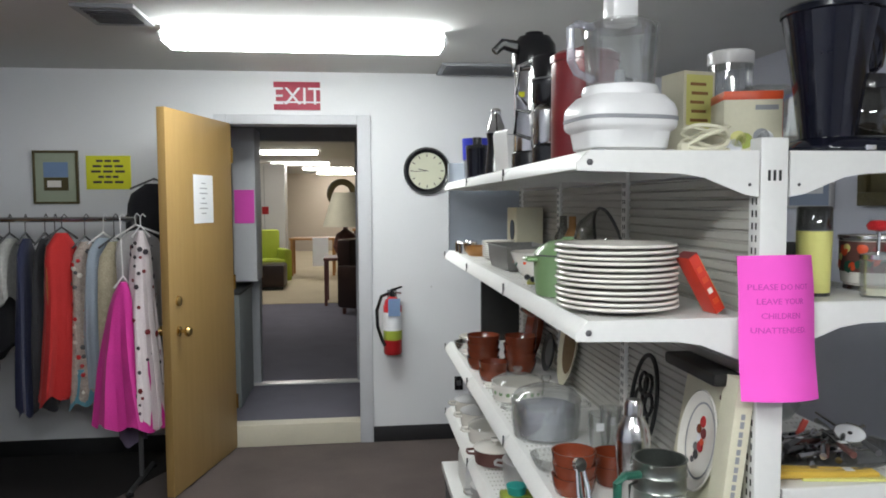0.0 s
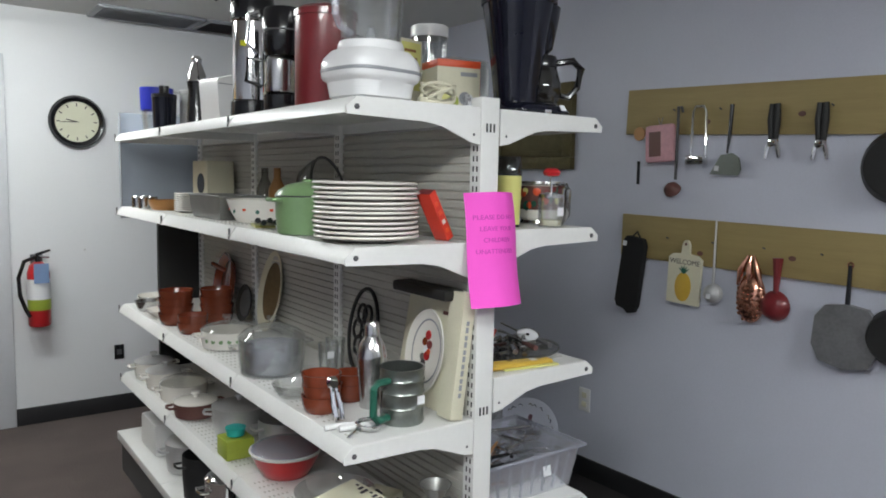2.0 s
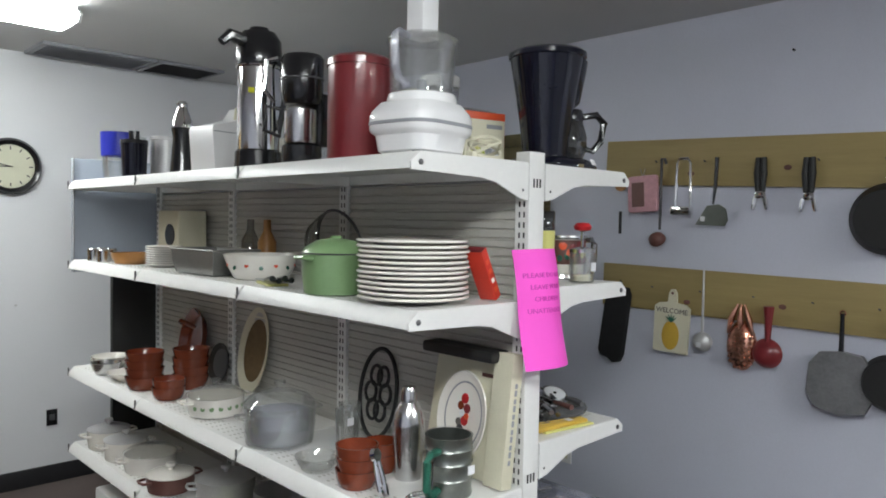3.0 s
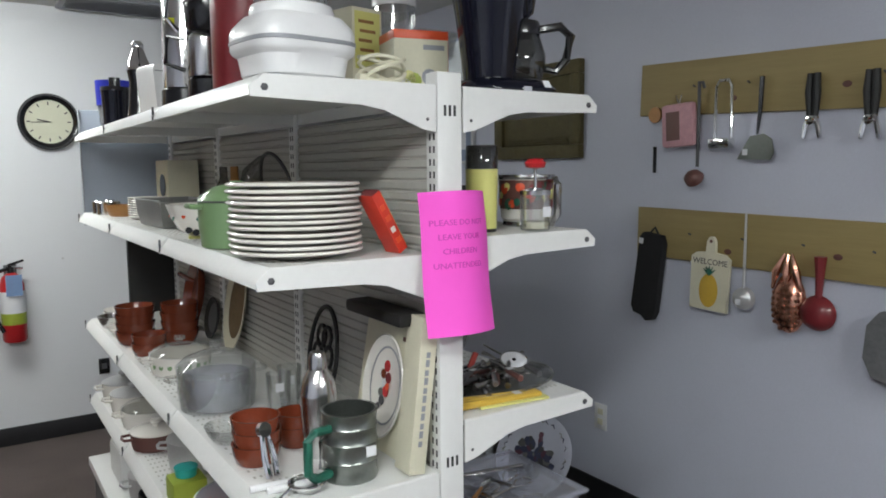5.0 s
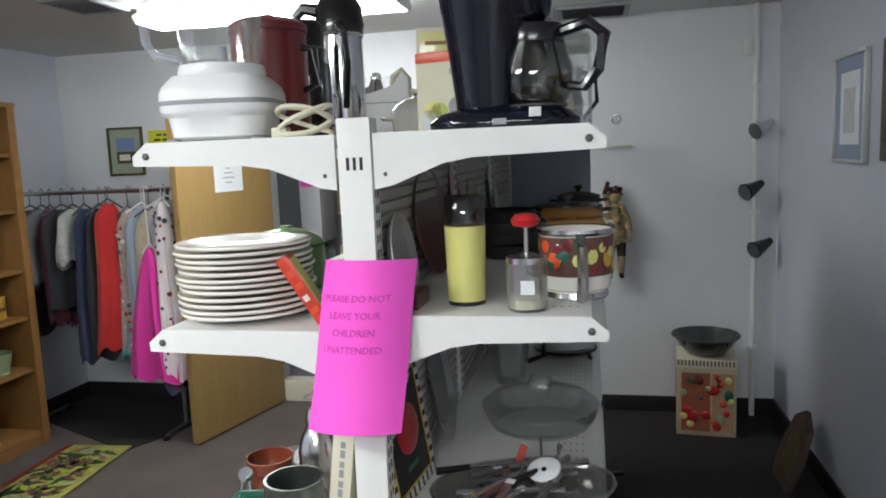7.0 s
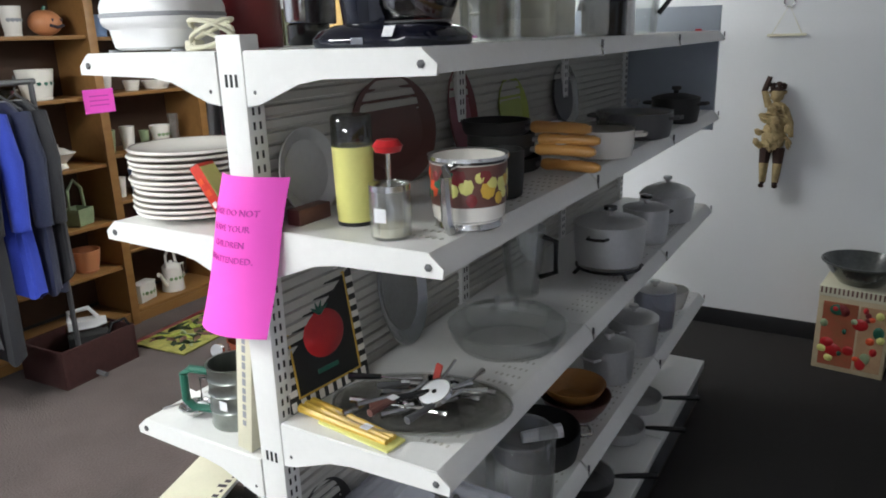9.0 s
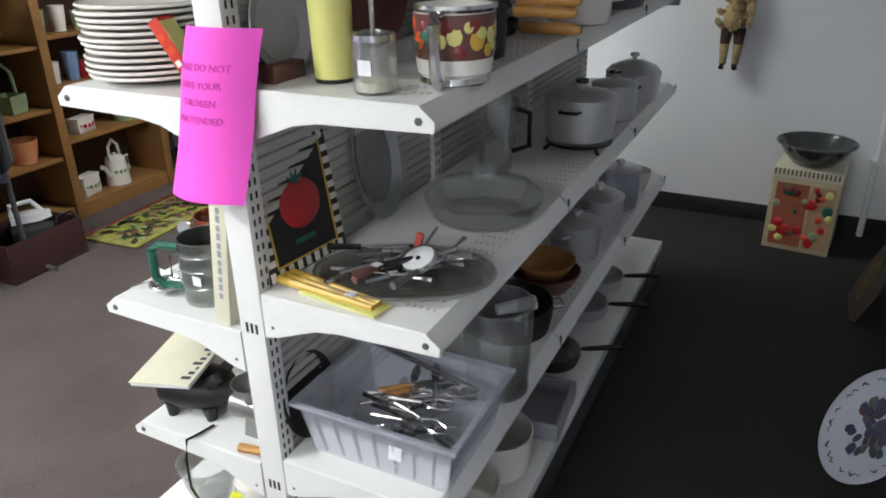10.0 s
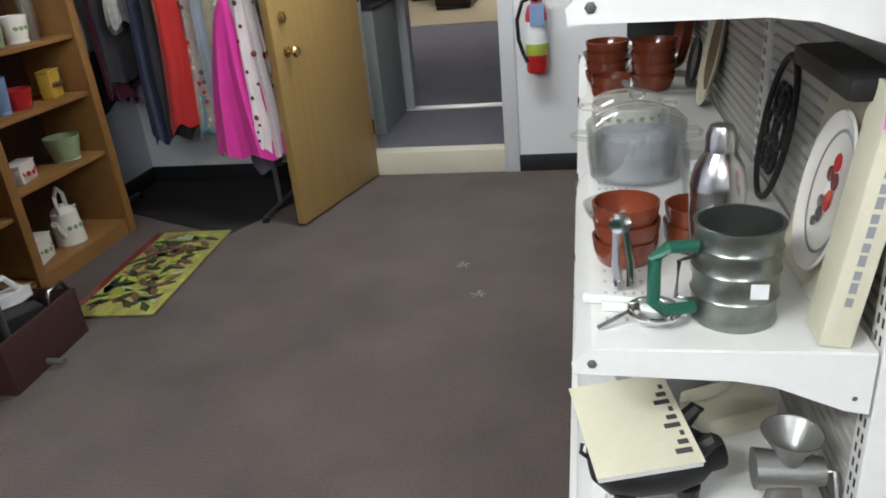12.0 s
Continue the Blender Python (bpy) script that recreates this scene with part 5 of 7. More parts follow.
bm.faces.new(vs[0][::-1])
bm.faces.new(vs[-1])
part("tub", bm, M_FROST, o)
part("rim", T([(-0.194, -0.157, 0.134), (0.194, -0.157, 0.134), (0.194, 0.157, 0.134), (-0.194, 0.157, 0.134)], 0.005, closed=True), M_FROST, o, "rolled cloudy rim")
for k in range(7):
    part("rib", T([(-0.13 + k * 0.043, -0.1275, 0.012), (-0.145 + k * 0.048, -0.1455, 0.122)], 0.003, seg=6), M_FROST, o)
for sx in (-1, 1):
    part("grip", B(sx * 0.192, -0.05, 0.116, sx * 0.202, 0.05, 0.13, bev=0.003), M_FROST, o)
tag(o, 0.05, -0.14, 0.075, 81, s=0.03)
random.seed(21)
for k in range(26):
    a, xx, yy, zz = random.uniform(-35, 35) + (90 if k % 4 == 0 else 0), random.uniform(-0.09, 0.08), random.uniform(-0.07, 0.07), 0.02 + 0.0042 * k
    g = thing("loose_cutlery", at(1.425, 1.87, ZR4) @ pose(xx, yy, zz, random.uniform(-4, 4), random.uniform(-5, 5), a), "loose steel cutlery piece in the tub", "cutlery", "cutlery in the plastic tub")
    part("handle", T([(-0.075, 0, 0), (0.0, 0, 0.003)], [0.006, 0.004]), (M_STEEL, M_BLACK, M_STEEL, M_WOOD, M_STEEL)[k % 5], g)
    if k % 3 == 1:
        part("whisk_wire", T([(0.0, 0, 0.003), (0.03, 0.018, 0.006), (0.065, 0.014, 0.006), (0.072, 0, 0.004), (0.065, -0.014, 0.006), (0.03, -0.018, 0.006), (0.0, 0, 0.003)], 0.002), M_CHROME, g)
    else:
        part("blade", lathe(bmesh.new(), [(0, 0), (1, 0.1), (0, 0.2)], seg=12, m=pose(0.04, 0, 0.003) @ Matrix.Diagonal((0.036, 0.011, 0.015, 1))), M_STEEL, g)
o = thing("rolling_pin", at(1.43, 1.955, ZR4 + 0.132, -14), "slim metal rolling pin across the tub", "utensil")
part("rod", T([(-0.16, 0, 0.006), (0.15, 0, 0.006)], 0.006), M_STEEL, o)
standing_plate("dark_dish", 1.222, 1.8, ZR4, 0.09, 0.1, M_MATTEBLACK, M_MATTEBLACK, "round black pan lid on edge", 9, 1, "lid")
o = thing("glass_canister", at(1.535, 2.13, ZR4), "large clear glass canister", "jar")
part("body", L(vessel(0.075, 0.085, 0.24, 0.004)), M_GLASS, o)
part("rim", L([(0.0855, 0.234), (0.089, 0.238), (0.0855, 0.244), (0.08, 0.241)], seg=36), M_GLASS, o)
part("foot", L([(0, 0.0005), (0.07, 0.0005), (0.078, 0.006), (0.07, 0.012), (0, 0.012)], seg=36), M_GLASS, o)
tagged(o, "large tall clear glass canister")
pot("wok", 1.45, 2.42, ZR4, 0.125, 0.085, M_MATTEBLACK, None, "dark green-black wok pan with wire handles", 30, hmat=M_STEEL)
o = thing("white_scoop", at(1.5, 2.36, ZR4 + 0.09, 40), "white plastic scoop lying on the wok", "scoop")
part("body", T([(-0.06, 0, 0.012), (0.05, 0, 0.02)], [0.016, 0.02]), M_WPLASTIC, o)
bowl("wooden_bowl", 1.47, 2.68, ZR4, 0.07, 0.11, 0.07, M_BROWN, "dark brown turned wooden bowl", "bowl")
bowl("wooden_bowl", 1.46, 2.69, ZR4 + 0.04, 0.06, 0.1, 0.06, M_WOOD, "brown turned wooden bowl in another", "bowl")
pot("grey_pot", 1.48, 2.97, ZR4, 0.085, 0.12, M_ALU, M_ALU, "dull grey lidded aluminium pot", 70, liddome=0.02)
pot("grey_pot", 1.49, 3.22, ZR4, 0.09, 0.13, M_ALU, M_ALU, "dull grey lidded aluminium pot", 70, liddome=0.025)
pot("grey_pot", 1.5, 3.48, ZR4, 0.08, 0.16, M_FROST, M_ALU, "cloudy plastic jar with a metal lid", 70, handles=0, liddome=0.01)
bowl("enamel_bowl", 1.5, 3.72, ZR4, 0.06, 0.08, 0.08, M_CREAM, "small white enamel bowl", "bowl")
bowl("white_crock", 1.5, 1.98, Z5, 0.08, 0.1, 0.13, M_CREAM, "white stoneware crock bowl", "crock")
bowl("white_crock", 1.5, 2.22, Z5, 0.09, 0.1, 0.12, M_CREAM, "white stoneware crock bowl", "crock")
o = thing("toaster_oven", at(1.42, 1.78, Z5), "grey toaster with a black lever", "toaster")
part("body", B(-0.12, -0.08, 0.01, 0.08, 0.08, 0.17, bev=0.025), M_ALU, o)
part("lever", B(0.08, -0.02, 0.1, 0.1, 0.02, 0.115, bev=0.004), M_BLACK, o)
o = thing("wooden_tray", at(1.52, 2.48, Z5, 4), "shallow grey-brown wooden tray", "tray")
bm = bmesh.new()
bx(bm, -0.08, -0.12, 0, 0.1, 0.12, 0.008)
for b in ((-0.08, -0.12, 0.1, -0.108), (-0.08, 0.108, 0.1, 0.12), (-0.08, -0.108, -0.068, 0.108), (0.088, -0.108, 0.1, 0.108)):
    bx(bm, b[0], b[1], 0.008, b[2], b[3], 0.06, 0.003)
part("body", bm, M_GREY, o)
for yy, rz in ((2.78, 25), (3.15, 15), (3.4, 20)):
    pot("frying_pan", 1.47, yy, Z5, 0.1, 0.05, M_MATTEBLACK if yy < 3 else M_ALU, M_GLASS if yy < 3 else None, "frying pan with a black handle jutting out", rz, 0, M_BLACK, 0.14, "pan")
o = thing("black_roaster", at(1.36, 2.3, Z5), "black oval roaster box", "roaster")
tagged(o, "black oval enamel roaster with handles")
part("body", L(vessel(0.09, 0.1, 0.08), sy=1.2), M_MATTEBLACK, o)
part("handle", T([(0.1, -0.03, 0.07), (0.13, 0, 0.075), (0.1, 0.03, 0.07)], 0.006), M_MATTEBLACK, o)

# far end of the shelving
o = thing("grey_end_panel", at(1.185, GY + 3 * SEC + 0.012, 1.24), "blue-grey sheet metal end panel with a red label", "panel")
part("sheet", B(-0.395, 0, 0, 0.395, 0.02, 0.5, bev=0.003), mat("blue_grey_metal", (0.33, 0.37, 0.43), 0.4, var=0.06), o)
part("label", B(0.3, -0.0015, 0.37, 0.325, -0.0005, 0.41), M_RED, o)
part("edge_fold", B(-0.395, -0.012, 0.0, -0.39, 0, 0.5), M_GREY, o)
o = thing("black_end_panel", at(1.06, GY + 3 * SEC + 0.012, 0.2), "tall black board behind the shelving end", "panel")
part("sheet", B(-0.1, 0, 0, 0.1, 0.02, 1.04, bev=0.003), M_MATTEBLACK, o)
part("edge_fold", B(-0.1, 0.02, 0, -0.095, 0.03, 1.04), M_DGREY, o)

# ---- pink notice on the upright ----
def pink_sheet(v):
    """u across (-1..1), w down (0..1): the sheet bulges and curls away at the foot."""
    u, w = v
    return Vector((1.2 + u * 0.0835 - 0.024 * w, 1.66 - 0.058 * w + 0.045 * u * u * (1 - 0.3 * w) - 0.003 * math.sin(w * 7), 1.427 - 0.288 * w - 0.004 * u * u))


o = thing("notice", Matrix(), "hot pink paper notice taped to the upright, curling", "notice")
bm = bmesh.new()
NU, NW = 14, 16
g = [[bm.verts.new(pink_sheet((-1 + 2 * i / NU, j / NW)) + Vector((0, d, 0))) for i in range(NU + 1)] for d in (0, 0.0006) for j in range(NW + 1)]
for side in (0, 1):
    for j in range(NW):
        for i in range(NU):
            q = (g[side * (NW + 1) + j][i], g[side * (NW + 1) + j][i + 1], g[side * (NW + 1) + j + 1][i + 1], g[side * (NW + 1) + j + 1][i])
            bm.faces.new(q if side == 0 else q[::-1])
part("sheet", bm, M_PINK, o)
for k, words in enumerate(("PLEASE DO NOT", "LEAVE YOUR", "CHILDREN", "UNATTENDED.")):
    w0 = 0.24 + k * 0.1
    letters(words, 0.0165, Matrix(), M_PINKINK, o, bend=lambda c: pink_sheet((c.x / 0.0835 - 0.12, w0 - c.y / 0.288)) + Vector((0, -0.0008 - c.z, 0)))

# ---- right wall ----
XB = XR - 0.019


def plank(y0, y1, z0, z1, tilt):
    o = thing("hook_board", pose(XR, (y0 + y1) / 2, z0, tilt, 0, 0), "rough pine board with hooks, screwed to the wall", "board", "hook boards")
    part("board", B(-0.019, -(y1 - y0) / 2, 0, -0.0005, (y1 - y0) / 2, z1 - z0, bev=0.003), M_BOARD, o)
    for yy in (-0.86, -0.28, 0.31, 0.7):
        part("knot", L([(0, 0), (0.01, 0), (0.008, 0.0006), (0, 0.0008)], seg=14, m=pose(-0.019, yy, 0.05 + 0.07 * abs(math.sin(9 * yy)), 0, -90), sy=1.5), M_BROWN, o)
    for k in range(9):
        part("nail", T([(-0.019, -0.9 + k * 0.22, 0.1), (-0.032, -0.9 + k * 0.22, 0.104)], 0.003), M_DGREY, o)
    return o


plank(0.2, 2.43, 1.633, 1.829, 2.0)
plank(0.2, 2.43, 1.109, 1.299, 0.8)


def hang(name, y, z, label, category="utensil", tilt=0.0):
    """A thing hung on the wall by its top at z; local x runs towards +y, local y up, z into the room."""
    return thing(name, pose(XB - 0.012, y, z) @ Matrix(((0, 0, -1, 0), (-1, 0, 0, 0), (0, 1, 0, 0), (0, 0, 0, 1))) @ pose(0, 0, 0, 0, 0, tilt), label, category)


o = hang("potholder_pan", 2.225, 1.725, "pink patterned mini pan with dark print", "pan", 3)
part("body", bx(bmesh.new(), -0.07, -0.18, 0, 0.075, -0.02, 0.03, 0.025), mat("pink_print", (0.6, 0.33, 0.36), 0.5, var=0.2, scale=60), o)
part("print_panel", B(-0.045, -0.155, 0.0302, 0.015, -0.05, 0.031), M_BROWN, o)
part("loop", T([(0, -0.025, 0.01), (-0.012, 0.01, 0.01), (0.012, 0.01, 0.01), (0, -0.025, 0.01)], 0.002), M_STEEL, o)
o = hang("peeler", 2.335, 1.70, "small dark round strainer with a black handle", "strainer")
part("handle", T([(0, -0.15, 0.006), (0, -0.25, 0.006)], 0.007), M_BLACK, o)
part("cup", L([(0, 0), (0.03, 0.005), (0.03, 0.012), (0, 0.012)], m=Matrix.Translation((0, -0.03, 0))), M_WOOD, o)
o = hang("ladle", 2.125, 1.772, "long-handled ladle with a dark bowl", "ladle", 0)
part("handle", T([(0.01, -0.02, 0.01), (0.01, 0.0, 0.02), (-0.005, 0.002, 0.02), (-0.01, -0.06, 0.012), (-0.012, -0.3, 0.01)], 0.006), M_DGREY, o)
part("bowl", L([(0.034, 0), (0.03, 0.02), (0.015, 0.035), (0, 0.038), (0, 0.034), (0.013, 0.03), (0.027, 0.018), (0.031, 0)], m=pose(-0.018, -0.345, 0.014, -35), sx=1.1), M_BROWN, o)
o = hang("potato_masher", 2.033, 1.77, "chrome looped potato masher on a nail", "masher")
part("frame", T([(-0.034, -0.2, 0.01), (-0.03, -0.02, 0.01), (-0.018, 0, 0.01), (0.018, 0, 0.01), (0.03, -0.02, 0.01), (0.034, -0.2, 0.01)], 0.006), M_CHROME, o)
part("plate", bx(bmesh.new(), -0.042, -0.235, 0, 0.042, -0.2, 0.04, 0.006), M_CHROME, o)
o = hang("spatula", 1.89, 1.768, "black-handled spatula with a dull metal blade", "spatula", -2)
part("handle", T([(0, 0, 0.01), (0, -0.11, 0.01), (-0.004, -0.19, 0.012)], [0.009, 0.008, 0.004]), M_BLACK, o)
part("blade", prism(bmesh.new(), [(-0.075, -0.275), (0.05, -0.275), (0.062, -0.25), (0.05, -0.205), (0.02, -0.188), (-0.03, -0.196)], 0.01, 0.013), M_TIN, o)
tag(o, -0.045, -0.25, 0.0135, 0)
for yy, zz in ((1.713, 1.758), (1.536, 1.75)):
    o = hang("can_opener", yy, zz, "black-gripped can opener with chrome jaws", "can opener")
    for s in (-1, 1):
        part("grip", T([(s * 0.01, 0, 0.012), (s * 0.013, -0.06, 0.014), (s * 0.009, -0.13, 0.012)], [0.011, 0.013, 0.01]), M_MATTEBLACK, o)
        part("jaw", T([(s * 0.009, -0.13, 0.012), (s * 0.02, -0.165, 0.012), (s * 0.026, -0.2, 0.012)], [0.008, 0.01, 0.007]), M_CHROME, o)
    part("wheel", L([(0, 0), (0.014, 0), (0.014, 0.02), (0, 0.022)], m=Matrix.Translation((0, -0.145, 0.008))), M_CHROME, o)


def wall_pan(y, z, r, material, hlen, label, hmat):
    o = hang("frying_pan", y, z, label, "pan")
    part("handle", T([(0, 0, 0.012), (0, -hlen * 0.5, 0.014), (0, -hlen - 0.01, 0.018)], [0.008, 0.01, 0.008]), hmat, o)
    part("body", L([(0, 0.045), (r * 0.8, 0.045), (r, 0.004), (r, 0), (r - 0.004, 0), (r * 0.78, 0.04), (0, 0.04)], seg=40, m=Matrix.Translation((0, -hlen - r, 0))), material, o)
    part("hanging_ring", T([(0.009 * math.cos(a), 0.009 * math.sin(a), 0.01) for a in (i * math.pi / 6 for i in range(12))], 0.003, closed=True), M_STEEL, o)
    return o


wall_pan(1.275, 1.70, 0.125, M_MATTEBLACK, 0.05, "black frying pan hung by its handle", M_STEEL)
o = hang("griddle", 1.405, 1.187, "square dull grey griddle pan with a black handle", "griddle")
part("handle", T([(0, 0, 0.012), (0, -0.14, 0.014)], [0.007, 0.009]), M_BLACK, o)
part("body", prism(bmesh.new(), [(-0.112, -0.29), (-0.085, -0.345), (0, -0.365), (0.085, -0.345), (0.112, -0.29), (0.105, -0.19), (0.07, -0.145), (0, -0.135), (-0.07, -0.145), (-0.105, -0.19)], 0.002, 0.026), mat("scoured_grey_metal", (0.3, 0.3, 0.31), 0.42, 0.6, var=0.3, scale=14, fine=90), o)
part("hanging_ring", T([(0.009 * math.cos(a), 0.009 * math.sin(a), 0.01) for a in (i * math.pi / 6 for i in range(12))], 0.003, closed=True), M_COPPER, o)
wall_pan(1.245, 1.19, 0.1, M_MATTEBLACK, 0.13, "small black frying pan with a price sticker", M_BLACK)
wall_pan(1.0, 1.18, 0.11, M_DGREY, 0.13, "dark grey frying pan hung by its handle", M_BLACK)
o = hang("oven_mitt", 2.325, 1.215, "long black quilted oven mitt", "oven mitt", -7)
part("body", prism(bmesh.new(), [(-0.055, -0.02), (-0.04, 0.0), (0.045, 0.0), (0.06, -0.03), (0.062, -0.3), (0.05, -0.335), (0.02, -0.345), (-0.005, -0.33), (-0.045, -0.325), (-0.06, -0.3)], 0, 0.028), mat("black_quilt", (0.014, 0.014, 0.015), 0.9, var=0.3, scale=40, bump=1.0), o)
part("loop", T([(-0.02, 0, 0.01), (0, 0.025, 0.01), (0.02, 0, 0.01)], 0.004), M_MATTEBLACK, o)
tag(o, -0.045, -0.035, 0.029, 0, s=0.022)
o = hang("welcome_board", 2.065, 1.215, "cream wooden cutting board painted with a pineapple", "cutting board", -2)
part("board", prism(bmesh.new(), [(-0.078, -0.262), (0.078, -0.262), (0.08, -0.07), (0.06, -0.055), (0.02, -0.05), (0.017, -0.01), (0.008, 0.006), (-0.008, 0.006), (-0.017, -0.01), (-0.02, -0.05), (-0.06, -0.055), (-0.08, -0.07)], 0, 0.013), M_IVORY, o)
part("hole", L([(0, 0), (0.006, 0), (0.006, 0.0012), (0, 0.0012)], seg=12, m=Matrix.Translation((0, -0.01, 0.0132))), M_BROWN, o)
letters("WELCOME", 0.03, Matrix.Translation((0, -0.095, 0.0134)), M_INK, o)
part("pineapple", lathe(bmesh.new(), [(0, 0), (1, 0.001), (0.9, 0.0025), (0, 0.003)], seg=18, m=Matrix.Translation((0, -0.19, 0.0132)) @ Matrix.Diagonal((0.04, 0.062, 1, 1))), M_YWOOD, o)
for a in (-55, -28, 0, 28, 55):
    part("leaf", T([(0, -0.13, 0.0145), (0.03 * math.sin(radians(a)), -0.13 + 0.032 * math.cos(radians(a)), 0.0145)], [0.006, 0.001]), M_DGREEN, o)
o = hang("ladle", 1.93, 1.312, "long grey steel ladle", "ladle")
tagged(o, "long dull grey steel ladle")
part("handle", T([(0, 0, 0.012), (0, -0.27, 0.012)], [0.004, 0.006]), M_ALU, o)
part("bowl", L([(0.04, 0), (0.036, 0.02), (0.018, 0.034), (0, 0.036), (0, 0.032), (0.036, 0)], m=Matrix.Translation((0.002, -0.295, 0.006))), M_ALU, o)
tag(o, 0.0, -0.305, 0.043, 0)
o = hang("copper_mould", 1.77, 1.187, "copper corn-shaped jelly mould", "mould")
tagged(o, "shiny copper corn-shaped jelly mould")
part("shell", lathe(bmesh.new(), [(1, 0), (0.95, 0.3), (0.7, 0.75), (0.3, 0.97), (0, 1)], seg=24, m=Matrix.Translation((0, -0.165, 0)) @ Matrix.Diagonal((0.06, 0.1, 0.035, 1))), M_COPPER, o)
for i in range(7):
    for j in range(5):
        u, v = (j - 2) * 0.02, -0.25 + i * 0.02
        rr = 1 - (u / 0.06) ** 2 - ((v + 0.165) / 0.1) ** 2
        if rr > 0.08:
            part("kernel", L([(0.0085, -0.004), (0.007, 0.003), (0, 0.006)], seg=8, m=Matrix.Translation((u, v, 0.034 * math.sqrt(rr)))), M_COPPER, o)
for s in (-1, 0, 1):
    part("husk", T([(s * 0.012, 0.0, 0.014), (s * 0.035, -0.06, 0.024), (s * 0.05, -0.12, 0.018)], [0.004, 0.014, 0.004]), M_COPPER, o)
o = hang("red_strainer", 1.665, 1.187, "red plastic strainer spoon", "strainer")
tagged(o, "deep red plastic strainer spoon")
part("handle", T([(0, 0, 0.012), (0, -0.06, 0.012), (0, -0.14, 0.014)], [0.02, 0.014, 0.01]), M_MAROON, o)
part("bowl", L([(0.058, 0), (0.05, 0.02), (0.025, 0.035), (0, 0.037), (0, 0.033), (0.054, 0)], m=Matrix.Translation((-0.004, -0.182, 0.004))), M_MAROON, o)


def framed(name, y0, y1, z0, z1, wallx, frame_m, inner_m, label, border=0.035, depth=0.025):
    o = thing(name, Matrix.Translation((wallx, (y0 + y1) / 2, z0)), label, "picture")
    w, h = (y1 - y0) / 2, z1 - z0
    for b in ((-w, 0, w, border), (-w, h - border, w, h), (-w, border, -w + border, h - border), (w - border, border, w, h - border)):
        part("frame", B(-depth, b[0], b[1], -0.001, b[2], b[3], bev=0.004), frame_m, o)
    part("picture", B(-depth * 0.5, -w + border, border, -0.002, w - border, h - border), inner_m, o)
    return o, w, h


o, w, h = framed("relief_picture", 2.755, 3.35, 1.515, 1.94, XR, M_OLIVE, M_OLIVE, "dark bronzed relief picture in a moulded frame", 0.06, 0.035)
for k in range(3):
    part("inner_moulding", B(-0.03 + 0.003 * k, -w + 0.07 + 0.012 * k, 0.068 + 0.012 * k, -0.018, w - 0.07 - 0.012 * k, 0.072 + 0.012 * k), M_OLIVE, o)
o, w, h = framed("sketch_picture", 3.55, 3.92, 1.5, 1.94, XR, M_ALU, M_MOUNT, "framed line drawing with a blue mount", 0.015, 0.025)
part("sheet", B(-0.0145, -w + 0.075, 0.075, -0.0128, w - 0.075, h - 0.075), M_PAPER, o)
for k in range(7):
    part("sketch_line", T([(-0.0152, -0.06 + 0.02 * k, 0.12), (-0.0152, -0.05 + 0.018 * k, 0.2 + 0.02 * (k % 3)), (-0.0152, -0.06 + 0.02 * k, 0.3)], 0.0012, seg=5), M_GREY, o)
o = thing("wall_outlet", Matrix.Translation((XR, 2.63, 0.33)), "white plastic wall outlet plate", "outlet")
part("plate", B(-0.006, -0.036, 0, -0.0005, 0.036, 0.115, bev=0.003), M_WPLASTIC, o)
for zz in (0.035, 0.08):
    part("socket", B(-0.0075, -0.015, zz - 0.013, -0.006, 0.015, zz + 0.013, bev=0.001), M_IVORY, o)
o = thing("hook_screw", Matrix.Translation((XR, 1.62, 2.16)), "small dark screw in the painted wall", "screw")
part("shank", T([(0, 0, 0), (-0.012, 0, 0)], 0.005), M_BLACK, o)

# leaning on the right wall
o = thing("china_plate", pose(2.36, 2.85, 0.0, 0, 32, 18), "white china platter with dark blue flowers leaning on the wall", "platter")
M_CHINA = mat("bluish_white_china", (0.66, 0.68, 0.78), 0.25, var=0.06, coat=0.3)
M_CHINABLUE = mat("blue_grey_glaze", (0.09, 0.1, 0.17), 0.3, var=0.4, scale=30)
mm = pose(0, 0, 0.19, 0, -90)
part("plate", L([(0, -0.006), (0.11, -0.006), (0.135, 0.004), (0.188, 0.016), (0.192, 0.02), (0.186, 0.021), (0.134, 0.009), (0.11, 0.0), (0, 0.0)], seg=56, m=mm), M_CHINA, o)
rnd9 = random.Random(9)
for k in range(46):
    a, r = rnd9.uniform(0, 360), 0.1 * math.sqrt(rnd9.random())
    part("flower", L([(0, 0.0003), (0.012 + 0.008 * rnd9.random(), 0.0005), (0, 0.0016 + 0.0001 * (k % 5))], seg=7, m=mm @ pose(r * math.cos(radians(a)), r * math.sin(radians(a)), 0, 0, 0, a), sx=1.5), (M_CHINABLUE, M_CHINABLUE, M_DGREY, M_CHINABLUE, M_PEWTER, M_WINE)[k % 6], o)
for k in range(24):
    a = k * 15 + (4 if k % 3 else -2)
    part("rim_sprig", T([mm @ Vector((0.153 * math.cos(radians(a)), 0.153 * math.sin(radians(a)), 0.0145)), mm @ Vector((0.164 * math.cos(radians(a + 5)), 0.164 * math.sin(radians(a + 5)), 0.0168)), mm @ Vector((0.158 * math.cos(radians(a + 9)), 0.158 * math.sin(radians(a + 9)), 0.0156))], [0.002, 0.0045 - 0.002 * (k % 2), 0.0015], seg=6), M_CHINABLUE if k % 3 else M_PEWTER, o)
o = thing("wood_slab_picture", pose(2.44, 4.0, 0.005, 0, 20, 0), "dark wooden slab picture leaning on the wall", "picture")
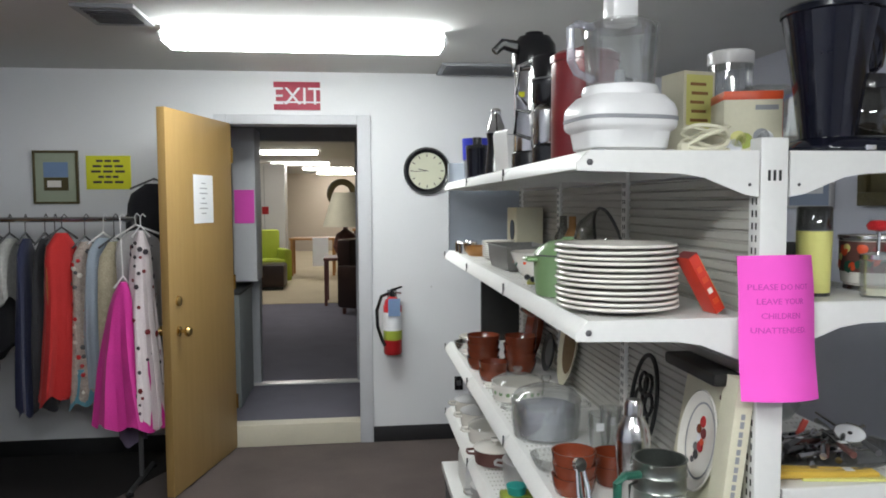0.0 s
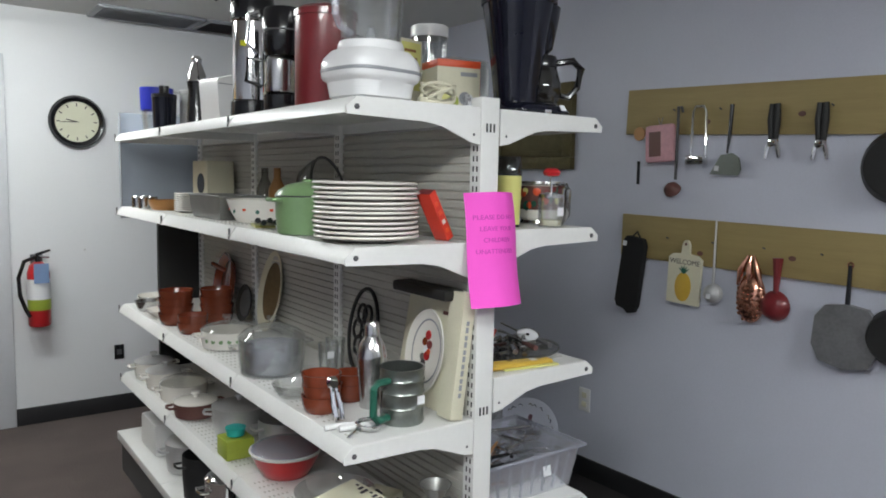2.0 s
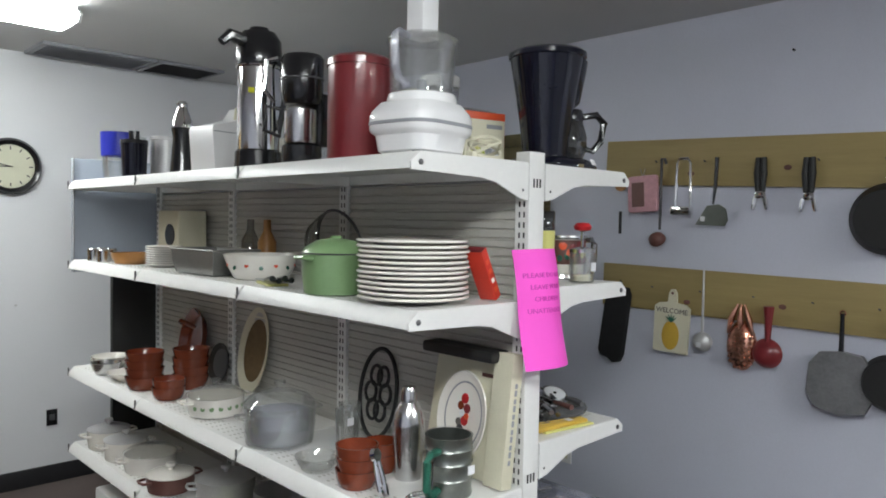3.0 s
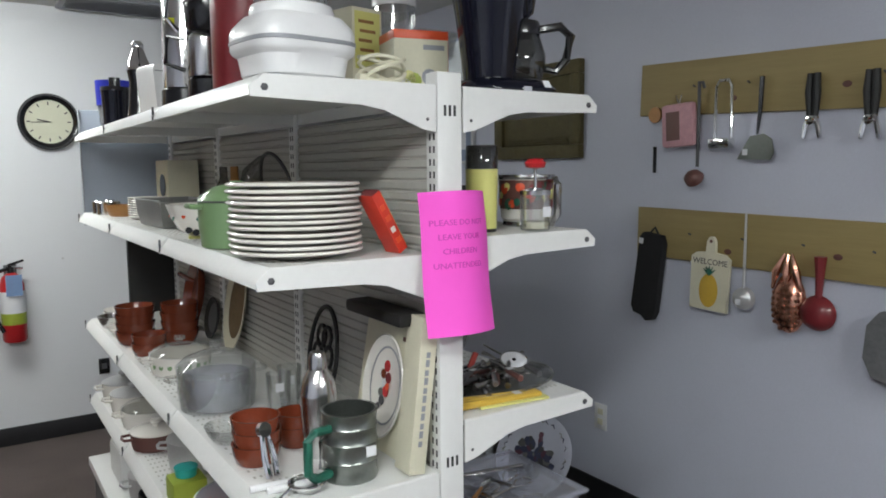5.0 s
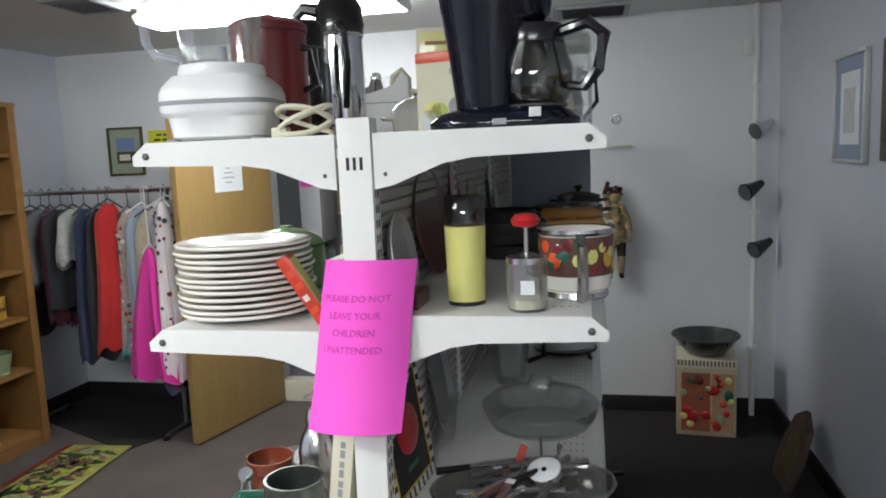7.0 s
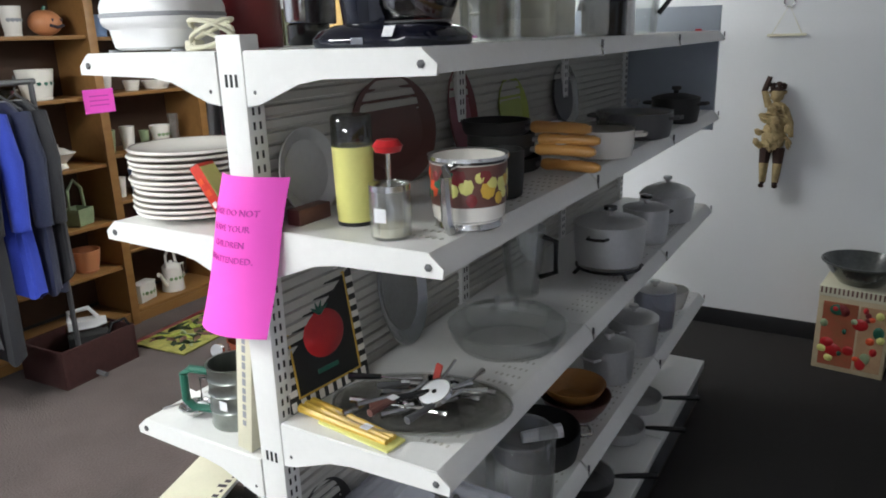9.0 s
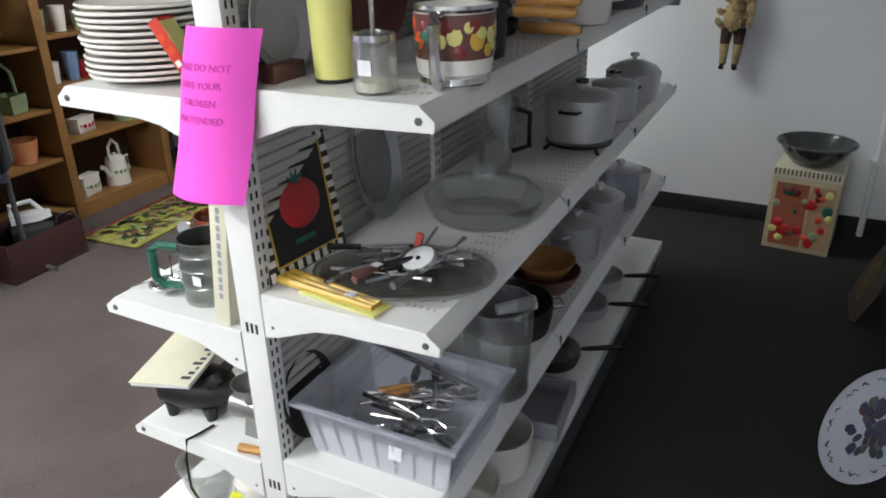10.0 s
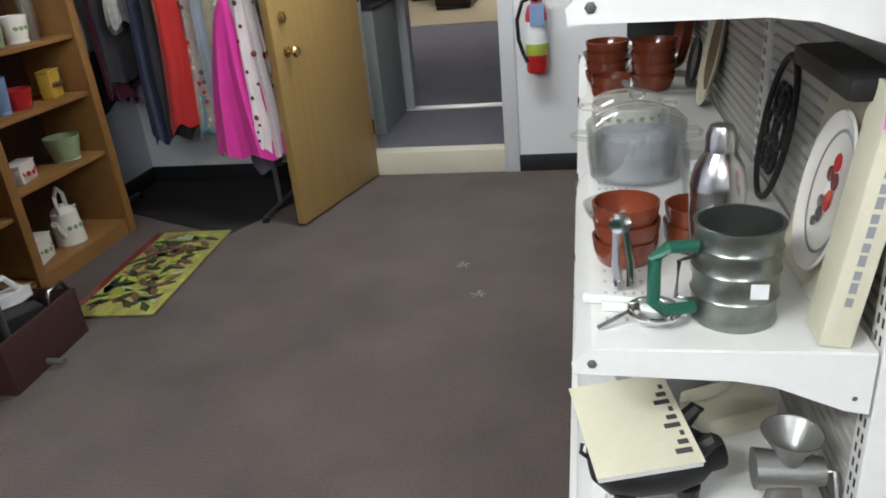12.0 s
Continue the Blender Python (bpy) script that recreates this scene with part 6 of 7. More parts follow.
part("slab", prism(bmesh.new(), [(-0.13, 0), (0.12, 0), (0.16, 0.12), (0.13, 0.3), (0.03, 0.36), (-0.1, 0.3), (-0.15, 0.15)], -0.012, 0.012, YZ), M_SLABWOOD, o)
part("image", prism(bmesh.new(), [(-0.08, 0.06), (0.08, 0.06), (0.09, 0.2), (0.0, 0.27), (-0.09, 0.2)], -0.0135, -0.0122, YZ), M_OLIVE, o)

# ---- door wall ----
o = thing("wall_clock", pose(0.77, YD, 1.743, 90), "round wall clock with a black rim and cream dial", "clock")
part("rim", L([(0.115, 0), (0.148, 0), (0.15, 0.02), (0.138, 0.038), (0.122, 0.03), (0.115, 0.02)], seg=48), M_BLACK, o)
part("dial", L([(0, 0.012), (0.117, 0.012), (0.117, 0.016), (0, 0.016)], seg=40), mat("cream_dial", (0.62, 0.62, 0.48), 0.5, var=0.05), o)
for k in range(12):
    a = radians(k * 30)
    part("hour_mark", B(-0.003, 0.088, 0.0162, 0.003, 0.106, 0.0172, m=pose(0, 0, 0, 0, 0, k * 30)), M_INK, o)
part("hour_pointer", T([(0, 0, 0.018), (-0.055, 0.012, 0.018)], 0.0025), M_INK, o)
part("minute_pointer", T([(0.01, 0, 0.02), (-0.085, -0.004, 0.02)], 0.002), M_INK, o)
o = thing("exit_sign", Matrix.Translation((-0.036, YD, 2.12)), "red sign reading EXIT in white letters", "sign")
part("plate", B(-0.142, -0.012, 0, 0.142, -0.001, 0.172, bev=0.002), mat("exit_red", (0.36, 0.03, 0.06), 0.5, var=0.08), o)
letters("EXIT", 0.15, pose(0, -0.0125, 0.034, 90), M_PAPER, o)
part("stripe", B(-0.142, -0.0138, 0.042, 0.142, -0.0128, 0.052), M_PAPER, o)
o = thing("fire_extinguisher", Matrix.Translation((0.54, YD - 0.075, 0.585)), "red fire extinguisher with a black hose on the wall", "extinguisher")
part("cylinder", L([(0, 0), (0.05, 0), (0.058, 0.012), (0.058, 0.3), (0.045, 0.345), (0.02, 0.365), (0, 0.366)]), M_RED, o)
part("label", L([(0.0585, 0.15), (0.0588, 0.155), (0.0588, 0.265), (0.0585, 0.27)]), M_PAPER, o, "white instruction label")
part("yellow_band", L([(0.0588, 0.095), (0.0594, 0.1), (0.0594, 0.15), (0.0588, 0.155)]), M_LIME, o)
part("tag", B(-0.03, -0.066, 0.25, 0.045, -0.064, 0.36), M_LBLUE, o, "blue inspection tag")
part("valve", L([(0, 0.366), (0.018, 0.366), (0.016, 0.4), (0, 0.4)]), M_BLACK, o)
part("lever", T([(-0.01, 0, 0.405), (0.06, -0.02, 0.43)], [0.009, 0.006]), M_BLACK, o)
part("lever", T([(-0.01, 0, 0.395), (0.055, -0.02, 0.39)], [0.007, 0.006]), M_STEEL, o)
part("hose", T([(-0.015, 0, 0.39), (-0.07, -0.01, 0.37), (-0.1, -0.02, 0.28), (-0.095, -0.02, 0.18), (-0.07, -0.03, 0.1), (-0.05, -0.035, 0.06)], 0.011), M_BLACK, o)
part("bracket", B(-0.03, 0.055, 0.05, 0.03, 0.074, 0.4), M_DGREY, o)


def on_north(name, x0, x1, z0, z1, label, category, body):
    o = thing(name, Matrix.Translation(((x0 + x1) / 2, YD, z0)), label, category)
    part("sheet", B(-(x1 - x0) / 2, -0.006, 0, (x1 - x0) / 2, -0.001, z1 - z0, bev=0.001), body, o)
    return o


o = on_north("yellow_notice", -1.30, -1.04, 1.632, 1.835, "bright yellow paper notice with dark lettering", "notice", M_YPAPER)
for k, w in enumerate((0.07, 0.09, 0.1, 0.06, 0.09)):
    for j in range(3):
        part("text_bar", B(-w + j * w * 0.7, -0.0075, 0.165 - k * 0.032, -w + j * w * 0.7 + w * 0.55, -0.0062, 0.178 - k * 0.032), M_INK, o)
o = thing("landscape_picture", Matrix.Translation((-1.472, YD, 1.545)), "framed landscape print with a pale green mount", "picture")
for b in ((-0.13, 0, 0.13, 0.014), (-0.13, 0.306, 0.13, 0.32), (-0.13, 0.014, -0.116, 0.306), (0.116, 0.014, 0.13, 0.306)):
    part("frame", B(b[0], -0.02, b[1], b[2], -0.001, b[3], bev=0.002), M_OLIVE, o)
part("mount", B(-0.116, -0.01, 0.014, 0.116, -0.002, 0.306), mat("sage_mount", (0.36, 0.4, 0.3), 0.7, var=0.05), o)
part("sky", B(-0.07, -0.012, 0.16, 0.07, -0.0102, 0.25), M_LBLUE, o)
part("ground_band", B(-0.07, -0.012, 0.08, 0.07, -0.0102, 0.158), M_OLIVE, o)
part("house", B(-0.05, -0.0135, 0.1, 0.03, -0.0122, 0.14), M_CREAM, o)

o = thing("wall_outlet", Matrix.Translation((0.97, YD, 0.32)), "small black outlet plate on the white wall", "outlet")
part("plate", B(-0.028, -0.007, 0, 0.028, -0.0005, 0.09, bev=0.003), M_BLACK, o)
part("socket", B(-0.014, -0.011, 0.03, 0.014, -0.007, 0.062, bev=0.002), M_DGREY, o)
o = thing("hook_screw", Matrix.Translation((0.794, YD, 1.0)), "small dull screw in the white wall", "screw")
part("shank", T([(0, 0, 0), (0, -0.012, 0.002)], 0.006), M_ALU, o)
rnd3 = random.Random(3)
for fx, fy in ((0.26, 3.65), (0.36, 3.38)):
    o = thing("lint_tuft", Matrix.Translation((fx, fy, 0.0)), "pale tuft of lint trodden into the carpet", "lint")
    for k in range(9):
        a = rnd3.uniform(0, 6.28)
        part("fibre", T([(0.006 * math.cos(a), 0.006 * math.sin(a), 0.001), (0.022 * math.cos(a + 0.3), 0.022 * math.sin(a + 0.3), 0.003), (0.035 * math.cos(a), 0.035 * math.sin(a), 0.0015)], [0.003, 0.0025, 0.001], seg=5), M_LINT, o)

# small wall plaque, doll, pipes and spotlights
o = thing("hanging_plaque", Matrix.Translation((1.73, YD, 1.60)), "thin white shelf plaque on a cord", "plaque")
part("bar", B(-0.09, -0.02, 0, 0.09, -0.002, 0.012, bev=0.003), M_IVORY, o)
part("cord", T([(-0.07, -0.008, 0.01), (0, -0.01, 0.15), (0.07, -0.008, 0.01)], 0.0018, seg=5), M_IVORY, o)
part("ring", T([(0.025 * math.cos(a), -0.008, 0.165 + 0.025 * math.sin(a)) for a in (i * math.pi / 8 for i in range(16))], 0.005, closed=True), M_STEEL, o)
bm = bmesh.new()
M_DOLL = mat("doll_costume", (0.46, 0.36, 0.18), 0.9, var=0.4, scale=28, fine=160, bump=0.8, tint=(0.06, 0.02, 0.02))
M_DOLL_DARK = mat("doll_dark_cloth", (0.05, 0.025, 0.02), 0.9, var=0.3, scale=40)
rnd = random.Random(6)
for c, s in (((0, 0, 0.47), (0.034, 0.034, 0.042)), ((0, 0, 0.37), (0.045, 0.035, 0.07)), ((0.0, 0, 0.26), (0.06, 0.04, 0.09))):
    bmesh.ops.create_icosphere(bm, subdivisions=2, radius=1, matrix=Matrix.Translation(c) @ Matrix.Diagonal((*s, 1)))
for k in range(70):
    z = rnd.uniform(0.2, 0.43)
    w = 0.035 + 0.055 * (1 - abs(z - 0.27) / 0.16)
    bmesh.ops.create_icosphere(bm, subdivisions=1, radius=1, matrix=Matrix.Translation((rnd.uniform(-w, w), rnd.uniform(-0.045, 0.0), z)) @ pose(0, 0, 0, rnd.uniform(0, 90), rnd.uniform(0, 90), 0) @ Matrix.Diagonal((0.026, 0.008, 0.018, 1)))
for k in range(26):
    bmesh.ops.create_icosphere(bm, subdivisions=1, radius=0.012, matrix=Matrix.Translation((rnd.uniform(-0.035, 0.035), rnd.uniform(-0.02, 0.03), rnd.uniform(0.48, 0.525))))
for x in (-0.03, 0.03):
    tube(bm, [(x, 0, 0.2), (x * 1.1, -0.01, 0.12), (x * 1.0, -0.02, 0.02), (x * 1.1, -0.045, 0.005)], [0.032, 0.024, 0.016, 0.015])
tube(bm, [(-0.035, 0, 0.41), (-0.06, -0.01, 0.49), (-0.04, -0.01, 0.56)], [0.02, 0.016, 0.013])
tube(bm, [(0.04, 0, 0.4), (0.075, -0.02, 0.33), (0.085, -0.03, 0.26)], [0.02, 0.016, 0.013])
ob = part("cloth_doll", bm, M_DOLL)
ob.data.materials.append(M_DOLL_DARK)
for poly in ob.data.polygons:
    if poly.center.z > 0.485 or poly.center.z < 0.07 or (0.1 < poly.center.z < 0.19 and int(poly.center.z * 60) % 2):
        poly.material_index = 1
ob.matrix_basis = pose(1.72, YD - 0.055, 0.845)
tagged(ob, "cloth doll in a patterned costume hung on the wall", "doll")
o = thing("wall_conduit", Matrix.Translation((2.49, YD - 0.03, 0)), "white painted conduit pipe running up the corner", "pipe")
part("pipe", T([(0, 0, 0.0), (0, 0, ZC)], 0.016, seg=12), M_WHITE, o)
for z in (0.4, 1.2, 1.9):
    part("clamp", B(-0.026, -0.02, z, 0.026, 0.029, z + 0.02, bev=0.003), M_WHITE, o)
part("junction_box", B(-0.07, -0.02, 2.08, -0.02, 0.029, 2.17, bev=0.005), M_WHITE, o)
for k, (sx, sz, dx) in enumerate(((0.03, 1.68, -0.02), (-0.05, 1.345, -0.08), (0.04, 1.02, -0.03))):
    o = thing("spotlight", Matrix.Translation((2.49 + (0.03 if k != 1 else -0.02), YD - 0.08, sz)), "unlit clip-on spotlight with a dark face on the conduit", "spotlight", "spotlights on the conduit")
    part("can", T([(0.05, 0, 0.03), (0, -0.02, 0), (-0.05, -0.05, -0.02)], [0.018, 0.035, 0.05], seg=18), M_ALU if k == 0 else M_BLACK, o)
    part("face", L([(0, 0), (0.045, 0), (0.045, 0.004), (0, 0.004)], m=look((-0.052, -0.051, -0.021), (0.0, -0.02, 0.0))), M_DGREY, o)
    part("stem", T([(0.0, 0.0, 0.0), (-0.01, 0.05, 0.01)], 0.008), M_STEEL, o)
o = thing("decorated_box", at(2.2, 4.68, 0, -6), "tall cardboard box printed with red fruit", "box")
part("carton_body", B(-0.155, -0.14, 0, 0.155, 0.14, 0.43, bev=0.004), mat("cream_print_card", (0.55, 0.45, 0.3), 0.6, var=0.25, scale=9), o)
part("cream_edge", B(-0.157, -0.142, 0.385, 0.157, 0.142, 0.432, bev=0.002), M_IVORY, o)
M_FRUIT = mat("printed_fruit", (0.42, 0.06, 0.04), 0.55, var=0.3, scale=11, fine=30, tint=(0.1, 0.12, 0.04))
part("print_panel", B(-0.13, -0.1425, 0.03, 0.02, -0.1405, 0.36), M_FRUIT, o)
part("print_panel", B(0.03, -0.1425, 0.03, 0.14, -0.1405, 0.36), mat("printed_jars", (0.5, 0.36, 0.2), 0.55, var=0.3, scale=14, tint=(0.2, 0.04, 0.03)), o)
part("print_panel", B(-0.1575, -0.12, 0.03, -0.1555, 0.12, 0.36), M_FRUIT, o)
rnd5 = random.Random(5)
for k in range(26):
    fx, fz, fr = rnd5.uniform(-0.12, 0.13), rnd5.uniform(0.05, 0.34), rnd5.uniform(0.014, 0.034)
    part("fruit", L([(fr, 0), (fr * 0.9, 0.002), (fr * 0.4, 0.003 + 0.0002 * k), (0, 0.0034 + 0.0002 * k)], seg=12, m=pose(fx, -0.1427, fz, 90), sx=rnd5.uniform(0.7, 1.2)), (M_RED, M_MAROON, M_DGREEN, M_RED, M_YELLOW, M_LGREEN, M_ORANGE)[k % 7], o)
for k in range(16):
    part("stripe", B(-0.15 + k * 0.019, -0.1432, 0.4, -0.142 + k * 0.019, -0.1422, 0.43), M_BROWN, o)
o = thing("enamel_basin", at(2.2, 4.68, 0.433), "wide dark enamel basin on the printed box", "basin")
part("body", L(vessel(0.1, 0.18, 0.11, 0.003), seg=40), M_BASIN, o)
part("rolled_rim", T([(0.182 * math.cos(a), 0.182 * math.sin(a), 0.11) for a in (i * math.pi / 20 for i in range(40))], 0.005, seg=8, closed=True), M_BASIN, o)

# ---- left side: bookcase with crockery ----
BX = -1.62
case = thing("bookcase", Matrix.Translation((XL + 0.002, 0, 0)), "tall brown wooden bookcase with open shelves", "bookcase")
BD = BX - XL - 0.002
for y in (2.25, 3.36, 4.07):
    part("side_panel", B(0, y, 0, BD, y + 0.03, 1.96, bev=0.003), M_BOOK, case)
    part("face_strip", B(BD, y - 0.012, 0, BD + 0.018, y + 0.042, 1.96, bev=0.003), M_BOOK, case)
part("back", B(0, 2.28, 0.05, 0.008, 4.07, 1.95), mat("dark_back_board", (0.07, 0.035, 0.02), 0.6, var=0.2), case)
part("top", B(0, 2.23, 1.96, BD + 0.02, 4.12, 1.985, bev=0.003), M_BOOK, case)
LEFT_Z, RIGHT_Z = (0.08, 0.38, 0.66, 1.0, 1.38, 1.71), (0.08, 0.46, 0.765, 1.04, 1.385, 1.7)
for (ya, yb), zs in (((2.28, 3.36), LEFT_Z), ((3.39, 4.07), RIGHT_Z)):
    for z in zs:
        part("shelf", B(0.009, ya, z - 0.02, BD - 0.004, yb, z, bev=0.002), M_BOOK, case)
    part("plinth", B(BD - 0.02, ya, 0, BD, yb, 0.058), M_BOOK, case)
CX = BX - 0.12


def crock(name, y, z, r, h, material, label, category, kind="bowl", dot=None):
    o = thing(name, at(CX, y, z, 15), label, category)
    if kind == "can":
        part("body", L([(0, 0), (r, 0), (r * 0.82, h), (0, h)]), material, o)
        part("lid", L([(r * 0.84, h), (r * 0.6, h * 1.12), (0.012, h * 1.16), (0.012, h * 1.24), (0, h * 1.25)]), material, o)
        part("spout", T([(0, -r * 0.8, h * 0.3), (0.006, -r * 1.25, h * 0.5), (0.008, -r * 1.75, h * 0.88), (0.008, -r * 1.95, h * 0.9)], [0.016, 0.013, 0.011, 0.016]), material, o)
        part("handle", T([(0, r * 0.75, h * 0.9), (0.01, r * 1.5, h * 0.95), (0.01, r * 1.55, h * 0.4), (0, r * 0.85, h * 0.25)], 0.009), material, o)
        part("top_handle", T([(0, -r * 0.7, h), (0, -r * 0.6, h * 1.55), (0, 0, h * 1.75), (0, r * 0.6, h * 1.5), (0, r * 0.7, h)], 0.01), material, o)
    elif kind == "basket":
        part("body", L(vessel(r * 0.9, r, h), seg=4, m=pose(0, 0, 0, 0, 0, 45)), material, o)
        part("handle", T([(0, -r * 0.7, h), (0, -r * 0.6, h * 2.1), (0, 0, h * 2.6), (0, r * 0.6, h * 2.1), (0, r * 0.7, h)], 0.009), material, o)
    elif kind == "tureen":
        part("body", L([(0, 0), (r * 0.5, 0), (r * 0.4, h * 0.25), (r, h * 0.75), (r * 0.95, h * 0.78), (0, h * 0.78)]), material, o)
        part("lid", L([(r * 0.8, h * 0.78), (r * 0.4, h), (0.012, h * 1.05), (0.012, h * 1.2), (0, h * 1.22)]), material, o)
    elif kind == "box":
        part("body", B(-r * 0.5, -r, 0, r * 0.5, r, h, bev=0.006), material, o)
        part("rim", B(-r * 0.53, -r * 1.03, h, r * 0.53, r * 1.03, h + 0.01, bev=0.003), material, o)
    elif kind == "ball":
        part("body", lathe(bmesh.new(), [(0, 0)] + [(r * math.sin(radians(a)), r * 0.8 * (1 - math.cos(radians(a)))) for a in range(20, 165, 15)] + [(0, r * 1.58)], seg=20), material, o)
        part("stalk", T([(0, 0, r * 1.5), (0.005, 0.01, r * 1.8)], [0.012, 0.008]), M_DGREEN, o)
        for yy, zz in ((-0.03, 0.95), (0.03, 0.95)):
            part("eye", L([(0, 0), (0.013, 0), (0, 0.006)], seg=3, m=pose(r * 0.96, yy, r * zz, 0, 90)), M_INK, o)
        part("grin", T([(r * 0.9, -0.045, r * 0.62), (r * 0.97, 0, r * 0.5), (r * 0.9, 0.045, r * 0.62)], 0.008), M_INK, o)
    else:
        part("body", L(vessel(r * 0.72, r, h)), material, o)
        part("foot_ring", L([(r * 0.74, 0), (r * 0.78, 0.006), (r * 0.74, 0.014)]), material, o)
    if dot:
        for a in range(-60, 61, 24):
            rr = r * (0.9 if kind != "can" else 0.95)
            part("motif", L([(0, 0), (0.012, 0), (0, 0.004)], seg=7, m=pose(0, 0, h * 0.55, 0, 0, a) @ pose(rr, 0, 0, 0, 85, 0)), dot, o)
    return o


M_PEACH = mat("pumpkin_glaze", (0.62, 0.26, 0.12), 0.4, var=0.1)
crock("watering_can", 3.78, 0.08, 0.074, 0.16, M_CREAM, "white floral ceramic watering can", "watering can", "can", M_GREEN)
crock("planter_box", 3.55, 0.08, 0.075, 0.11, M_CREAM, "white floral rectangular ceramic planter", "planter", "box", M_GREEN)
crock("bowl_planter", 3.92, 0.46, 0.085, 0.12, M_LGREEN, "mottled green ceramic flower pot", "flower pot")
crock("white_planter", 3.6, 0.46, 0.075, 0.08, M_CREAM, "white oval ceramic planter", "planter", "box", M_RED)
tagged(crock("bottle_vase", 3.5, 0.765, 0.035, 0.12, M_CREAM, "slim white ceramic bottle vase", "vase"), "slim white ceramic bottle vase")
crock("red_pot", 3.72, 0.765, 0.07, 0.09, M_RED, "bright red glazed flower pot", "flower pot")
crock("blue_figurine", 3.62, 0.765, 0.045, 0.16, M_LBLUE, "blue and white ceramic pitcher", "pitcher")
crock("birdhouse", 3.96, 0.765, 0.06, 0.12, M_YWOOD, "small yellow wooden birdhouse", "birdhouse", "box", M_BROWN)
for k, (yy, rr, hh) in enumerate(((3.46, 0.05, 0.13), (3.6, 0.045, 0.14), (3.72, 0.03, 0.1), (3.84, 0.065, 0.12), (3.95, 0.035, 0.18))):
    crock("china_cup", yy, 1.04, rr, hh, (M_LGREEN, M_CREAM)[k % 2] if k < 4 else M_GLASS, "small floral china pot", "cup", dot=M_GREEN if k == 3 else None)
for k, (yy, rr, hh) in enumerate(((3.48, 0.06, 0.1), (3.68, 0.05, 0.06), (3.86, 0.09, 0.05))):
    crock("china_cup", yy, 1.385, rr, hh, M_CREAM, "small white china pot", "cup")
for k, (yy, rr) in enumerate(((3.5, 0.07), (3.75, 0.08), (3.95, 0.06))):
    crock("china_cup", yy, 1.7, rr, 0.12, (M_LBLUE, M_CREAM, M_LGREEN)[k], "glazed china pot on the top shelf", "cup")
crock("flower_pot", 3.09, 1.38, 0.095, 0.16, M_CREAM, "white flower pot with a green ivy print", "flower pot", dot=M_DGREEN)
crock("pumpkin", 3.2, 1.71, 0.085, 0.1, M_PEACH, "orange ceramic pumpkin with a carved grin", "pumpkin", "ball")
crock("heart_jug", 3.02, 1.71, 0.055, 0.15, M_CREAM, "white jug with a heart relief", "jug", dot=M_GREY)
crock("tureen", 3.14, 1.0, 0.095, 0.11, M_CREAM, "white footed tureen with a lid", "tureen", "tureen")
crock("napkin_holder", 2.95, 1.0, 0.05, 0.17, M_CREAM, "white ceramic napkin holder", "holder", "box")
crock("green_basket", 3.2, 0.66, 0.085, 0.1, M_LGREEN, "pale green ceramic basket with a handle", "basket", "basket")
crock("orange_pot", 3.2, 0.38, 0.085, 0.13, M_PEACH, "orange clay flower pot", "flower pot")
tagged(crock("clay_pot", 3.02, 0.38, 0.07, 0.11, M_PEACH, "small orange clay flower pot", "flower pot"), "small orange clay flower pot")
crock("glass_bowl", 2.9, 1.38, 0.08, 0.07, M_SMOKE, "smoky glass footed bowl", "bowl")
tagged(crock("plant_pot", 2.72, 1.38, 0.07, 0.2, M_LIME, "bright green leafy pot plant", "plant"), "bright green leafy pot ornament")
o = thing("shelf_notice", Matrix.Translation((BX + 0.022, 3.37, 1.29)), "pink paper notice on the bookcase upright", "notice")
part("sheet", B(0, -0.115, 0, 0.0015, 0.075, 0.13), M_PINK, o)
for k in range(3):
    part("text_bar", B(0.0017, -0.08, 0.09 - k * 0.025, 0.0024, 0.04, 0.096 - k * 0.025), M_PINKINK, o)

# dark floor sheets, rug, basket
def dark_floor_sheet(outline, label):
    o = thing("dark_floor_sheet", Matrix.Translation((0, 0, 0.001)), label, "mat", "dark floor mats")
    part("dark_sheet", prism(bmesh.new(), outline, 0, 0.004), M_DARKFLOOR, o)


# thin near-black sheets that darken the aisle floor and the rail corner
dark_floor_sheet([(1.612, 1.75), (2.605, 1.75), (2.605, 4.905), (1.2, 4.905), (1.2, 3.97), (1.612, 3.97)], "flat black sheet over the aisle floor by the wall")
dark_floor_sheet([(-1.03, 4.0), (-0.63, 4.9), (-1.93, 4.9), (-1.93, 4.42)], "flat black slanted sheet on the floor under the clothes rail")
M_RUG = mat("leafy_rug", (0.34, 0.32, 0.08), 0.95, var=0.5, scale=14, fine=60, bump=0.8, tint=(0.03, 0.03, 0.015))
M_LEAFDARK = mat("dark_leaf_wool", (0.03, 0.05, 0.02), 0.95, var=0.3)
rug = thing("leaf_rug", pose(-1.19, 3.6, 0.006, 0, 0, 4), "small rug woven with green and brown leaves", "rug")
part("rug_base", B(-0.2, -0.44, 0, 0.2, 0.44, 0.009, bev=0.003), M_RUG, rug)
random.seed(8)
for k in range(120):
    a = random.uniform(0, 360)
    part("leaf", prism(bmesh.new(), [(-0.05, 0), (-0.015, 0.02), (0.03, 0.008), (0.055, 0), (0.03, -0.01), (-0.015, -0.02)], 0.0092, 0.0102 + 0.0004 * (k % 4), pose(random.uniform(-0.14, 0.14), random.uniform(-0.38, 0.38), 0, 0, 0, a)), (M_LIME, M_LEAFDARK, M_BROWN, M_LEAFDARK, M_LGREEN, M_LEAFDARK, M_LIME, M_BROWN)[k % 8], rug)
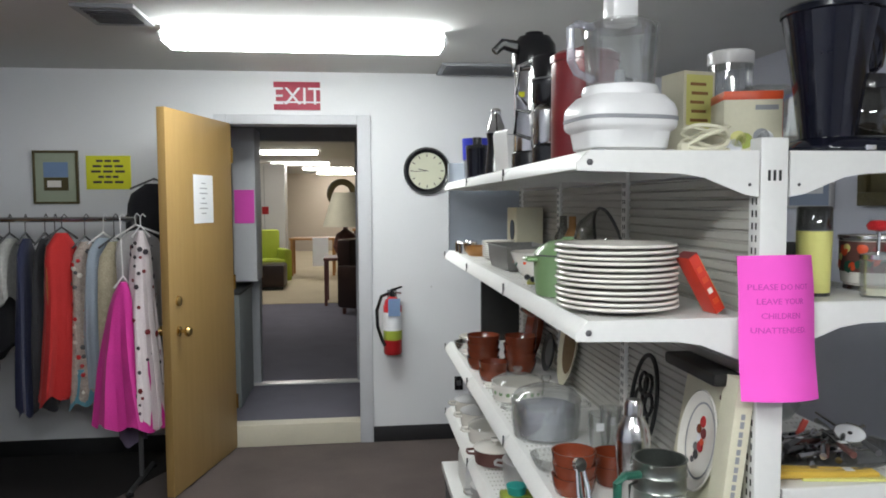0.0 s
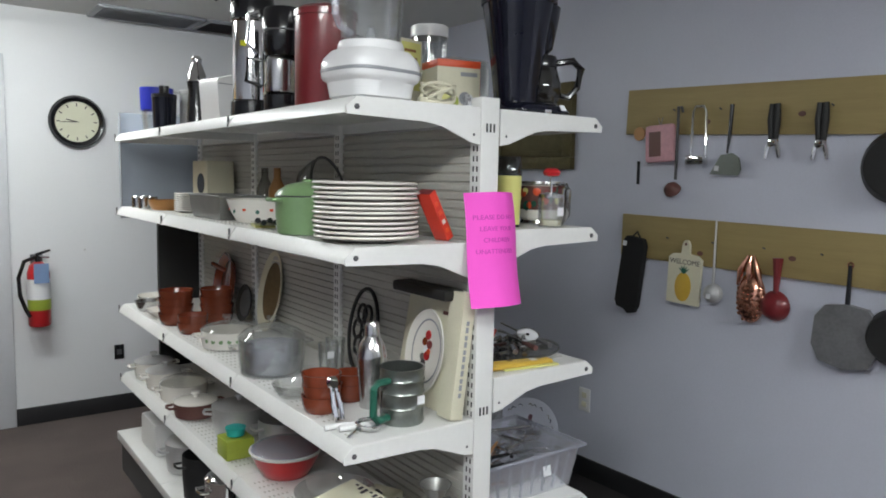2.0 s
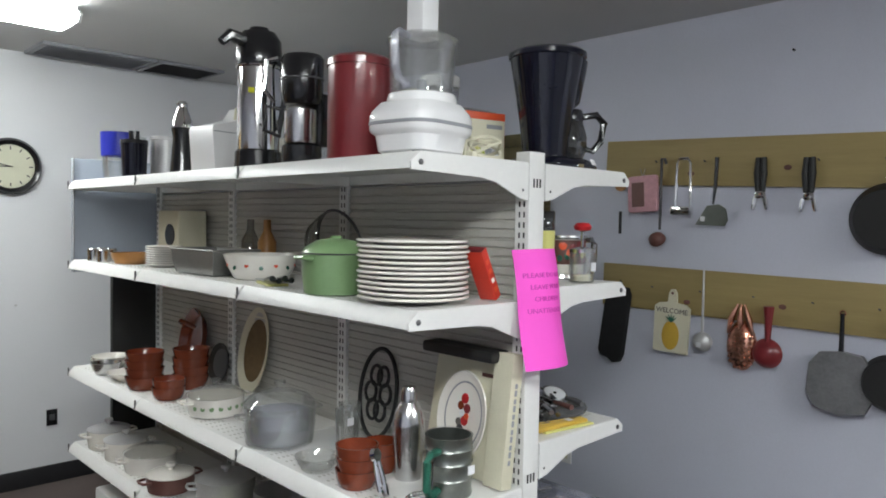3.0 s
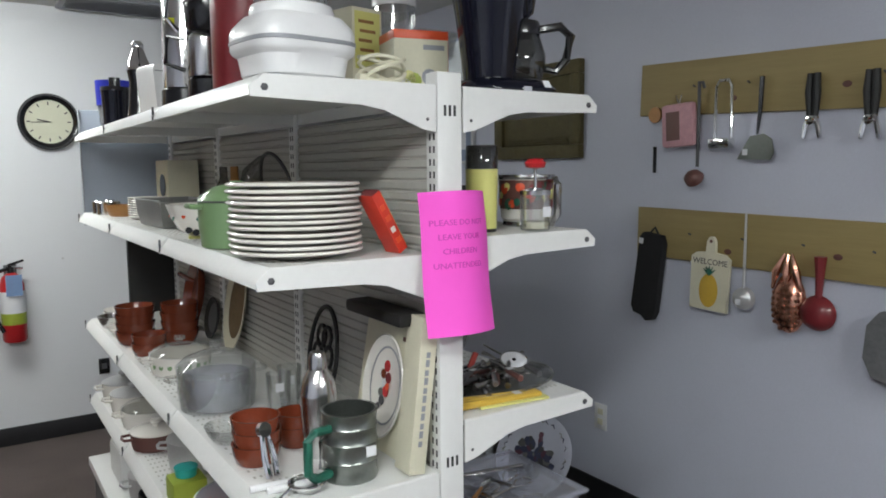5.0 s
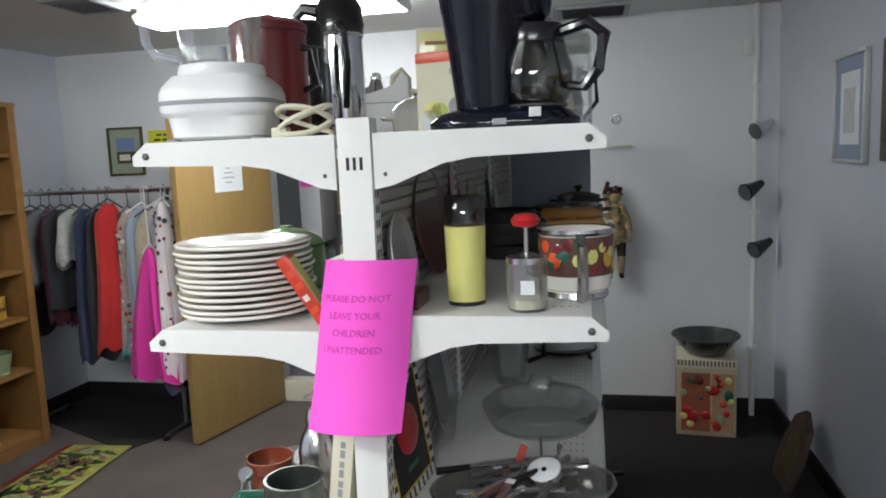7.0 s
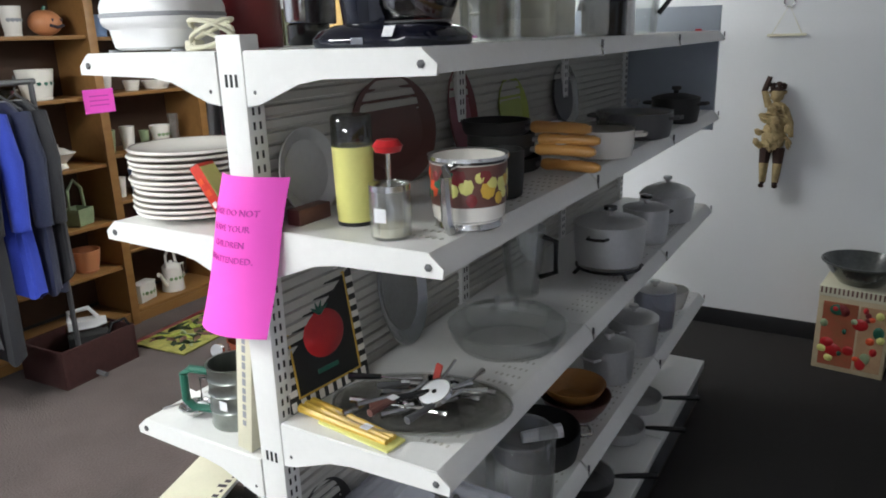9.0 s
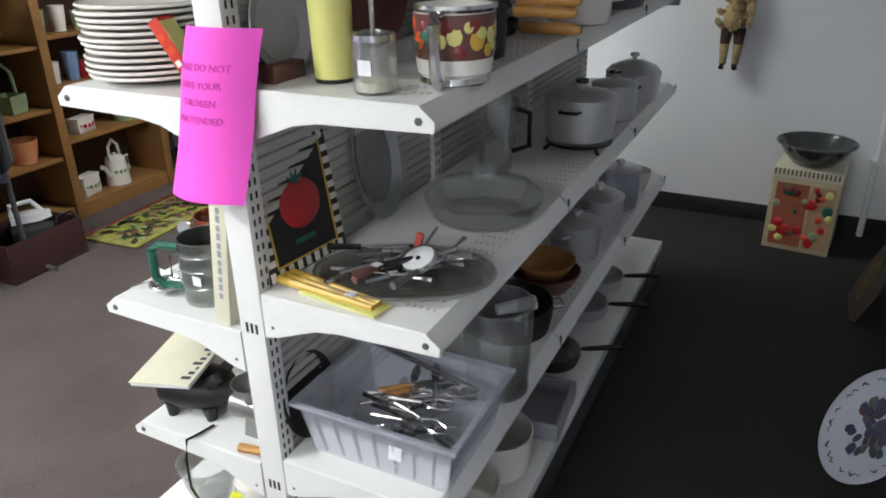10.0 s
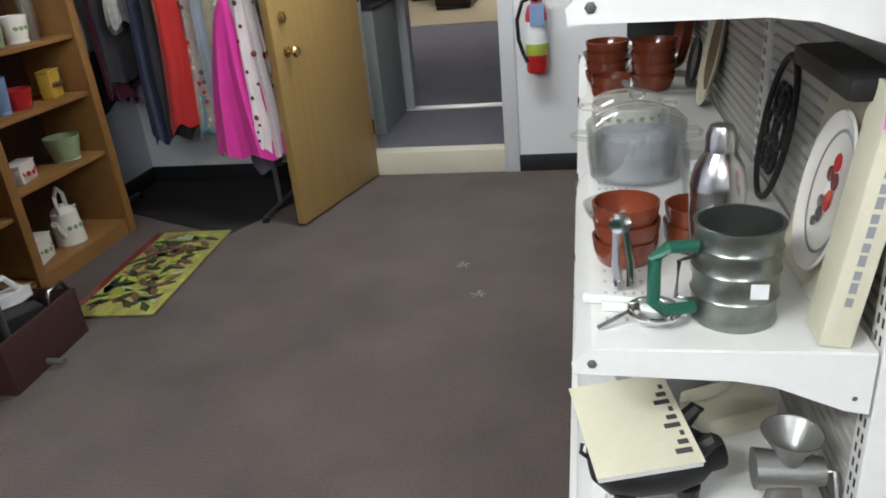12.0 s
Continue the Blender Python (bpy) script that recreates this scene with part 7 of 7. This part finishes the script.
part("border", B(-0.2, -0.44, 0.0091, -0.165, 0.44, 0.011), M_MAROON, rug)
o = thing("storage_basket", at(-1.34, 2.83, 0, 3), "dark red-brown basket holding an iron", "basket")
M_WEAVE = mat("dark_red_weave", (0.055, 0.016, 0.014), 0.8, var=0.3, scale=40, bump=0.8)
part("bottom", B(-0.17, -0.22, 0, 0.17, 0.22, 0.012), M_WEAVE, o)
for b in ((-0.17, -0.22, 0.17, -0.205), (-0.17, 0.205, 0.17, 0.22), (-0.17, -0.205, -0.155, 0.205), (0.155, -0.205, 0.17, 0.205)):
    part("side", B(b[0], b[1], 0.012, b[2], b[3], 0.2, bev=0.004), M_WEAVE, o)
part("handle", T([(0.16, 0.06, 0.19), (0.15, 0.1, 0.24), (0.15, 0.18, 0.24), (0.16, 0.2, 0.19)], 0.008), M_BLACK, o)
o = thing("clothes_iron", at(-1.36, 2.9, 0.19, 60), "pale grey steam iron lying in the basket", "iron")
part("sole", prism(bmesh.new(), [(-0.1, -0.05), (0.04, -0.05), (0.12, 0), (0.04, 0.05), (-0.1, 0.05)], 0, 0.02), M_STEEL, o)
part("shell", prism(bmesh.new(), [(-0.09, -0.04), (0.04, -0.04), (0.1, 0), (0.04, 0.04), (-0.09, 0.04)], 0.02, 0.06), M_WPLASTIC, o)
part("handle", T([(-0.08, 0, 0.06), (-0.08, 0, 0.11), (0.02, 0, 0.12), (0.06, 0, 0.06)], 0.012), M_WPLASTIC, o)
part("filler", B(-0.1, -0.1, -0.17, 0.1, 0.1, -0.001, bev=0.02), M_MATTEBLACK, o)

# ---- clothes ----
def cloth(name, color, var=0.15, tint=None, scale=6):
    return mat(name, color, 0.9, var=var, scale=scale, fine=120, bump=0.4, tint=tint, sheen=0.2)


def drape(bm, top, bottom, w0, w1, d0, d1, folds, seed, neck=0.35):
    """A hanging garment: rings from the shoulders down, widening, with folds."""
    rnd = random.Random(seed)
    ph = [rnd.uniform(0, 6.28) for _ in range(3)]
    rings, n, rows = [], 44, 12
    for j in range(rows + 1):
        f = j / rows
        w = (w0 + (w1 - w0) * f) * (neck + (1 - neck) * min(1, f / 0.1))
        d = d0 + (d1 - d0) * f
        z = top + (bottom - top) * f - (0.012 * math.sin(3 * f * 3.1 + ph[0]) if j == rows else 0)
        ring = []
        for i in range(n):
            a = 2 * math.pi * i / n
            k = 1 + 0.27 * min(1, f * 1.6) * (math.sin(folds * a + ph[1] + f) + 0.5 * math.sin((folds * 2 + 1) * a + ph[2]))
            ring.append(bm.verts.new((w * math.cos(a) * (0.78 + 0.22 * k) + 0.018 * f * math.sin(4.2 * f + ph[0]), d * math.sin(a) * k, z + ((0.02 * math.sin(folds * a) + 0.03 * math.sin(a + ph[2])) * max(0, f - 0.7) / 0.3))))
        rings.append(ring)
    for a, b in zip(rings, rings[1:]):
        for i in range(n):
            bm.faces.new((a[i], a[(i + 1) % n], b[(i + 1) % n], b[i]))
    bm.faces.new(rings[0])
    return bm


def garment(name, x, y, rod, top, bottom, w0, w1, material, label, yaw=0.0, depth=0.035, folds=5, seed=1, sleeves=False, dots=None, hanger=None, lower=None, lean=0.0):
    o = thing(name, pose(x, y, rod) @ pose(0, 0, 0, 0, lean, 0) @ pose(0, 0, -rod, 0, 0, yaw), label, "garment", "clothes on the rail")
    part("cloth", drape(bmesh.new(), top, bottom, w0, w1, depth * 0.7, depth * 1.5, folds, seed), material, o)
    hm = hanger or M_DGREY
    part("hanger", T([(0, 0, top + 0.03), (0, 0, rod + 0.015), (0.012, 0, rod + 0.03), (0.025, 0, rod + 0.015)], 0.003, seg=6), hm, o)
    part("hanger_bar", T([(-w0 * 0.95, 0, top - 0.03), (0, 0, top + 0.03), (w0 * 0.95, 0, top - 0.03)], 0.006, seg=6), hm, o)
    if sleeves:
        for s in (-1, 1):
            part("sleeve", T([(s * w0 * 0.85, 0, top - 0.05), (s * (w0 + 0.04), -0.01, top - 0.25), (s * (w0 + 0.03), -0.015, top - 0.55)], [0.045, 0.05, 0.04], seg=12), material, o)
    if dots:
        rnd = random.Random(seed)
        for k in range(120):
            f, a = rnd.uniform(0.05, 0.97), rnd.uniform(0, 360)
            w, d = w0 + (w1 - w0) * f, depth * (0.7 + 0.8 * f) * 1.2
            part("print_spot", L([(0, 0), (0.009 + 0.0018 * (k % 5), 0), (0, 0.006)], seg=6, m=Matrix.Translation((w * math.cos(radians(a)), d * math.sin(radians(a)), top + (bottom - top) * f)) @ Vector((math.cos(radians(a)) / w, math.sin(radians(a)) / d, 0)).to_track_quat("Z", "Y").to_matrix().to_4x4()), dots[k % len(dots)], o)
    if lower:
        part("hem_band", drape(bmesh.new(), bottom + 0.16, bottom - 0.02, w1 * 1.0, w1 * 1.05, depth * 1.55, depth * 1.6, folds, seed, 1.0), lower, o)
    return o


RY, RZ = 4.40, 1.46
o = thing("clothes_rail", Matrix.Translation((-1.36, RY, 0)), "chrome garment rail on upright legs by the wall", "clothes rail")
part("bar", T([(-0.55, 0, RZ), (0.5, 0, RZ)], 0.014), M_STEEL, o)
for s in (-0.53, 0.48):
    part("post", T([(s, 0, 0.03), (s, 0, RZ)], 0.013), M_DGREY, o)
    part("foot", T([(s, -0.22, 0.025), (s, 0.22, 0.025)], 0.013), M_DGREY, o)
    for t in (-0.22, 0.22):
        part("caster", L([(0, 0), (0.02, 0.002), (0.02, 0.02), (0, 0.026)], m=Matrix.Translation((s, t, 0))), M_BLACK, o)
M_CB, M_CG = cloth("black_cloth", (0.02, 0.02, 0.025)), cloth("grey_cloth", (0.2, 0.2, 0.22))
G_LIST = (("black_dress", -1.82, 0.42, M_CB, "black dress on a hanger", 0.13, 0.16), ("grey_blouse", -1.74, 0.75, M_CG, "grey blouse on a hanger", 0.14, 0.16),
          ("wine_trousers", -1.68, 0.5, cloth("wine_cloth", (0.13, 0.02, 0.05)), "wine red trousers on a hanger", 0.1, 0.1), ("black_jacket", -1.60, 0.6, M_CB, "black jacket on a hanger", 0.15, 0.16),
          ("silver_top", -1.52, 0.85, cloth("silver_cloth", (0.42, 0.42, 0.4), 0.3, scale=40), "silvery grey top on a hanger", 0.13, 0.15), ("navy_dress", -1.44, 0.3, cloth("navy_cloth", (0.02, 0.025, 0.07)), "long navy dress on a hanger", 0.12, 0.15),
          ("black_skirt", -1.34, 0.32, M_CB, "long black skirt on a hanger", 0.1, 0.14), ("orange_blouse", -1.29, 0.7, cloth("orange_cloth", (0.45, 0.12, 0.03)), "orange top on a hanger", 0.11, 0.12))
for k, (n, x, zb, m, lb, w0, w1) in enumerate(G_LIST):
    garment(n, x, RY, RZ, RZ - 0.1, zb + 0.15, w0, w1, m, lb + " in the row", 78 + (k * 7) % 20, 0.03, 4 + k % 3, k + 3)
garment("red_dress", -1.23, RY - 0.06, RZ, RZ - 0.07, 0.5, 0.085, 0.1, cloth("scarlet_cloth", (0.55, 0.025, 0.025)), "long scarlet dress on a hanger", 40, 0.04, 5, 31, lean=2)
garment("floral_dress", -1.13, RY - 0.02, RZ, RZ - 0.12, 0.5, 0.08, 0.09, cloth("floral_cloth", (0.5, 0.42, 0.36), 0.5, (0.06, 0.05, 0.07), 30), "floral print dress with a blue hem", 55, 0.035, 4, 32, lower=cloth("sky_cloth", (0.12, 0.32, 0.42)), dots=(M_RED, M_CREAM, M_DGREY))
garment("denim_shirt", -1.03, RY - 0.03, RZ, RZ - 0.1, 0.52, 0.1, 0.09, cloth("pale_denim", (0.34, 0.4, 0.48)), "pale blue shirt on a hanger", 60, 0.035, 4, 33, lean=3, hanger=M_WPLASTIC)
garment("print_tunic", -0.97, RY - 0.05, RZ, RZ - 0.12, 0.42, 0.09, 0.1, cloth("cream_print", (0.5, 0.46, 0.34), 0.4, (0.2, 0.16, 0.1), 30), "cream print tunic on a hanger", 45, 0.03, 4, 34)
garment("lilac_trousers", -0.93, RY + 0.03, RZ, 0.8, 0.24, 0.09, 0.09, cloth("dull_violet", (0.14, 0.11, 0.18)), "dull violet trousers on a hanger", 60, 0.03, 3, 40)
garment("pink_skirt", -0.885, RY - 0.22, RZ, 1.14, 0.38, 0.045, 0.19, cloth("magenta_cloth", (0.62, 0.03, 0.3)), "flared magenta skirt on a white hanger", 12, 0.05, 7, 35, hanger=M_WPLASTIC, lean=-1)
garment("grey_cardigan", -0.86, RY - 0.05, RZ, RZ - 0.06, 0.7, 0.12, 0.13, cloth("pale_grey_cloth", (0.45, 0.44, 0.45)), "pale grey cardigan on a white hanger", 30, 0.04, 4, 36, hanger=M_WPLASTIC, lean=-5)
garment("spotted_dress", -0.79, RY - 0.2, RZ, RZ - 0.06, 0.38, 0.045, 0.1, cloth("white_print_cloth", (0.72, 0.64, 0.66)), "white dress with dark spots on a hanger", 14, 0.05, 6, 37, dots=(M_INK, M_INK, M_MAROON), hanger=M_WPLASTIC)
o = garment("black_coat", -0.86, 4.74, 1.66, 1.66, 0.95, 0.14, 0.17, M_CB, "black coat hanging behind the door", 5, 0.05, 4, 38)
CXR = -1.3
o = thing("coat_rail", Matrix.Translation((CXR, 2.3, 0)), "dark steel coat rail on feet", "clothes rail")
tagged(o, "dark steel coat rail on wide feet")
part("bar", T([(0, -0.4, 1.5), (0, 0.52, 1.5)], 0.014), M_DGREY, o)
for s in (-0.38, 0.5):
    part("post", T([(0, s, 0.03), (0, s, 1.5)], 0.013), M_DGREY, o)
    part("foot", T([(-0.2, s, 0.025), (0.2, s, 0.025)], 0.013), M_DGREY, o)
for k, (yy, m, lb) in enumerate(((2.14, M_CB, "black padded coat"), (2.26, M_CG, "dark grey wool coat"), (2.39, M_CB, "black rain coat"), (2.52, cloth("royal_blue_nylon", (0.03, 0.06, 0.45), 0.2), "royal blue nylon jacket"), (2.64, cloth("navy_nylon", (0.02, 0.025, 0.06)), "navy blue jacket"), (2.72, M_CB, "black jacket with long sleeves"))):
    g = garment("coat", CXR, yy, 1.5, 1.42, 0.3 if k < 3 else 0.55, 0.2, 0.22, m, lb + " on the coat rail", 8 - 3 * k, 0.062, 5, 50 + k, True)
    g["group"] = "coats on the coat rail"

# ---- things in the passage and the showroom ----
o = thing("metal_cabinet", Matrix.Translation((-0.62, 5.62, STEP)), "grey metal cabinet in the passage", "cabinet")
part("body", B(-0.25, -0.3, 0, 0.14, 0.3, 0.78, bev=0.006), mat("cabinet_grey", (0.2, 0.22, 0.22), 0.45, var=0.08), o)
part("top", B(-0.26, -0.31, 0.781, 0.15, 0.31, 0.8, bev=0.004), M_MATTEBLACK, o)
o = thing("wall_panel_box", Matrix.Translation((-0.46, 5.7, 0.98)), "pale grey electrical panel with a pink notice", "panel")
part("box", B(-0.1, -0.06, 0, 0.06, 0.24, 1.1, bev=0.004), M_TRIM, o)
part("pink_notice", B(-0.09, -0.063, 0.42, 0.05, -0.0605, 0.66), M_PINK, o)


def lamp(x, y, z, s):
    o = thing("table_lamp", Matrix.Translation((x, y, z)), "table lamp with a cream shade", "lamp")
    tagged(o, "brown table lamp with a cream shade")
    part("base", L([(0, 0), (0.11 * s, 0), (0.17 * s, 0.14 * s), (0.12 * s, 0.3 * s), (0.03 * s, 0.36 * s), (0.03 * s, 0.42 * s), (0, 0.42 * s)]), M_BROWN, o)
    part("shade", L([(0.3 * s, 0.4 * s), (0.16 * s, 0.85 * s), (0.155 * s, 0.85 * s), (0.295 * s, 0.4 * s)]), M_IVORY, o)


def armchair(x, y, w, d, material, label, yaw=0):
    o = thing("armchair", at(x, y, STEP, yaw), label, "armchair")
    part("seat", B(-w / 2 + 0.1, -d / 2, 0.12, w / 2 - 0.1, d / 2 - 0.15, 0.45, bev=0.05), material, o)
    part("backrest", B(-w / 2 + 0.08, d / 2 - 0.2, 0.12, w / 2 - 0.08, d / 2, 0.95, bev=0.06), material, o)
    for s in (-1, 1):
        part("armrest", B(s * w / 2, -d / 2, 0.08, s * (w / 2 - 0.14), d / 2 - 0.05, 0.62, bev=0.05), material, o)
    for a in (-1, 1):
        for b in (-1, 1):
            part("leg", T([(a * (w / 2 - 0.1), b * (d / 2 - 0.1), 0), (a * (w / 2 - 0.1), b * (d / 2 - 0.1), 0.13)], 0.025), M_BROWN, o)


M_LEATHER = mat("dark_leather", (0.035, 0.018, 0.014), 0.4, var=0.25, scale=10)
armchair(0.62, 9.7, 0.9, 0.9, M_LEATHER, "dark brown leather armchair in the showroom", 60)
armchair(0.65, 11.0, 1.1, 0.9, M_LEATHER, "dark brown leather loveseat in the showroom", 80)
armchair(-1.25, 13.2, 0.7, 0.7, mat("lime_velvet", (0.35, 0.42, 0.04), 0.8, var=0.1), "lime green armchair in the showroom", 20)
o = thing("footstool", at(-1.15, 12.5, STEP), "dark leather cube footstool", "footstool")
tagged(o, "dark brown leather cube footstool")
part("cushion", B(-0.28, -0.28, 0.05, 0.28, 0.28, 0.42, bev=0.05), M_LEATHER, o)
part("plinth", B(-0.26, -0.26, 0, 0.26, 0.26, 0.05), M_BLACK, o)
o = thing("side_table", at(0.15, 10.6, STEP), "dark wooden side table", "table")
tagged(o, "dark stained wooden side table")
part("tabletop", B(-0.3, -0.3, 0.62, 0.3, 0.3, 0.66, bev=0.008), M_BROWN, o)
for a in (-1, 1):
    for b in (-1, 1):
        part("leg", B(a * 0.27 - 0.02, b * 0.27 - 0.02, 0, a * 0.27 + 0.02, b * 0.27 + 0.02, 0.62), M_BROWN, o)
lamp(0.15, 10.6, STEP + 0.661, 1.05)
o = thing("tall_shelf", at(0.75, 14.0, STEP), "dark wooden display dresser", "dresser")
tagged(o, "dark wooden display dresser by the wall")
part("body", B(-0.5, -0.25, 0, 0.5, 0.25, 0.9, bev=0.01), M_BROWN, o)
part("top", B(-0.53, -0.28, 0.901, 0.53, 0.28, 0.93, bev=0.005), M_WOOD, o)
lamp(0.5, 14.0, STEP + 0.932, 1.0)
o = thing("white_cabinet", at(-1.5, 15.2, STEP), "tall white cupboard with a small red label", "cabinet")
part("body", B(-0.4, -0.25, 0, 0.4, 0.25, 2.2, bev=0.01), M_WHITE, o)
part("label", B(-0.05, -0.256, 1.2, 0.08, -0.252, 1.35), M_RED, o)
part("door_seam", B(-0.004, -0.254, 0.05, 0.004, -0.2505, 2.15), M_GREY, o)
o = thing("wall_wreath", pose(0.0, 15.52, 1.75, 90), "round dark wreath on the far wall", "wreath")
part("ring", T([(0.24 * math.cos(a), 0.24 * math.sin(a), 0.03) for a in (i * math.pi / 12 for i in range(24))], 0.07, closed=True), M_OLIVE, o)
part("bow", T([(-0.08, -0.2, 0.1), (0, -0.22, 0.12), (0.08, -0.2, 0.1)], [0.05, 0.02, 0.05]), M_MAROON, o)
o = thing("display_table", at(-0.55, 14.8, STEP), "wooden display table with white linen", "table")
part("tabletop", B(-0.45, -0.3, 0.7, 0.45, 0.3, 0.74, bev=0.006), M_WOOD, o)
for a in (-1, 1):
    for b in (-1, 1):
        part("leg", B(a * 0.4 - 0.025, b * 0.26 - 0.025, 0, a * 0.4 + 0.025, b * 0.26 + 0.025, 0.7), M_WOOD, o)
part("linen", B(0.0, -0.31, 0.2, 0.3, -0.302, 0.745), M_PAPER, o)
o = thing("picture_frame", Matrix.Translation((-1.9, 13.9, STEP)), "dark tall framed mirror leaning by the wall", "mirror")
part("frame", B(-0.25, -0.02, 0, 0.25, 0.02, 1.7, bev=0.01), M_LEATHER, o)
part("glass", B(-0.2, -0.024, 0.06, 0.2, -0.021, 1.64), M_GREY, o)
